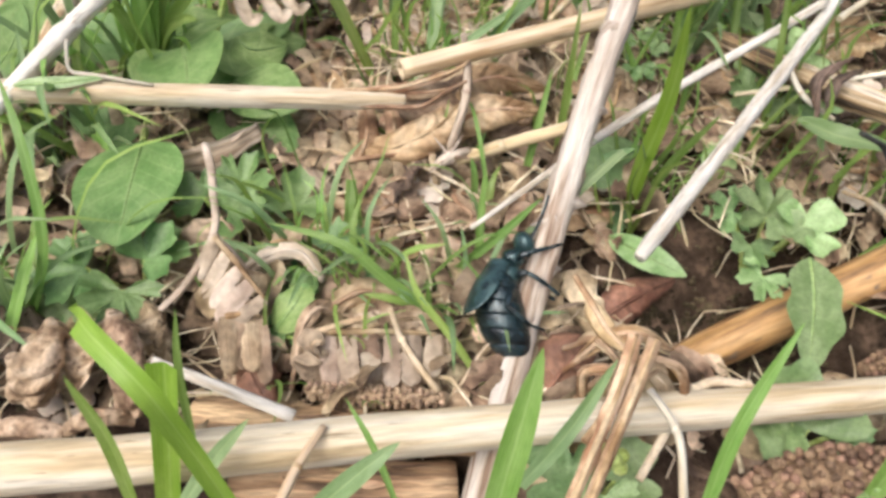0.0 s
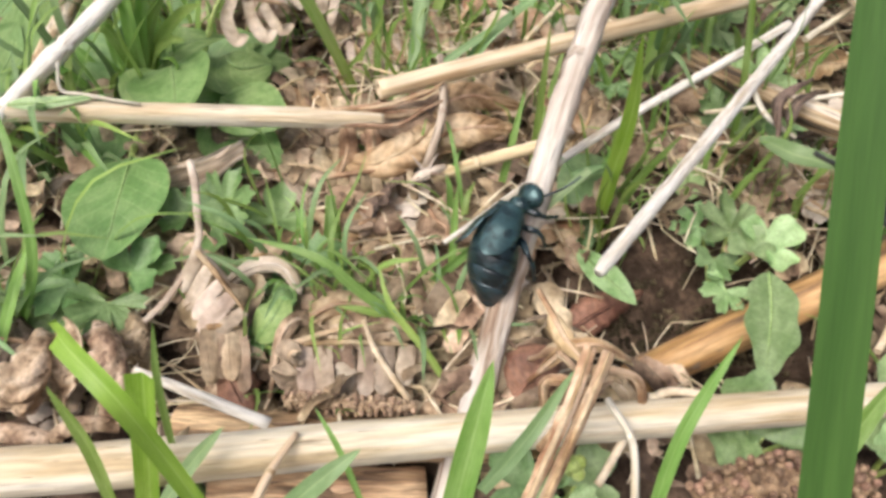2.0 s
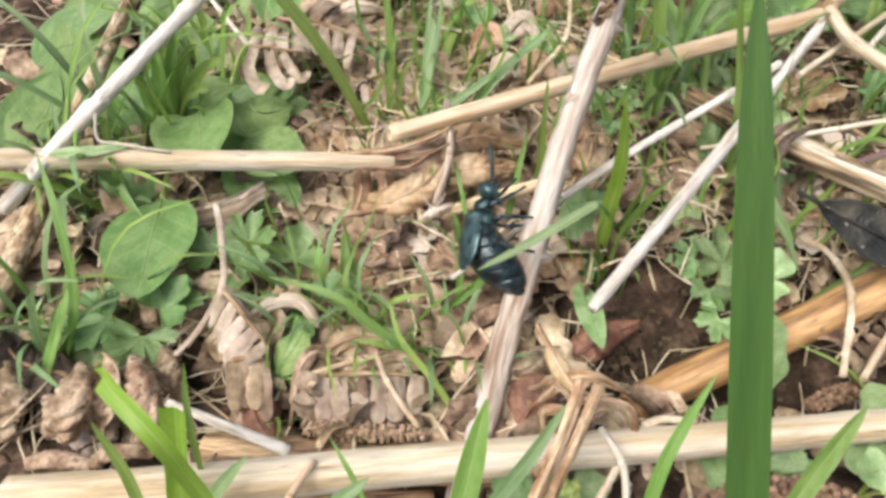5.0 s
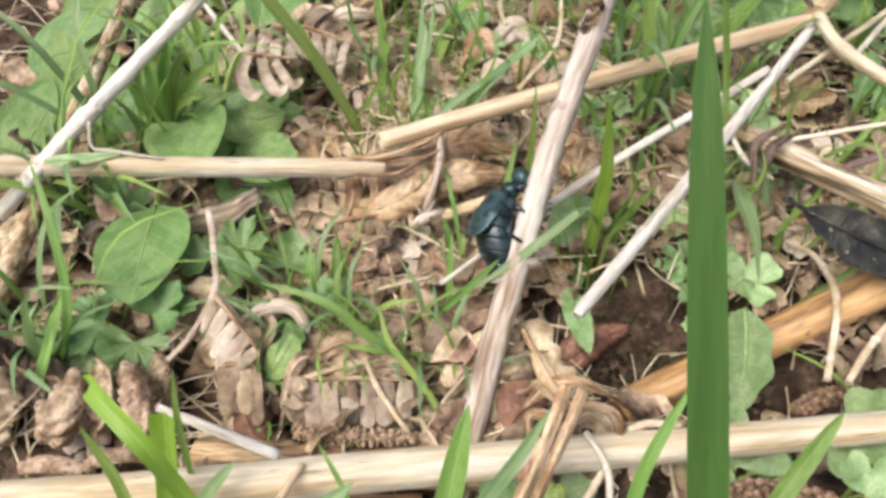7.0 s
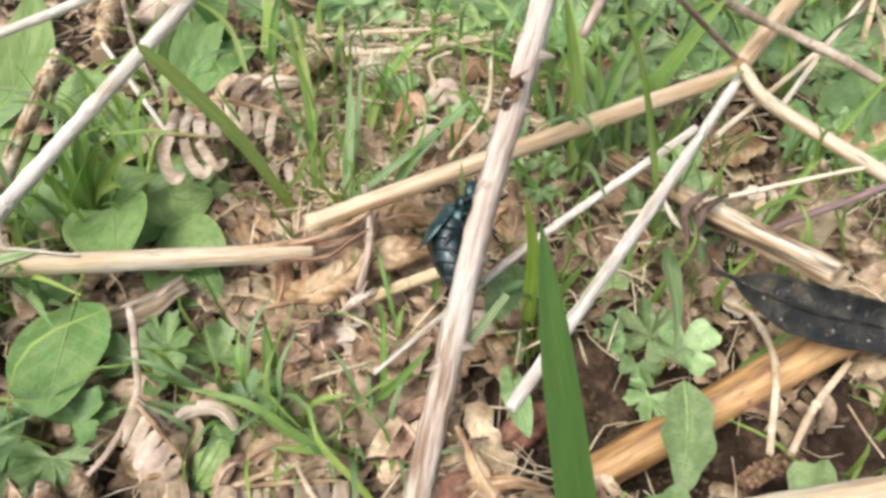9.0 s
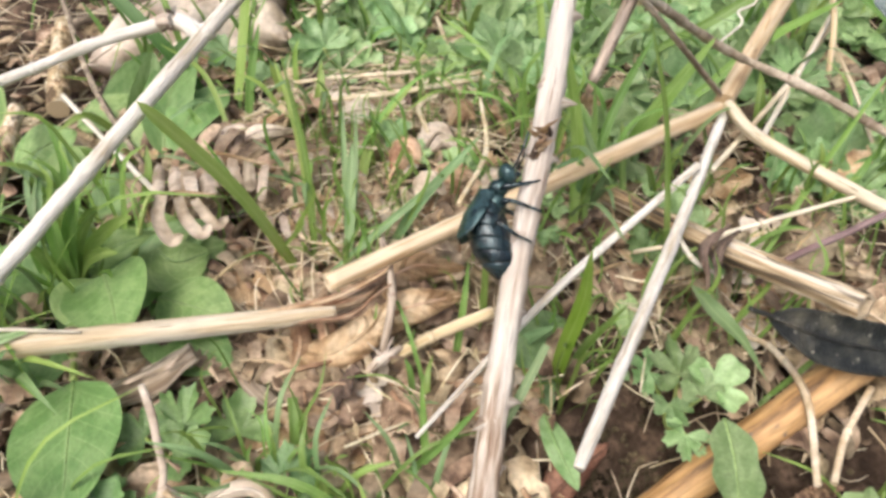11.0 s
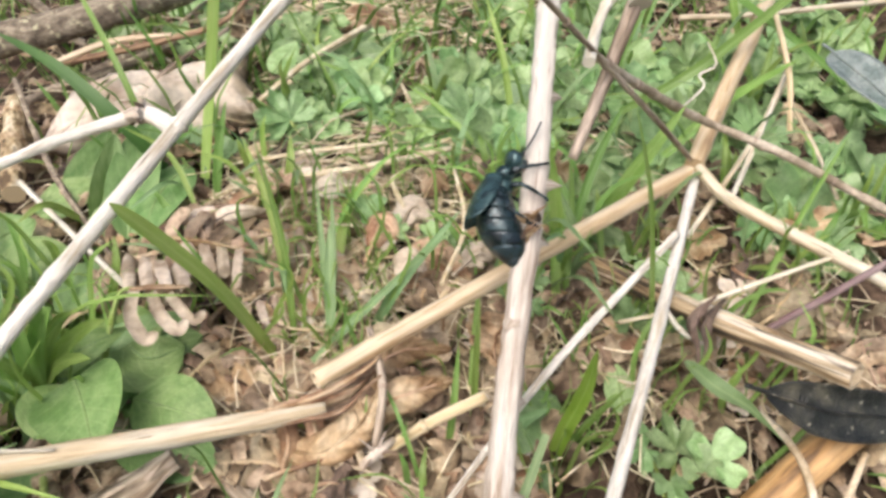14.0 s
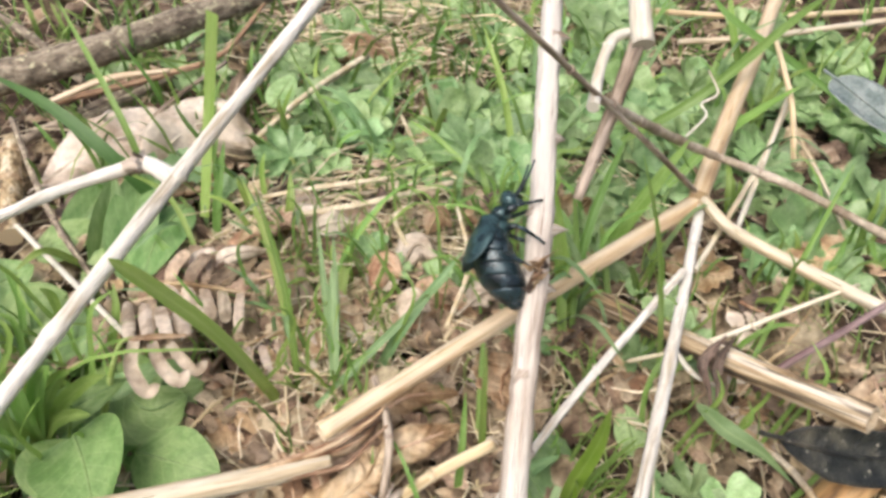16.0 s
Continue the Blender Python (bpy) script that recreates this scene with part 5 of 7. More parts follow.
herb([((55.4, 91.0, 2.0), 0.75, 100, 20), ((60.0, 88.0, 4.0), 0.8, 10, 20), ((65.3, 83.5, 5.0), 0.8, -60, 15), ((57.0, 83.6, 1.0), 0.7, 180, 10), ((57.8, 77.0, 0.0), 0.65, 150, 10), ((62.0, 82.0, 5.0), 0.6, -10, 15)], "pale green trefoil herb beside bare soil")
herb([((18.4, 37.9, 2.0), 0.9, 40, 10), ((25.0, 38.7, 2.0), 0.9, -40, 10), ((23.0, 36.3, 2.0), 0.7, 180, 10)])
herb([((55.4, 46.6, 2.0), 1.1, 10, 25), ((53.1, 47.5, 2.0), 0.7, 90, 15), ((59.4, 45.7, 2.0), 0.7, -80, 15)])
herb([((77.7, 47.4, 2.0), 1.3, 0, 20), ((75.6, 41.5, 2.0), 1.0, -60, 20)])

herb([((41.5, 139.0, 5.0), 0.6, 40, 20), ((47.0, 138.7, 6.0), 0.6, -50, 20), ((44.5, 133.5, 4.0), 0.5, 160, 15)], "small pale herb leaves beside the cane")
herb([((26.6, 155.9, 8.0), 0.75, 20, 25), ((30.2, 152.2, 7.0), 0.7, -70, 20)], "small pale herb leaves among grass")
herb([((13.3, 166.4, 12.0), 0.7, 60, 25), ((16.2, 159.9, 10.0), 0.6, -30, 20), ((12.0, 176.1, 8.0), 0.6, 170, 20)], "small pale herb leaves among grass")


def scatter_herbs():
    rng = random.Random(11)
    patches = [(98, 210, 46, 34, 24, 1.4), (140, 160, 26, 28, 14, 1.35), (45, 235, 45, 26, 16, 1.15), (-10, 215, 25, 18, 5, 1.0), (62, 165, 18, 10, 4, 0.9), (85, 290, 110, 40, 22, 1.4), (-20, 310, 60, 30, 7, 1.3), (190, 220, 40, 50, 12, 1.5), (80, 125, 14, 10, 2, 0.8)]
    for cx, cy, rx, ry, n, size in patches:
        for _ in range(n):
            a, r = rng.uniform(0, 6.283), math.sqrt(rng.random())
            x, y = cx + rx * r * math.cos(a), cy + ry * r * math.sin(a)
            z = ground_z(x * 0.001, y * 0.001) * 1000
            herb([((x + rng.uniform(-9, 9), y + rng.uniform(-9, 9), z + rng.uniform(4, 13)), size * rng.uniform(0.6, 1.15), rng.uniform(0, 360), rng.uniform(5, 45)) for _ in range(rng.randint(3, 4))])


scatter_herbs()


PUSHED_BASE = mm((30.9, 83.2, 27.0))
PUSHED = empty("grass_tuft", PUSHED_BASE, "single drooping grass blade that the beetle pushes aside", "grass")
part("blade", ribbon([mm(p) - PUSHED_BASE for p in ((30.9, 83.2, 27.0), (19.2, 78.6, 22.3), (9.5, 75.3, 18.8))], 0.0018, BLADE, (0, -0.5, 1), cols=4, rows=20, fold=0.2), GRASSBLUE, PUSHED)
blade([(38.5, 97.0, -4.0), (38.0, 95.5, 8.0), (31.2, 83.5, 27.0)], 1.6, material=GRASSBLUE)


# ---- dead leaves and fronds ----
def dead_leaf(points, width, label, material=DEAD, outline=OVAL, **k):
    pts = [mm(p) for p in points]
    opts = dict(cup=-0.7, ripple=0.16, ragged=0.25, rows=34, cols=12, pleat=0.03)
    opts.update(k)
    ob = thing("dead_leaf", ribbon(pts, width * 0.001, outline, seed=len(bpy.data.objects) * 0.29, **opts), material, label, "dead leaf", pts[0], "dead leaves")
    sol = ob.modifiers.new("thickness", "SOLIDIFY")
    sol.thickness = 0.0003
    o, up = pts[0], Vector((0, -0.4, 0.9)) * width * 0.00002
    tail = (pts[0] - pts[1]).normalized() * 0.004
    part("midrib", tube([tail, up, *[p - o + up for p in pts[1:]]], [0.0005, 0.0005, 0.0004, 0.0002], sides=6, rings=20, rough=0.2), material, ob, "brown midrib and stalk")
    return ob


def frond(points, n, length, label, material=DEAD, curl=0.6, width=4.2, lean=0.5, one_sided=0):
    """A dead bracken frond: a midrib with curled leaflets on both sides."""
    pts = [mm(p) for p in points]
    o = pts[0]
    ob = empty("bracken_frond", o, label, "dead frond", "dead bracken fronds")
    part("midrib", tube([p - o for p in pts], [0.0007, 0.0006, 0.0003], sides=6, rings=20), TAN, ob, "thin brown midrib")
    path = smooth_path(pts, n + 1)
    rng = random.Random(int(o.x * 1e6) % 997)
    for i in range(1, n + 1):
        t = (path[i + 1] - path[i - 1]).normalized()
        across = t.cross(Vector((0, -0.4, 1))).normalized()
        up = across.cross(t)
        reach = length * 0.001 * (1 - 0.6 * (i / n) ** 1.6) * rng.uniform(0.85, 1.1)
        for s in ((1, -1) if not one_sided else (one_sided,)):
            d = (across * s + t * (lean + rng.uniform(-0.25, 0.25)) + up * rng.uniform(-0.1, 0.35)).normalized()
            a = path[i] - o
            c = curl * rng.uniform(0.5, 1.4)
            leaflet = ribbon([a, a + d * reach * 0.4 + up * reach * 0.12, a + d * reach * 0.75 - up * reach * 0.05 * c, a + d * reach * (1 - 0.15 * c) - up * reach * 0.22 * c], width * 0.001 * rng.uniform(0.8, 1.2), BLUNT, up + across * rng.uniform(-0.3, 0.3), cols=6, rows=18, cup=rng.uniform(-0.3, 0.25), fold=rng.uniform(-0.22, 0.18), ripple=0.1, ragged=0.14, tooth=0.1, teeth=5, pleat=0.012, pleats=6, seed=i + s * 0.4)
            part("leaflet", leaflet, material, ob)
    return ob


dead_leaf([(-9.3, 109.6, 12.0), (1.8, 113.0, 12.0), (10.6, 129.6, 8.0)], 12, "torn brown dead leaf beside a straw", ripple=0.2)
dead_leaf([(16.9, 54.3, 0.0), (20.3, 57.2, 4.0), (25.1, 60.7, 5.0)], 12, "smooth russet dead leaf", RUSSET, cup=-0.6, ripple=0.05)
dead_leaf([(27.9, 69.9, -4.0), (34.5, 74.1, -3.0), (43.9, 80.0, -5.0)], 10, "long russet dead leaf beside the soil", RUSSET, ripple=0.1)
dead_leaf([(20.3, 54.9, 8.0), (23.1, 53.9, 16.0), (27.5, 53.6, 18.0), (33.9, 54.5, 12.0)], 2.2, "curled tan dead leaf strip", TANLEAF, cup=0.4, ripple=0.05, pleat=0.0)
dead_leaf([(21.1, 59.9, 18.0), (23.5, 53.6, 18.0), (26.7, 49.1, 18.0)], 4, "pointed tan splinter of a dead leaf", TANLEAF, outline=SPEAR)
dead_leaf([(14.0, 27.2, 20.0), (18.3, 35.2, 22.0), (22.1, 42.4, 24.0), (24.7, 48.4, 26.0)], 2.2, "long tan dead leaf strip, torn lengthwise", TANLEAF, outline=STUB, cup=-0.4, ripple=0.06, pleat=0.01)
dead_leaf([(16.2, 27.5, 19.0), (20.6, 35.6, 21.0), (24.6, 43.0, 23.0), (27.4, 48.3, 25.0)], 2.1, "long tan dead leaf strip, torn lengthwise", TANLEAF, outline=STUB, cup=-0.4, ripple=0.06, pleat=0.01)
dead_leaf([(19.5, 38.8, 22.0), (23.4, 43.5, 22.0), (27.8, 46.5, 21.0), (30.2, 47.3, 18.0)], 2.0, "thin tan leaf shred", TANLEAF, outline=SPEAR, cup=0.6)
dead_leaf([(21.9, 51.1, 6.0), (26.3, 51.4, 14.0), (33.4, 50.5, 14.0), (35.7, 48.2, 8.0)], 1.6, "curled tan dead leaf strip", TANLEAF, outline=STUB, cup=-0.3, ripple=0.05, pleat=0.0)
dead_leaf([(20.3, 56.6, 10.0), (22.1, 54.5, 15.0), (25.4, 50.5, 14.0), (25.1, 49.0, 10.0)], 1.8, "curled tan dead leaf strip", TANLEAF, outline=SPEAR, cup=-0.3, ripple=0.05, pleat=0.0)
dead_leaf([(20.5, 49.2, 8.0), (20.0, 49.6, 14.0), (23.1, 48.5, 16.0), (23.7, 48.1, 10.0)], 1.6, "curled tan dead leaf strip", TANLEAF, outline=STUB, cup=0.3, ripple=0.05, pleat=0.0)
dead_leaf([(-79.5, 233.4, 2.0), (-63.4, 238.9, 8.0), (-47.9, 241.4, 10.0), (-38.9, 238.4, 4.0)], 30, "large crumpled pale buff dead leaf", PALE, cup=-0.5, ripple=0.3, pleat=0.04, pleats=4)
dead_leaf([(-51.0, 225.7, 2.0), (-37.5, 235.3, 10.0), (-26.6, 239.3, 12.0), (-14.3, 230.2, 5.0)], 34, "large folded pale buff dead leaf", PALE, cup=-0.6, ripple=0.25, pleat=0.03, pleats=3)
dead_leaf([(-26.6, 243.4, 3.0), (-19.4, 258.9, 8.0), (-14.3, 286.6, 6.0)], 12, "curled pale brown dead leaf", DEAD, ripple=0.2)
dead_leaf([(19.5, 286.1, 4.0), (30.8, 285.2, 10.0), (43.6, 284.5, 4.0)], 18, "orange-brown dead leaf beyond the herbs", TANLEAF, ripple=0.15)
dead_leaf([(-21.8, 206.2, 0.0), (-5.0, 202.0, 4.0), (10.2, 194.8, 0.0)], 15, "greyish brown dead leaf", PALE, ripple=0.1)
dead_leaf([(70.6, 85.4, 24.4), (76.5, 84.0, 21.5), (88, 81.5, 16.5), (112, 79.5, 9.0)], 10.5, "glossy blackish dead bramble leaf with pale flecks", BLACKLEAF, outline=lambda s: math.sin(math.pi * 0.75 * s) ** 1.1, cup=0.2, ripple=0.03, pleat=0.008, ragged=0.08)
dead_leaf([(69.1, 102.3, 17.0), (69.1, 105.7, 22.0), (75.0, 109.1, 24.0)], 4, "shrivelled dark brown dead leaf on a stem", UMBER, cup=-1.2, ripple=0.3, ragged=0.6)
dead_leaf([(70.8, 101.9, 17.0), (72.5, 105.6, 21.0), (79.3, 110.8, 20.0)], 3, "shrivelled dark brown dead leaf on a stem", UMBER, cup=-0.8, ripple=0.4, ragged=0.6)
dead_leaf([(157.4, 186.7, 30.0), (159.9, 175.3, 28.0), (167.1, 155.6, 22.0)], 15, "dark green bramble leaf, its pale sky sheen in the colour", SHEENLEAF, cup=0.2, ripple=0.05, pleat=0.008, ragged=0.08)
dead_leaf([(-23.4, 156.8, 6.0), (-29.5, 169.2, 12.0), (-24.2, 176.5, 12.0), (-6.2, 174.9, 6.0)], 8, "curled brown dead leaf", cup=-1.3)
dead_leaf([(-7.5, 192.2, 2.0), (2.1, 171.1, 8.0), (19.3, 177.5, 4.0)], 16, "curled brown dead leaf", ripple=0.2)

# the heap of folded leaves in front of the plant
def folded_leaf(points, width, label, material=FRECKLED, **k):
    """A broad dead leaf bent over a line, with no stalk in sight."""
    pts = [mm(p) for p in points]
    opts = dict(rows=60, cols=22, cup=-0.35, ripple=0.12, ragged=0.18, pleats=5, crease=0.06, seed=pts[0].x * 900)
    opts.update(k)
    ob = thing("dead_leaf", ribbon(pts, width * 0.001, lambda s: 0.8 + 0.2 * math.sin(math.pi * s), **opts), material, label, "dead leaf", pts[0], "dead leaves")
    ob.modifiers.new("thickness", "SOLIDIFY").thickness = 0.0003


folded_leaf([(-64.7, 50.3, 3.0), (-62.3, 52.4, 9.0), (-61.8, 55.8, 10.5), (-64.4, 61.7, 6.0)], 11.5, "broad brown dead leaf with dark freckles, arched in a fold", cup=-1.0, face=(0, -0.55, 0.85), rows=70, pleats=4, crease=0.12, ripple=0.08)
folded_leaf([(-48.6, 48.9, 2.0), (-47.3, 51.9, 9.0), (-49.2, 56.7, 11.5), (-53.9, 62.6, 8.0)], 8.5, "broad brown dead leaf with dark freckles, arched in a fold", cup=-1.0, face=(0, -0.55, 0.85), rows=70, pleats=4, crease=0.12, ripple=0.08)
folded_leaf([(-59.7, 53.8, 1.0), (-57.1, 56.0, 6.0), (-56.8, 58.9, 8.0), (-59.3, 62.9, 5.0)], 8.5, "brown dead leaf sunk between two folds", cup=0.5, face=(0, -0.55, 0.85), rows=70, pleats=4, crease=0.12, ripple=0.08)
folded_leaf([(-46.6, 59.5, 0.0), (-46.8, 60.7, 5.0), (-48.6, 63.9, 6.0), (-51.7, 68.1, 3.0)], 7.0, "brown dead leaf folded behind the heap", cup=-0.8, face=(0, -0.55, 0.85), rows=70, pleats=4, crease=0.12, ripple=0.08)
folded_leaf([(-69.0, 46.0, 2.0), (-63.5, 46.0, 3.8), (-57.5, 45.6, 2.0)], 4.4, "rolled edge of a brown dead leaf", cup=-0.8)
folded_leaf([(-57.5, 46.0, 2.0), (-54.0, 46.8, 4.2), (-50.5, 47.4, 4.0), (-47.5, 48.4, 1.0)], 4.0, "rolled edge of a brown dead leaf", cup=-0.8)
folded_leaf([(-79.0, 52.0, -1.0), (-78.0, 54.5, 6.0), (-76.0, 59.5, 8.0), (-75.0, 65.0, 3.0)], 14, "folded brown dead leaf beside the heap")
dead_leaf([(-34.5, 62.8, 0.0), (-31.5, 57.2, 1.5), (-29.0, 53.2, 0.5), (-26.1, 51.8, -1.0)], 9.5, "folded red-brown dead leaf in the litter", RUSSET, cup=-0.7, ripple=0.08, pleat=0.01)
dead_leaf([(-24.0, 58.0, 1.0), (-22.5, 62.8, 6.0), (-20.0, 65.5, 7.0), (-18.0, 66.0, 4.0)], 4.0, "hooked brown dead leaflet", outline=BLUNT, cup=-0.8, ripple=0.05)
dead_leaf([(-34.5, 75.5, 4.0), (-29.5, 76.0, 8.0), (-24.0, 75.6, 8.5), (-20.5, 72.0, 5.0)], 4.4, "curled greyish pink dead leaflet", PALE, outline=BLUNT, cup=-0.9, ripple=0.06)
# torn strips at the long straw's end, and the large ribbed leaf below it
for pts, width in ((((-19.0, 107.6, 17.6), (-8.0, 108.4, 17.8), (1.7, 111.6, 19.0), (5.0, 113.5, 20.0)), 2.2), (((-15.0, 105.6, 15.6), (-4.7, 105.4, 15.6), (0.6, 108.6, 16.6), (4.6, 110.6, 17.6)), 1.2), (((-10.0, 108.2, 16.6), (-2.0, 109.8, 15.6), (4.0, 114.5, 14.0)), 2.6)):
    dead_leaf(pts, width, "torn orange-brown strip at a straw's end", TANLEAF, outline=SPEAR, cup=-0.5, ripple=0.05, pleat=0.0)
RIBBED = dict(rows=84, cols=16, cup=-0.5, ripple=0.04, ragged=0.06, pleat=0.0, crease=0.1)
dead_leaf([(-21.9, 113.0, 2.0), (-11.4, 103.6, 6.5), (-2.6, 104.0, 10.5), (1.8, 108.5, 11.5), (5.8, 117.6, 12.5)], 9.0, "rolled tan dead leaf with raised ribs", TANLEAF, pleats=9, **RIBBED)
dead_leaf([(-1.6, 106.4, 5.0), (5.1, 109.1, 10.0), (11.8, 109.6, 11.5), (19.6, 112.3, 9.0)], 9.0, "ribbed tan dead leaf below a straw", TANLEAF, pleats=6, **RIBBED)
dead_leaf([(-2.8, 120.9, 7.0), (4.2, 118.9, 10.0), (11.3, 121.6, 10.0), (21.9, 122.7, 6.0)], 9.5, "ribbed brown dead leaf below a stem", TANLEAF, pleats=6, **RIBBED)
for x in (-16.5, -11.0, -5.6):
    dead_leaf([(x - 0.5, 104.5, 2.5), (x + 1.4, 106.2, 7.5), (x + 1.0, 111.0, 9.0), (x - 0.6, 117.5, 7.0)], 5.0, "overlapping tan dead leaflet below a straw", TANLEAF, outline=BLUNT, cup=-0.6, ripple=0.05, pleat=0.01)
dead_leaf([(17.0, 145.2, 4.0), (25.0, 151.0, 9.0), (33.2, 145.2, 4.0)], 11, "ribbed brown dead leaf behind the cane", TANLEAF, pleats=6, **RIBBED)
dead_leaf([(-6.8, 186.1, 5.0), (3.5, 184.7, 8.0), (13.2, 189.6, 5.0)], 10, "flat greyish dead leaf in the litter", PALE, cup=-0.3, ripple=0.08, pleat=0.01)
dead_leaf([(-26.5, 184.2, 5.0), (-17.6, 183.0, 8.0), (-8.4, 183.5, 5.0)], 9, "tan dead leaf in the litter", TANLEAF, cup=-0.4, ripple=0.1, pleat=0.01)
dead_leaf([(-1.7, 182.7, 9.0), (4.8, 180.7, 12.0), (10.6, 182.1, 9.0)], 9, "flat greyish dead leaf in the litter", PALE, cup=-0.5, ripple=0.12, pleat=0.015)
dead_leaf([(-21.2, 180.5, 9.0), (-15.9, 181.0, 12.0), (-11.6, 180.8, 9.0)], 9, "tan dead leaf in the litter", TANLEAF, cup=-0.5, ripple=0.12, pleat=0.015)
dead_leaf([(-33.4, 172.0, 9.0), (-28.5, 173.5, 12.0), (-24.7, 172.6, 9.0)], 10, "curled buff dead leaf in the litter", BUFF, cup=-0.5, ripple=0.12, pleat=0.015)
dead_leaf([(18.9, 161.9, 9.0), (23.8, 166.3, 12.0), (28.1, 163.1, 9.0)], 9, "buff dead leaf in the litter", BUFF, cup=-0.5, ripple=0.12, pleat=0.015)
dead_leaf([(10.4, 156.3, 9.0), (14.6, 161.6, 12.0), (18.2, 157.9, 9.0)], 8, "tan dead leaf in the litter", TANLEAF, cup=-0.5, ripple=0.12, pleat=0.015)
dead_leaf([(28.6, 173.5, 9.0), (32.3, 176.3, 12.0), (35.6, 174.6, 9.0)], 8, "russet-tan dead leaf in the litter", TANLEAF, cup=-0.5, ripple=0.12, pleat=0.015)
dead_leaf([(31.5, 144.8, 9.0), (35.2, 145.2, 12.0), (38.9, 145.1, 9.0)], 8, "buff dead leaf behind the cane", BUFF, cup=-0.5, ripple=0.12, pleat=0.015)
dead_leaf([(14.8, 144.2, 9.0), (18.5, 147.2, 12.0), (21.6, 145.3, 9.0)], 8, "buff dead leaf in the litter", BUFF, cup=-0.5, ripple=0.12, pleat=0.015)
dead_leaf([(-29.6, 173.9, 9.0), (-22.5, 173.6, 13.0), (-13.2, 176.3, 10.0)], 7, "rolled pale tan dead leaf", BUFF, cup=-0.8, ripple=0.06, pleat=0.01)
dead_leaf([(-39.8, 168.8, 12.0), (-27.0, 161.9, 13.0), (-16.7, 159.2, 11.0)], 2.6, "long tan strip of a dead leaf", TANLEAF, outline=SPEAR, cup=-0.4, ripple=0.05, pleat=0.0)
dead_leaf([(-14.4, 190.0, 4.0), (-3.1, 187.2, 9.0), (9.9, 191.2, 6.0)], 11, "pale greyish dead leaf lying flat", PALE, cup=-0.3, ripple=0.08, pleat=0.01)


def curled(at, size, heading, turns=0.55, lift=0.0, label="curled brown dead leaf with pleated ribs", material=DEAD):
    """A dead leaf rolled up along its length; heading and lift in degrees, size in mm."""
    rng = random.Random(int(at[0] * 10 + at[1] * 7))
    o, n = mm(at), 9
    m = Euler((radians(lift), 0, radians(heading))).to_matrix()
    pts, p, a = [], Vector((0, -size * 0.0004, 0)), -0.35
    for i in range(n):
        pts.append(o + m @ p)
        a += turns * 6.283 / n * (0.5 + i / n)
        p = p + Vector((rng.uniform(-0.05, 0.05) * size * 0.001, math.cos(a) * size * 0.001 / n, math.sin(a) * size * 0.001 / n))
    face = m @ Vector((0, -0.3, 1))
    ob = thing("dead_leaf", ribbon(pts, size * 0.00075, OVAL, face, cols=12, rows=44, cup=rng.uniform(-0.4, 0.3), ripple=0.07, ragged=0.2, tooth=0.08, teeth=8, pleat=0.03, pleats=rng.randint(6, 9), seed=rng.uniform(0, 50)), material, label, "dead leaf", pts[0], "dead leaves")
    sol = ob.modifiers.new("thickness", "SOLIDIFY")
    sol.thickness = 0.0003
    part("midrib", tube([q - pts[0] + face * 0.0002 for q in pts], [0.0005, 0.0002], sides=6, rings=20), TANLEAF, ob, "brown midrib")
    return ob


def comb(a, b, c, d, n, width, label="row of curled brown dead bracken leaflets", material=DEAD):
    """Leaflets side by side: they hang from the line a-b and end on the line c-d."""
    a, b, c, d = (mm(p) for p in (a, b, c, d))
    rng = random.Random(int(a.x * 1e5) % 883)
    ob = empty("bracken_frond", a, label, "dead frond", "dead bracken fronds")
    part("midrib", tube([Vector(), (b - a) * 0.5 + Vector((0, 0, 0.0006)), b - a], [0.0006, 0.0005, 0.0003], sides=6, rings=16, rough=0.2), TANLEAF, ob, "thin brown midrib")
    for i in range(n):
        f = i / (n - 1)
        p, q = (b - a) * f, c - a + (d - c) * f
        q = q + (q - p) * rng.uniform(-0.15, 0.15)
        up = Vector((rng.uniform(-0.25, 0.25), -0.5, 0.85))
        k = rng.uniform(0.02, 0.12) * (q - p).length
        part("leaflet", ribbon([p, p + (q - p) * 0.35 + up * k, p + (q - p) * 0.75 + up * k * 0.8, q], width * 0.001 * rng.uniform(0.85, 1.15), BLUNT, up, cols=8, rows=24, cup=rng.uniform(-0.35, -0.05), fold=rng.uniform(-0.2, 0.05), ripple=0.08, tooth=0.07, teeth=6, pleat=0.012, pleats=7, ragged=0.12, seed=i * 1.3), material, ob)
    return ob


comb((-19.0, 62.2, 4.5), (-1.2, 62.0, 4.5), (-17.4, 53.2, 1.5), (-2.0, 54.6, 1.5), 6, 3.3, material=ASHEN, label="row of flat greyish buff dead bracken leaflets")
dead_leaf([(-17.5, 64.2, 3.6), (-12.0, 63.0, 5.2), (-5.5, 64.6, 5.0), (0.5, 65.5, 3.0)], 4.6, "flat tan dead leaf above a row of leaflets", FRECKLED, outline=BLUNT, cup=0.15, ripple=0.14, pleat=0.01, ragged=0.3)
dead_leaf([(-19.0, 66.5, 5.0), (-13.5, 68.2, 7.6), (-6.5, 68.0, 7.0)], 5.5, "crumpled tan dead leaf", TANLEAF, cup=-0.5, ripple=0.1, pleat=0.01, ragged=0.15)
comb((-20.5, 62.0, 5.0), (-6.8, 66.0, 5.5), (-20.0, 67.5, 4.0), (-9.0, 69.5, 4.5), 5, 3.6)
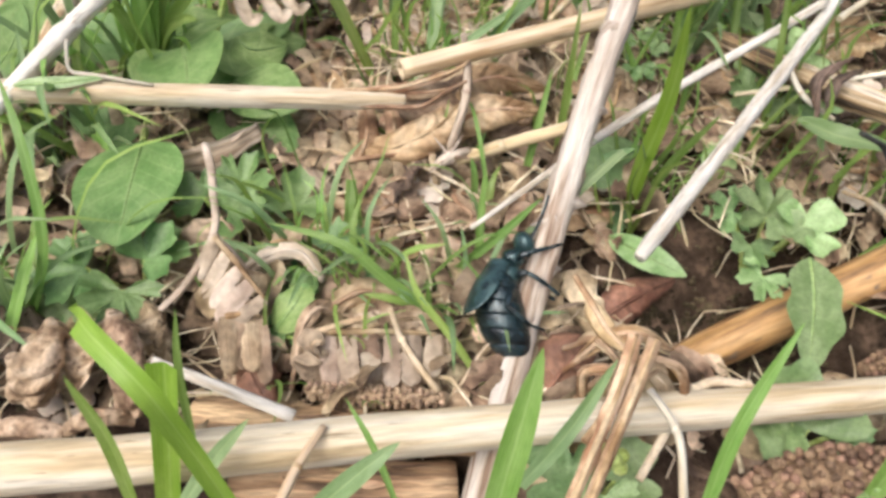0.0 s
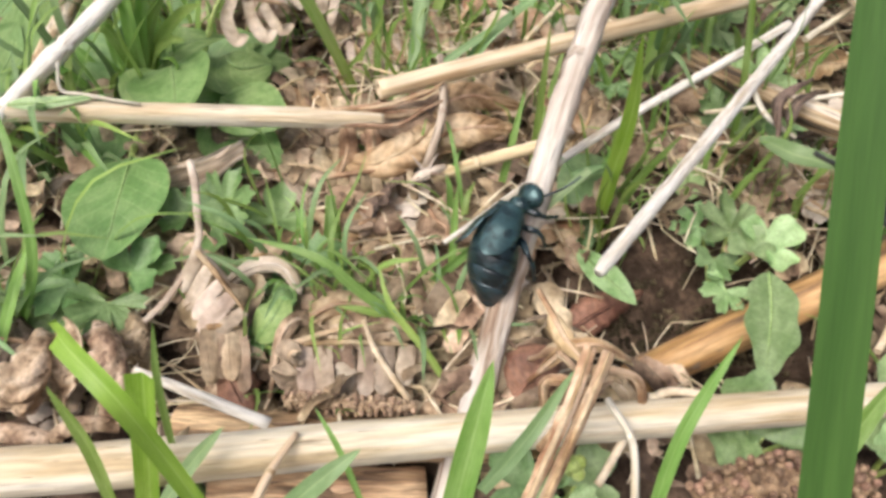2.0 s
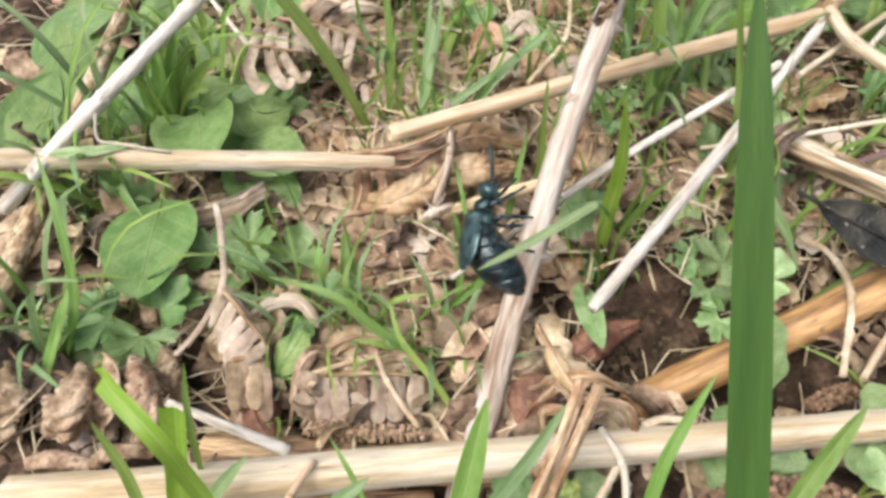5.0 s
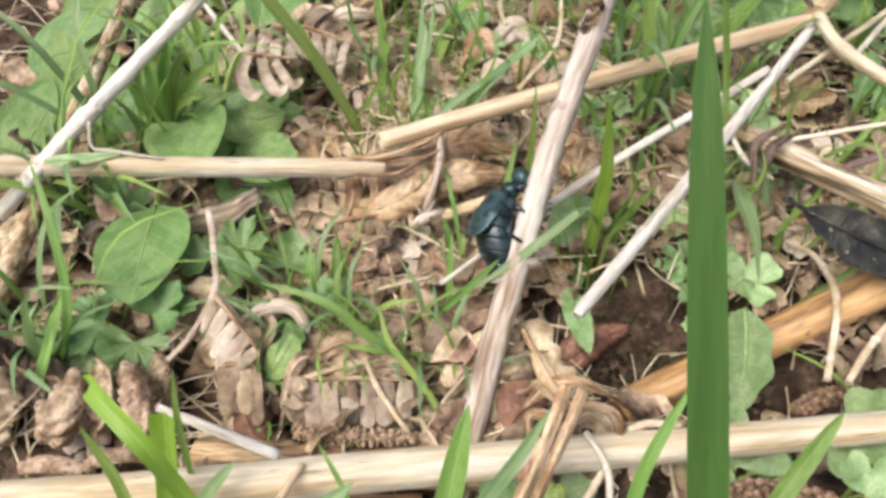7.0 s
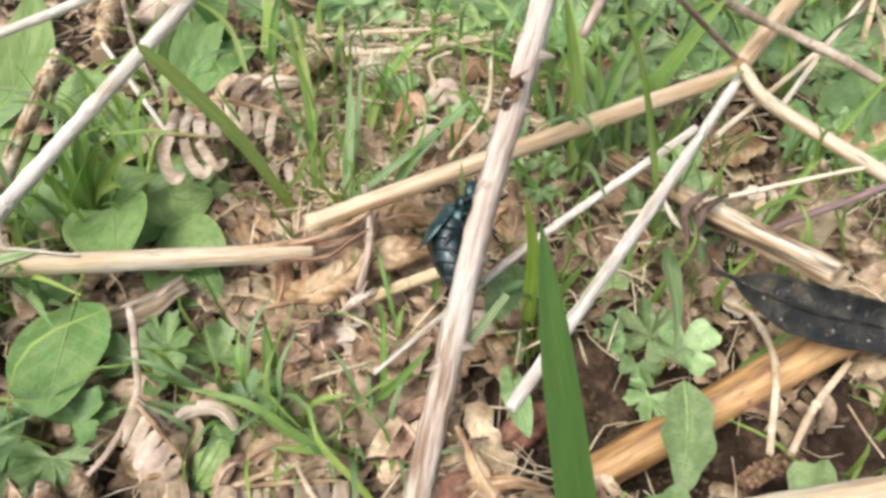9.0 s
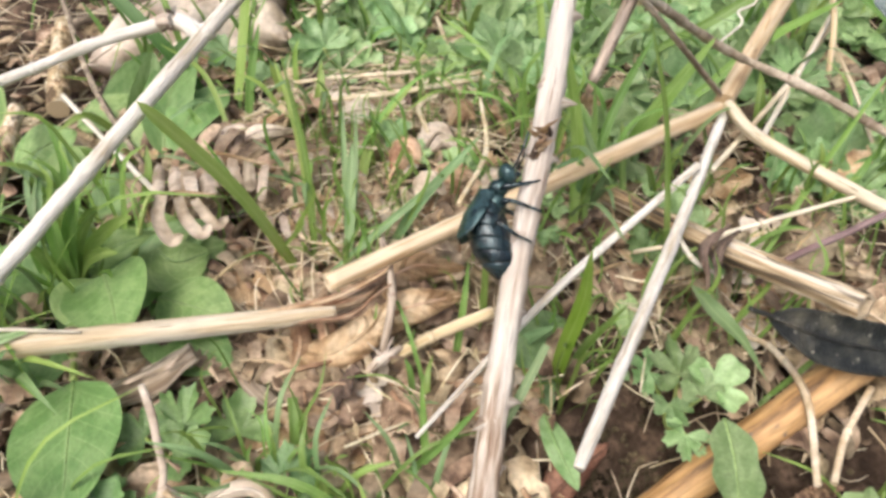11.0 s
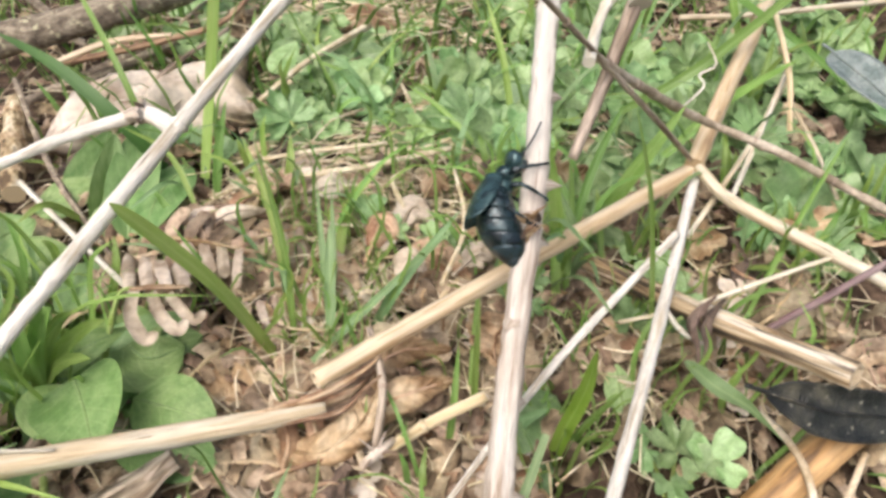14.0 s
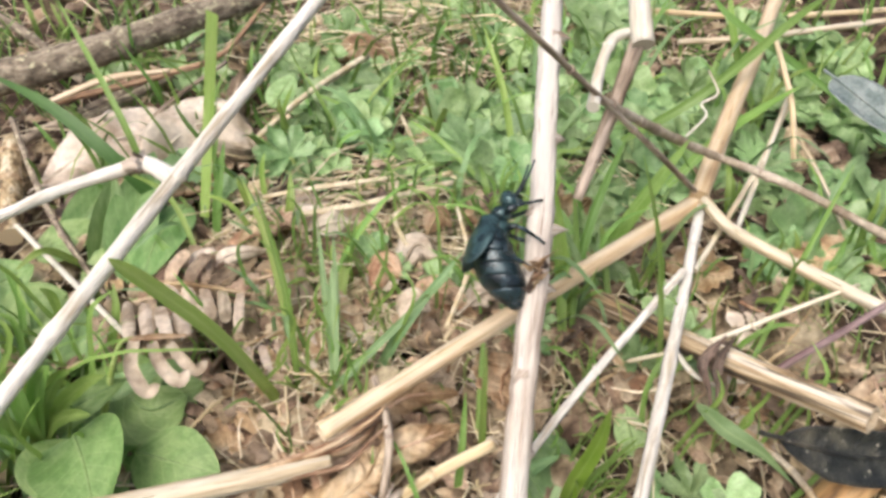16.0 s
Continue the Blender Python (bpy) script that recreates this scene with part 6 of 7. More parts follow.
comb((-43.7, 143.8, 20.0), (-32.2, 142.9, 19.0), (-46.4, 160.9, 16.0), (-35.9, 156.9, 15.0), 4, 3.4, material=BUFF, label="row of greyish dead bracken leaflets")
comb((-37.6, 164.0, 16.0), (-21.0, 158.1, 14.0), (-32.8, 155.5, 11.0), (-22.8, 151.3, 9.0), 5, 3.0, material=BUFF, label="row of greyish dead bracken leaflets")
comb((-20.7, 101.3, 5.0), (-2.1, 101.7, 7.0), (-20.0, 99.3, 0.0), (-1.0, 97.9, 1.0), 9, 2.2)
comb((-38.1, 76.2, 12.0), (-29.1, 66.6, 8.0), (-41.0, 70.0, 7.0), (-36.0, 62.4, 4.0), 5, 3.0, material=ASHEN, label="row of drooping greyish dead bracken leaflets")
comb((-35.4, 64.4, 6.0), (-30.2, 65.1, 5.0), (-33.8, 55.7, 2.0), (-28.1, 54.2, 2.0), 4, 3.4)
comb((-29.3, 163.1, 10.0), (-7.0, 167.1, 10.0), (-27.8, 155.4, 4.0), (-5.9, 159.8, 4.0), 7, 2.6, material=ASHEN, label="row of greyish dead bracken leaflets")
comb((-22.1, 148.6, 6.0), (-3.5, 151.8, 6.0), (-21.1, 139.1, 1.0), (-2.3, 142.9, 1.0), 6, 2.5, material=ASHEN, label="row of greyish dead bracken leaflets")
comb((-2.4, 185.5, 6.0), (13.3, 174.5, 5.0), (-4.8, 174.1, 2.0), (8.4, 165.3, 1.0), 5, 2.8, material=ASHEN, label="row of greyish dead bracken leaflets")
comb((-26.1, 161.6, 8.0), (-6.2, 164.3, 8.0), (-27.9, 153.6, 3.0), (-6.9, 154.6, 3.0), 7, 2.8, material=ASHEN, label="row of greyish dead bracken leaflets")
comb((-1.8, 181.0, 6.0), (17.2, 181.2, 6.0), (-1.5, 173.3, 2.0), (17.1, 172.1, 2.0), 6, 2.6, material=ASHEN, label="row of greyish dead bracken leaflets")
comb((-31.8, 163.7, 6.0), (-6.9, 153.4, 5.0), (-29.0, 152.4, 2.0), (-7.0, 141.2, 1.0), 8, 3.0)
comb((-24.9, 175.6, 8.0), (-5.9, 167.0, 6.0), (-26.6, 168.2, 4.0), (-5.9, 157.4, 3.0), 6, 3.0)
comb((-23.4, 131.3, 0.0), (-10.3, 125.3, 1.0), (-23.2, 125.5, -2.0), (-10.5, 119.8, -2.0), 6, 2.4)
comb((-5.6, 149.2, 3.0), (12.3, 155.3, 4.0), (-2.7, 141.4, 1.0), (14.9, 146.0, 2.0), 6, 2.8, material=PALE, label="row of pale curled dead bracken leaflets")
comb((48.9, 117.8, 2.0), (59.8, 120.6, 3.0), (48.5, 110.0, 0.0), (60.3, 112.3, 1.0), 5, 2.8)
comb((14.3, 150.3, 4.0), (28.2, 153.6, 5.0), (15.4, 143.2, 1.0), (30.0, 144.0, 2.0), 6, 2.8)
curled((16.0, 124.3, 6.0), 15, 30, 0.5)
curled((12.6, 114.7, 4.0), 14, 80, 0.5)
curled((18.0, 135.4, 6.0), 13, 150, 0.6)
curled((-20.7, 58.9, 1.0), 12, 60, 0.6)
curled((-15.1, 98.1, -0.0), 11, 20, 0.8)
curled((-9.5, 99.6, 0.0), 13, -40, 0.3)
curled((-0.5, 99.6, 0.0), 15, 60, 0.25, label="flat tan dead leaf on the soil")
curled((-12.4, 89.8, 0.0), 9, 120, 0.9)
curled((-26.3, 78.2, 5.0), 9, -80, 0.9)
curled((-26.5, 175.8, 8.0), 11, 40, 1.1)
curled((-6.6, 177.7, 4.0), 14, -30, 0.5)
curled((9.4, 171.9, 3.0), 14, 50, 0.5)
curled((-16.5, 183.0, 5.0), 13, 100, 0.6)
curled((28.3, 148.4, 2.0), 16, 20, 0.5)
curled((22.9, 162.3, 2.0), 13, 80, 0.6)
curled((8.1, 128.1, 3.0), 14, -10, 0.6)
curled((18.0, 126.1, 2.0), 15, 30, 0.5)
curled((0.3, 120.3, 4.0), 14, -50, 0.6)
curled((-6.2, 192.9, 3.0), 15, 40, 0.3, material=PALE, label="flat greyish dead leaf")
curled((105.5, 119.9, 4.0), 14, 20, 0.5)
curled((110.3, 109.6, 4.0), 13, 70, 0.5)
curled((53.6, 124.8, 0.0), 13, 30, 0.5)
curled((20.7, 232.5, 4.0), 16, 60, 0.4)
curled((-14.1, 291.1, 6.0), 18, 30, 0.5)
curled((-7.5, 97.8, 3.0), 20, -20, 0.25, 8, "ribbed brown dead leaf under a straw")
curled((4.5, 89.1, 2.0), 18, 200, 0.3, 5, "ribbed brown dead leaf under a straw")

frond([(-22.4, 54.8, -1.0), (-13.2, 57.3, 1.0), (-2.2, 59.5, 0.0)], 8, 12, "curled brown dead bracken frond", one_sided=1)
frond([(-21.9, 68.4, 0.0), (-13.4, 63.5, 4.0), (-4.1, 62.6, 2.0)], 8, 9, "brown dead bracken frond", curl=1.0)
frond([(-36.7, 73.4, 8.0), (-34.7, 68.0, 4.0), (-31.2, 59.5, 0.0)], 6, 9, "drooping grey-brown dead bracken frond", curl=1.0)
HANG = [(((-42.2, 142.1, 21.0), (-43.0, 136.7, 19.0), (-40.5, 131.7, 17.0), (-37.6, 131.6, 18.2)), 3.3), (((-38.7, 140.7, 21.0), (-37.3, 136.1, 19.0), (-34.3, 132.6, 17.0), (-31.8, 133.6, 18.4)), 3.1), (((-35.2, 139.5, 21.0), (-33.3, 136.8, 19.0), (-30.7, 133.6, 18.0), (-28.1, 134.6, 19.2)), 2.7)]
hang_base = mm((-54.0, 134.3, 2.0))
hang = empty("bracken_frond", hang_base, "curled pale dead bracken leaflets hanging from a yellow-green stalk", "dead frond")
part("stalk", tube([mm(p) - hang_base for p in ((-54.0, 134.3, 2.0), (-49.4, 138.2, 13.0), (-45.4, 142.0, 20.6), (-42.5, 143.0, 21.2))], [0.0008, 0.0007, 0.0005, 0.0004], sides=7, rings=30), BUD, hang, "yellow-green stalk")
part("midrib", tube([mm(p) - hang_base for p in ((-43.5, 142.8, 21.2), (-38.5, 141.5, 21.4), (-31.0, 141.0, 20.6))], [0.0004, 0.0004, 0.0002], sides=6, rings=16), TANLEAF, hang, "thin brown midrib")
for pts, width in HANG:
    part("leaflet", ribbon([mm(p) - hang_base for p in pts], width * 0.001, BLUNT, (0.0, -0.65, 0.75), cols=8, rows=24, cup=0.35, fold=0.15, ripple=0.05, tooth=0.05, teeth=6, pleat=0.01, seed=width), BUFF, hang)
frond([(-0.9, 129.5, 0.0), (6.5, 115.0, 3.0), (20.1, 119.3, 2.0)], 7, 9, "curled brown dead bracken frond beneath a stem", curl=1.0)
frond([(-50.7, 171.8, 4.0), (-32.9, 165.0, 10.0), (-12.6, 155.6, 6.0), (5.0, 147.0, 2.0)], 12, 13, "brown dead bracken frond in the litter")
frond([(-40.4, 173.4, 8.0), (-18.4, 168.4, 6.0), (9.2, 163.0, 2.0)], 11, 12, "brown dead bracken frond in the litter")
frond([(-22.2, 129.2, -2.0), (-4.6, 114.9, 0.0), (13.2, 101.8, -2.0)], 9, 10, "brown dead bracken frond in the litter")
frond([(-41.6, 78.6, -2.0), (-31.9, 72.1, 0.0), (-23.9, 65.6, -2.0)], 6, 9, "brown dead bracken frond in the litter")
frond([(19.6, 137.5, 0.0), (31.8, 145.5, 4.0), (37.9, 132.5, 0.0)], 7, 9, "brown dead bracken frond behind the cane")


# where other things lie on top and stay clear: place in mm, and how far round it
CLEAR = [((30, 60, 0), 12), ((36, 73, 0), 10), ((50, 84, 0), 15), ((7, 62, 0), 12), ((11, 72, 2), 10), ((8, 104, 8), 11), ((10.2, 58.3, 2.0), 13), ((15.9, 77.4, 2.0), 12), ((7.5, 103.7, 4.0), 9), ((-48.7, 108.1, 0.0), 13), ((-27.1, 104.4, 0.0), 9), ((-60.6, 91.8, 5.0), 19), ((-31.9, 51.7, 3.0), 11), ((-11.6, 58.9, 0.0), 11), ((-18.7, 154.1, 2.0), 11), ((54.7, 78.9, -8.0), 16), ((-42.7, 95.0, 0.0), 8), ((-34.7, 68.4, 0.0), 8), ((-39.1, 142.6, 10.0), 8), ((62.3, 68.4, 0.0), 12), ((42, 100, 0), 15), ((46, 111, 0), 11), ((57.5, 107, 0), 11)]


def small_fronds():
    """Bits of dead bracken strewn over the soil, copied from a few."""
    rng = random.Random(21)
    kinds = [frond([(0, -10, 0), (rng.uniform(-2, 2), 0, 2), (rng.uniform(-3, 3), 11, 0)], 6, rng.uniform(7, 9), "brown curled bit of dead bracken in the litter", material=(DEAD, PALE, TANLEAF, DEAD, DEAD, TANLEAF)[i], curl=rng.uniform(0.2, 0.9), width=rng.uniform(2.9, 3.6), lean=rng.uniform(0.2, 0.5)) for i in range(6)]
    spots = [(-28, 150, 34, 22, 20), (-2, 128, 24, 18, 14), (0, 95, 22, 14, 14), (-30, 78, 24, 12, 10), (25, 120, 18, 18, 9), (85, 120, 28, 24, 18), (20, 180, 40, 20, 10), (45, 95, 14, 12, 6), (-66, 70, 14, 8, 3), (-40, 200, 40, 20, 6)]
    first = list(kinds)
    for cx, cy, rx, ry, n in spots:
        for _ in range(n):
            a, r = rng.uniform(0, 6.283), math.sqrt(rng.random())
            x, y = (cx + rx * r * math.cos(a)) * 0.001, (cy + ry * r * math.sin(a)) * 0.001
            if any(math.hypot(x * 1000 - c[0], y * 1000 - c[1]) < d for c, d in CLEAR):
                continue
            m = Matrix.LocRotScale((x, y, ground_z(x, y) + rng.uniform(0.002, 0.005)), Euler((rng.gauss(0, 0.25), rng.gauss(0, 0.3), rng.uniform(0, 6.283))), None)
            if first:
                first.pop().matrix_basis = m
            else:
                copy_thing(rng.choice(kinds), m)


small_fronds()


def loose_leaves():
    """Crumpled dead leaves heaped over the soil, copied from a few."""
    rng = random.Random(33)
    names = ("crumpled brown dead leaf with raised veins", "curled tan dead leaf lying in the litter", "wrinkled brown dead leaf in the litter")
    kinds = [curled((300 + i * 7, 900 + i * 3, 0), rng.uniform(13, 22), 0, rng.uniform(0.08, 0.3), label=names[i % 3 if i % 4 else 0], material=(DEAD, TANLEAF, DEAD, DEAD, DEAD, UMBER, DEAD, TANLEAF, UMBER)[i]) for i in range(9)]
    first = list(kinds)
    for cx, cy, rx, ry, n in ((-28, 150, 36, 24, 12), (-2, 126, 26, 18, 10), (2, 98, 22, 14, 5), (-32, 78, 24, 12, 6), (22, 122, 20, 18, 6), (85, 122, 28, 22, 10), (20, 185, 40, 18, 10), (-66, 68, 14, 8, 4), (10, 54, 22, 6, 3), (-40, 200, 44, 22, 12), (60, 150, 24, 18, 8), (-40, 112, 20, 14, 10), (120, 150, 30, 24, 8)):
        for _ in range(n):
            a, r = rng.uniform(0, 6.283), math.sqrt(rng.random())
            x, y = (cx + rx * r * math.cos(a)) * 0.001, (cy + ry * r * math.sin(a)) * 0.001
            if any(math.hypot(x * 1000 - c[0], y * 1000 - c[1]) < d for c, d in CLEAR):
                continue
            m = Matrix.LocRotScale((x, y, ground_z(x, y) + rng.uniform(0.004, 0.010)), Euler((rng.gauss(0, 0.3), rng.gauss(0, 0.3), rng.uniform(0, 6.283))), None)
            if first:
                first.pop().matrix_basis = m
            else:
                copy_thing(rng.choice(kinds), m)


loose_leaves()


def catkin(points, r, label, n=70, material=CATKIN):
    """A fallen catkin: small scales round a spindle."""
    pts = [mm(p) for p in points]
    o = pts[0]
    ob = empty("catkin", o, label, "catkin", "catkins")
    part("spindle", tube([p - o for p in pts], [r * 0.0006, r * 0.0008, r * 0.0004], sides=8, rings=14, rough=0.2), material, ob)
    rng = random.Random(n)
    meshes = [mesh_of("scale", ball(0.001, (0.9, 0.8 + 0.2 * q, 0.7), u=7, v=5), material) for q in range(2)]
    path = smooth_path(pts, 60)
    long = sum((q - p).length for p, q in zip(path, path[1:]))
    gap = 0.0007 + r * 0.00024
    rings = int(long / gap)
    for i in range(rings):
        f = (i + 0.5) / rings
        c = path[int(f * 60)]
        t = (path[min(60, int(f * 60) + 1)] - path[int(f * 60) - 1 if int(f * 60) else 0]).normalized()
        s = t.cross(Vector((0, 0, 1))).normalized()
        rr = r * 0.001 * (0.55 + 0.45 * math.sin(math.pi * min(0.97, 0.12 + f * 0.85)))
        count = max(4, int(6.283 * rr / gap))
        for k in range(count):
            a = (k + 0.5 * (i % 2) + rng.uniform(-0.25, 0.25)) * 6.283 / count
            d = s * math.cos(a) + s.cross(t) * math.sin(a)
            part("scale", rng.choice(meshes), None, ob, m=Matrix.LocRotScale(c - o + d * rr * rng.uniform(0.9, 1.08) + t * rng.uniform(-0.2, 0.2) * gap, (d + t * rng.uniform(0.0, 0.6)).to_track_quat("X", "Z"), (gap * 540 * rng.uniform(0.8, 1.15),) * 3))


catkin([(42.2, 35.1, 4.0), (50.5, 37.6, 5.0), (59.7, 38.8, 5.0), (68.7, 38.0, 4.0)], 3.6, "fat reddish brown fallen catkin", 60)
catkin([(-21.3, 53.2, 2.0), (-11.0, 52.0, 2.0), (0.5, 52.0, 1.2)], 1.55, "pale brown fallen catkin in the litter", 34, PALECATKIN)
catkin([(5, 186, 2), (3.5, 172, 3), (1, 160, 1)], 1.4, "thin reddish brown catkin", 26)
catkin([(70.5, 59.0, -3.0), (76.2, 61.3, -2.0), (83.6, 63.4, -3.0)], 1.6, "dark purple-brown catkin in the litter", 18)
catkin([(-35.6, 180.4, 4.0), (-32.9, 191.4, 6.0), (-33.9, 207.1, 4.0)], 1.4, "thin reddish brown catkin", 20)

bud = empty("flower_bud", mm((23.1, 38.4, 10.0)), "small yellow-green flower bud cluster on a stalk", "bud")
for i in range(7):
    part("bud", ball(0.0011, centre=(random.uniform(-0.0014, 0.0014), random.uniform(-0.001, 0.001), random.uniform(-0.0012, 0.0014)), u=8, v=6), BUD, bud)
part("stalk", tube([Vector((0, 0, 0)), Vector((0.001, 0.002, -0.008)), Vector((0.002, 0.003, -0.017))], [0.0005, 0.0006, 0.0006], sides=6, rings=6), BUD, bud)


# ---- litter ----
def joined(name, shapes, spots, material, label, category):
    """Many small pieces in one mesh; spots: (which shape, pose with scale)."""
    verts, faces, base = [], [], 0
    kept = []
    for b in shapes:
        b.verts.ensure_lookup_table()
        kept.append((np.array([v.co[:] for v in b.verts]), [[v.index for v in f.verts] for f in b.faces]))
        b.free()
    for k, m in spots:
        co, fs = kept[k]
        mat = np.array(m)
        verts.append(co @ mat[:3, :3].T + mat[:3, 3])
        faces += [[i + base for i in f] for f in fs]
        base += len(co)
    data = bpy.data.meshes.new(name)
    data.from_pydata(np.concatenate(verts).tolist(), [], faces)
    data.polygons.foreach_set("use_smooth", [True] * len(faces))
    data.materials.append(material)
    tagged(new(name, data), label, category, kind="stuff")


def indexed(bm):
    bm.verts.index_update()
    return bm


def litter():
    rng = random.Random(3)
    shapes = []
    for i in range(14):  # torn chips and lone lobed leaflets
        l, w = rng.uniform(0.007, 0.017), rng.uniform(0.003, 0.0075)
        c = rng.uniform(-0.8, 0.8)
        path = [(0, -l / 2, 0), (rng.uniform(-1, 1) * l * 0.2, -l * 0.15, l * 0.12), (rng.uniform(-1, 1) * l * 0.3, l * 0.2, l * 0.15 * c), (rng.uniform(-1, 1) * l * 0.2, l / 2, l * 0.4 * c)]
        shapes.append(indexed(ribbon(path, w, (OVAL, STUB, SPEAR)[i % 3], (rng.uniform(-0.4, 0.4), 0, 1), cols=6, rows=18, cup=rng.uniform(-0.7, 0.5), fold=rng.uniform(-0.2, 0.25), twist=rng.uniform(-0.7, 0.7), ripple=0.08, pleat=0.03, pleats=5, tooth=rng.uniform(0.0, 0.3), teeth=rng.randint(3, 6), ragged=0.35, seed=i * 2.3)))
    chips = len(shapes)
    for i in range(7):  # combs of leaflets on a midrib
        pieces = [tube([(0, -0.013, 0), (rng.uniform(-0.002, 0.002), 0, 0.001), (0, 0.014, 0)], [0.0005, 0.0003], sides=5, rings=6)]
        for k in range(8):
            for s in (-1, 1):
                if rng.random() < 0.15:
                    continue
                l, y, c = rng.uniform(0.008, 0.0105) * (1 - 0.06 * k), -0.012 + 0.0033 * k, rng.uniform(0.2, 1.1)
                pieces.append(ribbon([(0, y, 0.0004), (s * l * 0.45, y + l * 0.15, 0.0012), (s * l * 0.8, y + l * 0.3, 0.0004 - 0.001 * c), (s * l * (1 - 0.1 * c), y + l * 0.35, -0.0003 - l * 0.14 * c)], rng.uniform(0.003, 0.0038), BLUNT, (0, 0, 1), cols=4, rows=12, cup=rng.uniform(-0.25, 0.25), fold=rng.uniform(-0.25, 0.2), twist=rng.uniform(-0.4, 0.4), ripple=0.1, tooth=0.08, teeth=5, ragged=0.12, seed=i + k * 0.7 + s))
        whole = bmesh.new()
        for piece in pieces:
            data = bpy.data.meshes.new("piece")
            piece.to_mesh(data)
            piece.free()
            whole.from_mesh(data)
            bpy.data.meshes.remove(data)
        shapes.append(indexed(whole))

    def bare(x, y):
        return ((x - 0.051) / 0.021) ** 2 + ((y - 0.076) / 0.014) ** 2 < 1 or ((x - 0.080) / 0.022) ** 2 + ((y - 0.060) / 0.013) ** 2 < 1 or ((x - 0.108) / 0.020) ** 2 + ((y - 0.066) / 0.016) ** 2 < 1

    spots = []
    for _ in range(1000):
        y = 0.02 + 0.42 * rng.random() ** 1.6
        x = rng.uniform(-0.09 - y * 0.3, 0.09 + y * 0.6)
        if (bare(x, y) or y < 0.046 or x < -0.044 and y < 0.058) and rng.random() < 0.9:
            continue
        k = rng.uniform(0.4, 1.1) * (1 + y * 1.2)
        z = ground_z(x, y) + rng.uniform(0.0003, 0.009)
        spots.append((rng.randrange(chips), Matrix.LocRotScale((x, y, z), Euler((rng.gauss(0, 0.45), rng.gauss(0, 0.45), rng.uniform(0, 6.283))), (k,) * 3)))
    for _ in range(330):
        y = 0.03 + 0.30 * rng.random() ** 1.2
        x = rng.uniform(-0.07 - y * 0.3, 0.07 + y * 0.55)
        if bare(x, y) or y < 0.046 or x < -0.044 and y < 0.058:
            continue
        spots.append((rng.randrange(chips, len(shapes)), Matrix.LocRotScale((x, y, ground_z(x, y) + rng.uniform(0.001, 0.006)), Euler((rng.gauss(0, 0.3), rng.gauss(0, 0.3), rng.uniform(0, 6.283))), (rng.uniform(0.65, 1.1),) * 3)))
    joined("leaf_litter", shapes, spots, LITTER, "brown crumbled bracken and leaf litter on the soil", "leaf litter")
    shapes = []
    for i in range(10):
        l, b = rng.uniform(0.008, 0.028), rng.uniform(-0.13, 0.13)
        shapes.append(indexed(tube([(0, -l / 2, 0), (l * b, -l * 0.1, l * 0.1), (-l * b * 0.5, l * 0.2, l * 0.03), (0, l / 2, 0)], [rng.uniform(0.00012, 0.00036), 0.00012], sides=5, rings=6)))
    spots = []
    for _ in range(2000):
        y = 0.03 + 0.38 * rng.random() ** 1.3
        x = rng.uniform(-0.09 - y * 0.25, 0.09 + y * 0.45)
        if y < 0.05 or bare(x, y) and rng.random() < 0.85:
            continue
        z = ground_z(x, y) + rng.uniform(0.001, 0.006)
        spots.append((rng.randrange(len(shapes)), Matrix.LocRotScale((x, y, z), Euler((rng.gauss(0, 0.25), rng.gauss(0, 0.2), rng.uniform(0, 6.283))), (rng.uniform(0.7, 1.4),) * 3)))
    for _ in range(300):
        a, r = rng.uniform(0, 6.283), math.sqrt(rng.random())
        x, y = 0.014 + 0.040 * r * math.cos(a), 0.192 + 0.030 * r * math.sin(a)
        spots.append((rng.randrange(len(shapes)), Matrix.LocRotScale((x, y, ground_z(x, y) + rng.uniform(0.002, 0.009)), Euler((rng.gauss(0, 0.2), rng.gauss(0, 0.2), 1.57 + rng.gauss(0, 0.7))), (rng.uniform(0.8, 1.5),) * 3)))
    for _ in range(240):
        x, y = rng.gauss(0.045, 0.05), rng.gauss(0.315, 0.022)
        spots.append((rng.randrange(len(shapes)), Matrix.LocRotScale((x, y, ground_z(x, y) + rng.uniform(0.004, 0.014)), Euler((rng.gauss(0, 0.2), rng.gauss(0, 0.2), 1.57 + rng.gauss(0, 0.6))), (rng.uniform(1.2, 2.4),) * 3)))
    for _ in range(260):
        x, y = rng.gauss(0.008, 0.024), rng.gauss(0.148, 0.014)
        spots.append((rng.randrange(len(shapes)), Matrix.LocRotScale((x, y, ground_z(x, y) + rng.uniform(0.003, 0.009)), Euler((rng.gauss(0, 0.25), rng.gauss(0, 0.25), rng.uniform(0, 6.283))), (rng.uniform(0.7, 1.3),) * 3)))
    joined("dry_grass", shapes, spots, HAY, "thin dry grass stalks strewn in the litter", "dry grass")
    shapes = [indexed(ball(0.001, (1, rng.uniform(0.6, 1), rng.uniform(0.5, 0.9)), u=6, v=4)) for _ in range(5)]
    spots = []
    for _ in range(1400):
        if rng.random() < 0.5:
            x, y = 0.050 + rng.gauss(0, 0.012), 0.072 + rng.gauss(0, 0.007)
        else:
            y = 0.03 + 0.25 * rng.random()
            x = rng.uniform(-0.1 - y * 0.2, 0.1 + y * 0.4)
        k = rng.uniform(0.25, 1.1)
        spots.append((rng.randrange(5), Matrix.LocRotScale((x, y, ground_z(x, y)), Euler((rng.random() * 6, rng.random() * 6, 0)), (k,) * 3)))
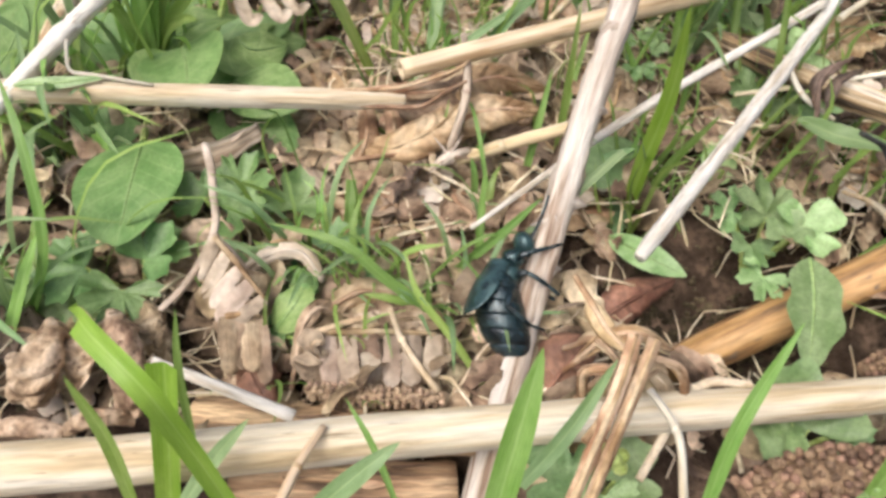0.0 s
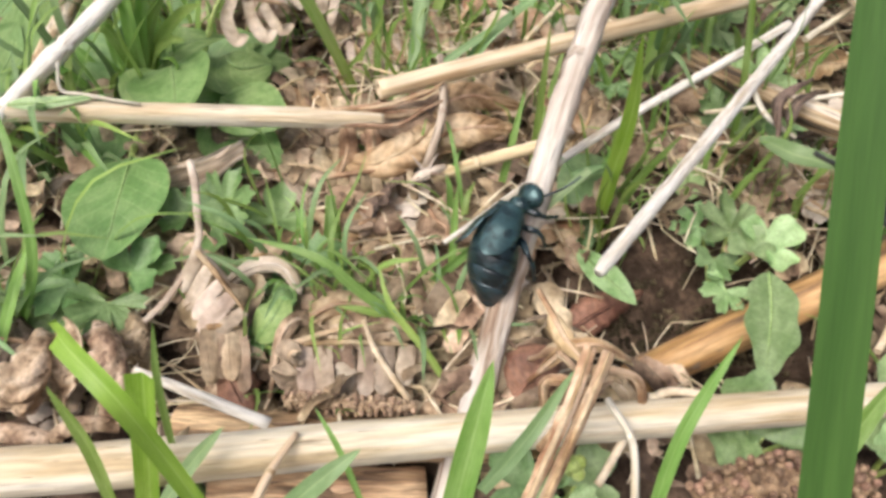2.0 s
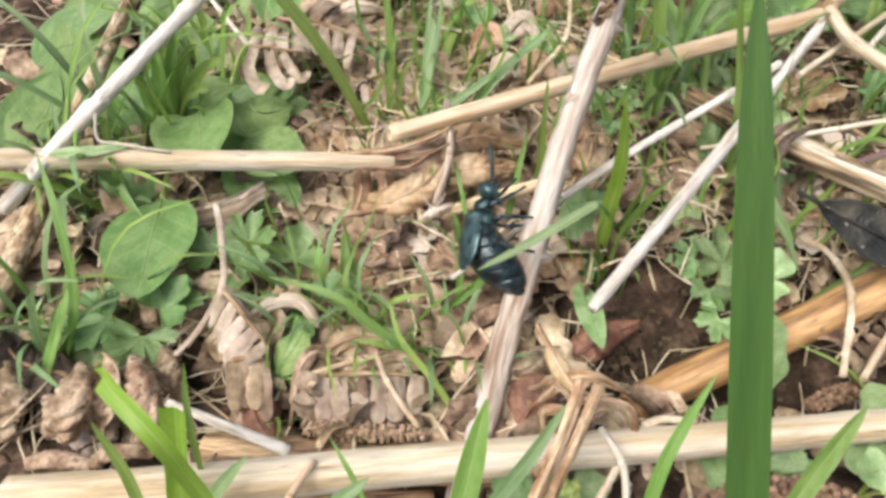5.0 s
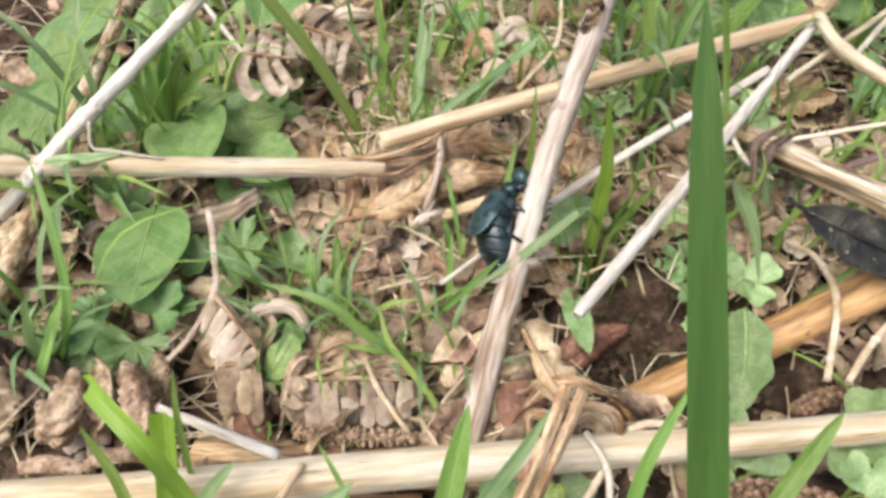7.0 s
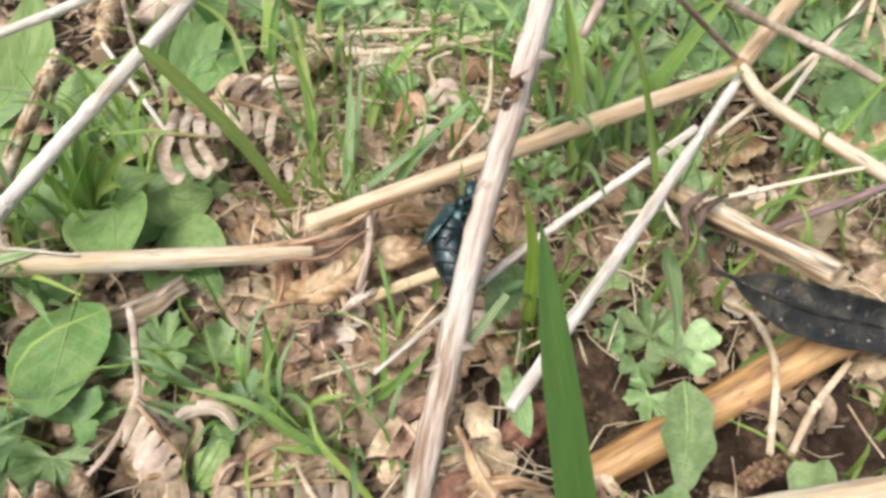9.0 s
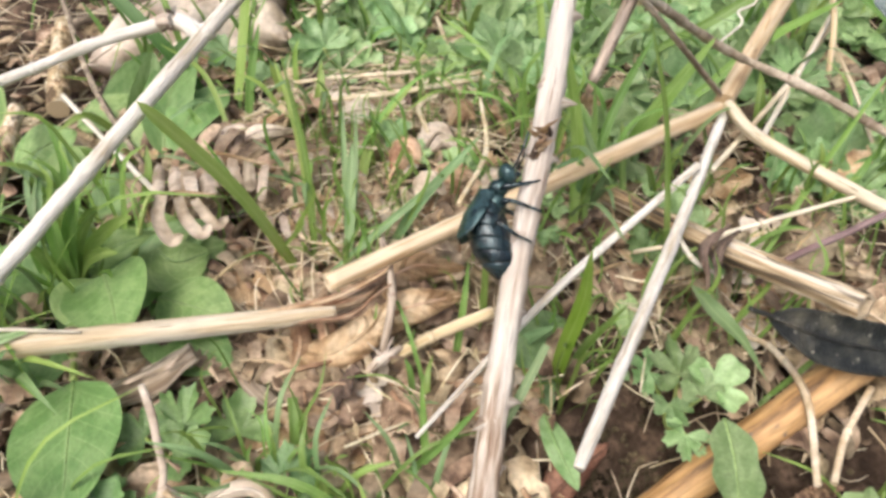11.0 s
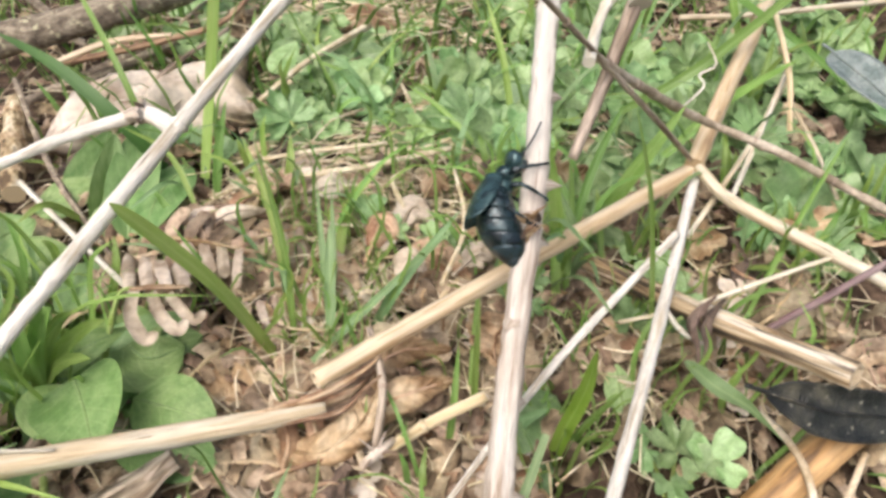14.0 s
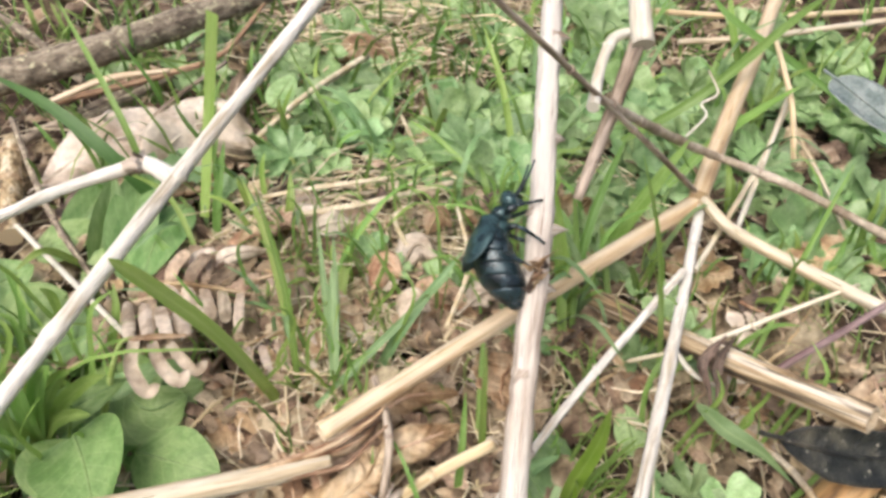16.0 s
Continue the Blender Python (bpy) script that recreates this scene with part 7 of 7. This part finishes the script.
    joined("soil_crumbs", shapes, spots, SOIL, "crumbs of brown soil", "soil")


def meadow():
    """The turf that goes on around the spot."""
    rng = random.Random(8)
    shapes = []
    for i in range(6):
        t, w = rng.uniform(0.025, 0.05), rng.uniform(0.0018, 0.003)
        shapes.append(indexed(ribbon([(0, 0, -0.003), (0, t * 0.2, t * 0.6), (0, t * 0.6, t * 0.9)], w, BLADE, (0, -1, 0.4), cols=2, rows=5, fold=0.3, seed=i)))
    spots = []
    while len(spots) < 9000:
        r, a = 0.10 + 1.5 * rng.random() ** 1.4, rng.uniform(0, 6.283)
        x, y = 0.05 + r * math.cos(a), 0.17 + r * math.sin(a)
        if -0.11 - 0.2 * max(0, y) < x < 0.13 + 0.5 * max(0, y) and -0.14 < y < 0.44:
            continue
        k = rng.uniform(0.6, 1.3)
        spots.append((rng.randrange(6), Matrix.LocRotScale((x, y, ground_z(x, y)), Euler((rng.gauss(0, 0.3), rng.gauss(0, 0.3), rng.uniform(0, 6.283))), (k,) * 3)))
    for cx, cy, rx, ry, n in ((60, 300, 130, 60, 260), (200, 250, 50, 60, 90), (-90, 320, 60, 50, 110), (55, 270, 110, 50, 130), (-20, 225, 40, 24, 50), (-35, 235, 50, 24, 40)):
        for _ in range(n):
            a, r = rng.uniform(0, 6.283), math.sqrt(rng.random())
            x, y = (cx + rx * r * math.cos(a)) * 0.001, (cy + ry * r * math.sin(a)) * 0.001
            k = rng.uniform(0.4, 0.95)
            spots.append((rng.randrange(6), Matrix.LocRotScale((x, y, ground_z(x, y)), Euler((rng.gauss(0, 0.3), rng.gauss(0, 0.3), rng.uniform(0, 6.283))), (k * rng.uniform(0.5, 1.0), k, k))))
    joined("meadow_grass", shapes, spots, TURF, "green grass of the surrounding turf", "grass")


litter()
meadow()


# ---- the beetle ----
def oil_beetle():
    """Head towards +y, back towards +z, origin where chest and abdomen meet; 23 mm long."""
    b = empty("oil_beetle", (0, 0, 0), "swollen blue-black oil beetle with short wing cases, climbing a cane", "beetle")
    # abdomen: telescoping rings of one swollen sack that bends down towards its tip
    n, around = 6, 32

    def sack(f):
        r = 0.0026 + 0.0017 * math.sin(math.pi * (0.93 * f) ** 1.0) - 0.0013 * (max(0, f - 0.7) / 0.3) ** 2
        return r, 0.0012 - 0.0136 * f, 0.0008 - 0.0050 * f * f

    for i in range(n):
        ring = bmesh.new()
        rows = []
        for q in range(7):
            f = (i + q / 6) / n
            r, y, z = sack(f)
            r *= 1.0 + 0.02 * (1 - q / 6) - (0.018 if q == 0 else 0)
            rows.append([ring.verts.new((r * 1.06 * math.sin(2 * math.pi * k / around), y - 0.0006 * math.cos(2 * math.pi * k / around) * f, z + r * 1.0 * math.cos(2 * math.pi * k / around))) for k in range(around)])
        for p, q in zip(rows, rows[1:]):
            for k in range(around):
                ring.faces.new((p[k], p[(k + 1) % around], q[(k + 1) % around], q[k])).smooth = True
        ring.faces.new(rows[0][::-1])
        ring.faces.new(rows[-1])
        bmesh.ops.recalc_face_normals(ring, faces=ring.faces)
        part("abdomen_ring", ring, BELLY, b, "dull blue-black abdomen ring")
    r, y, z = sack(1.0)
    part("abdomen_tip", ball(r, (1.0, 0.7, 0.92), (0, y, z)), BELLY, b)
    for s in (-1, 1):
        case = bmesh.new()
        rows = []
        for i in range(21):
            q = i / 20
            r, y, z = sack(max(0.0, 0.42 * q - 0.02))
            y = 0.0034 - 0.0100 * q
            out = r * (0.72 + 0.42 * min(1, q * 2.2)) + 0.00025 + 0.0012 * q ** 3
            lo, hi = radians(1 + 16 * q ** 1.6), radians(116 - 66 * q)
            if q > 0.8:
                mid_a, k = (lo + hi) / 2, 1 - ((q - 0.8) / 0.2) ** 2 * 0.8
                lo, hi = mid_a + (lo - mid_a) * k, mid_a + (hi - mid_a) * k
            rows.append([case.verts.new((s * 1.1 * out * math.sin(lo + (hi - lo) * j / 10), y, z + out * math.cos(lo + (hi - lo) * j / 10))) for j in range(11)])
        for p, q in zip(rows, rows[1:]):
            for j in range(10):
                case.faces.new((p[j], p[j + 1], q[j + 1], q[j]) if s > 0 else (p[j + 1], p[j], q[j], q[j + 1])).smooth = True
        ob = part("wing_case", case, SHELL, b, "blue-green shiny short wing case")
        sol = ob.modifiers.new("thickness", "SOLIDIFY")
        sol.thickness = 0.00025
    part("chest", ball(0.0026, (1.0, 0.9, 0.9), (0, 0.0014, -0.0003)), SHELL, b)
    part("pronotum", ball(0.0021, (1.0, 0.82, 0.95), (0, 0.0043, -0.0007)), SHELL, b, "shiny blue-black pronotum")
    head = part("head", ball(0.0025, (1.16, 0.72, 0.92), (0, 0, 0)), SHELL, b, m=Matrix.LocRotScale((0, 0.0069, -0.0021), Euler((radians(-50), 0, 0)), (1, 1, 1)))
    part("jaw", ball(0.0008, (1.2, 1.2, 0.7), (0, 0.0017, -0.0006), u=10, v=8), BELLY, head)
    for s in (-1, 1):
        part("eye", ball(0.0005, (0.6, 1, 1.1), (s * 0.0018, 0.0006, 0.0002), u=10, v=8), BELLY, head)
        part("antenna", tube([(s * 0.0011, 0.0013, 0.0003), (s * 0.0020, 0.0030, 0.0016), (s * 0.0028, 0.0050, 0.0034), (s * 0.0032, 0.0068, 0.0054)], [0.00032 - 0.000005 * i if i % 2 else 0.00019 for i in range(23)], sides=8, rings=66), BELLY, head, "beaded black antenna")
    legs = []
    for hip, knee, foot, toe in (((1.5, 4.0, -1.2), (3.4, 5.0, -3.0), (2.2, 6.4, -6.0), (1.0, 7.6, -8.4)), ((1.8, 1.2, -1.6), (4.2, 1.4, -3.2), (3.4, 0.2, -6.6), (1.6, -0.6, -9.0)), ((2.0, -0.6, -1.6), (5.6, -4.2, -1.0), (4.4, -6.2, -5.2), (2.6, -6.4, -7.8))):
        for s in (-1, 1):
            h, k, f, e = (Vector((s * p[0], p[1], p[2])) * 0.001 for p in (hip, knee, foot, toe))
            k, f, e = k - h, f - h, e - h
            leg = part("leg", tube([(0, 0, 0), k * 0.55 + Vector((s * 0.0003, 0, 0.0002)), k], [0.00045, 0.0007, 0.0004], sides=9, rings=10), BELLY, b, "long blue-black leg", m=Matrix.Translation(h))
            part("shin", tube([k, (k + f) / 2 + Vector((s * 0.0004, 0, 0)), f], [0.0004, 0.00042, 0.00036], sides=7, rings=8), BELLY, leg)
            part("foot", tube([f, (f + e) / 2 + Vector((s * 0.0003, 0, 0)), e], [0.00034 if q % 2 else 0.00022 for q in range(11)], sides=7, rings=30), BELLY, leg)
            legs.append((leg, h, s, 0))
    return b, head, legs


BEETLE, HEAD, LEGS = oil_beetle()


def motions():
    """The beetle clings to the cane and climbs it; its legs and head work as it goes."""
    rows = [(t, pose(*p)) for t, *p in (
        (0.0, 0.0102, 0.0699, 0.0078, 79.1, -61.6, -90.0),
        (0.5, 0.0102, 0.0718, 0.0092, 78.3, -59.4, -89.9),
        (1.0, 0.0153, 0.0726, 0.0137, 30.2, -23.8, -50.0),
        (1.5, 0.014, 0.0747, 0.0153, 32.4, -24.7, -46.7),
        (2.0, 0.0154, 0.0775, 0.0173, 33.1, -24.7, -46.6),
        (2.5, 0.0146, 0.0789, 0.0186, 34.9, -25.6, -45.4),
        (3.0, 0.0159, 0.0793, 0.0191, 32.4, -23.3, -48.1),
        (3.5, 0.017, 0.0818, 0.0211, 36.3, -27.1, -48.1),
        (4.0, 0.0093, 0.0827, 0.0188, 102.3, -54.2, -87.3),
        (5.0, 0.0113, 0.0848, 0.0186, 97.4, -53.6, -87.0),
        (6.5, 0.0148, 0.0879, 0.0183, 75.1, -51.4, -76.9),
        (7.0, 0.017, 0.091, 0.0188, 68.3, -50.5, -80.4),
        (7.5, 0.0182, 0.0925, 0.0179, 84.3, -53.0, -100.3),
        (8.0, 0.0194, 0.098, 0.0201, 93.6, -50.9, -110.4),
        (8.5, 0.0211, 0.1008, 0.0221, 101.0, -50.3, -120.4),
        (9.0, 0.0225, 0.1037, 0.0242, 99.6, -51.8, -123.0),
        (9.5, 0.0224, 0.1054, 0.0253, 97.3, -52.2, -118.4),
        (10.5, 0.0236, 0.1093, 0.0316, 94.8, -52.7, -113.5),
        (12.0, 0.0257, 0.1132, 0.0393, 78.8, -53.0, -97.7),
        (12.5, 0.0264, 0.116, 0.0412, 86.3, -53.6, -98.5),
        (13.0, 0.0291, 0.12, 0.0439, 81.7, -53.8, -99.0),
        (13.5, 0.0308, 0.1226, 0.0457, 77.8, -54.4, -99.1),
        (14.0, 0.0312, 0.1245, 0.0469, 78.6, -54.9, -98.8),
        (14.5, 0.0317, 0.1269, 0.0484, 75.9, -54.9, -98.4),
        (15.0, 0.0306, 0.1267, 0.0484, 77.4, -55.3, -98.4),
        (15.5, 0.0299, 0.1252, 0.0473, 80.3, -55.7, -98.3),
        (16.0, 0.0298, 0.1254, 0.0476, 80.3, -55.6, -98.4),
    )]
    walk(BEETLE, rows)
    # two leaves that the beetle and the air stir: turned about the line of sight
    for ob, base, axis, turns in ((DROOP, DROOP_BASE, Vector((0, -0.62, 0.78)), ((0, 0), (1.4, -4), (2.2, -22), (3.2, -42), (7, -45), (12, -48), (16, -48))),
                                  (SWAY, SWAY_BASE, Vector((0.1, -0.65, 0.75)), ((0, 0), (1.5, 2), (4, -35), (7, -62), (9, -74), (9.7, -70), (12, -28), (16, -30))),
                                  (PUSHED, PUSHED_BASE, Vector((0, -0.62, 0.78)), ((0, 12), (2.2, 10), (3, 0), (4.2, 0), (6.5, 6), (7.4, 10), (8.4, 16), (9.7, 20), (12, 27), (16, 28)))):
        walk(ob, [(t, Matrix.Translation(base - axis * (0.010 if ob == PUSHED and (t < 2.6 or t > 7.2) else 0)) @ Matrix.Rotation(radians(d), 4, axis)) for t, d in turns])
    walk(HEAD, [(t * 0.5, pose(0, 0.0069, -0.0021, -55 + 12 * math.sin(t * 1.3), 0, 14 * math.sin(t * 0.9 + 0.6))) for t in range(33)])
    for i, (leg, hip, s, fwd) in enumerate(LEGS):
        steps = []
        for k in range(65):
            t = k * 0.25
            busy = 1.0 if 0.3 < t < 2.6 or 3.4 < t < 13.4 else 0.35
            steps.append((t, pose(*hip, 10 * busy * math.sin(t * 4.2 + i * 2.1), 0, 16 * busy * math.sin(t * 4.2 + i * 2.1 + 1.2))))
        walk(leg, steps)


motions()
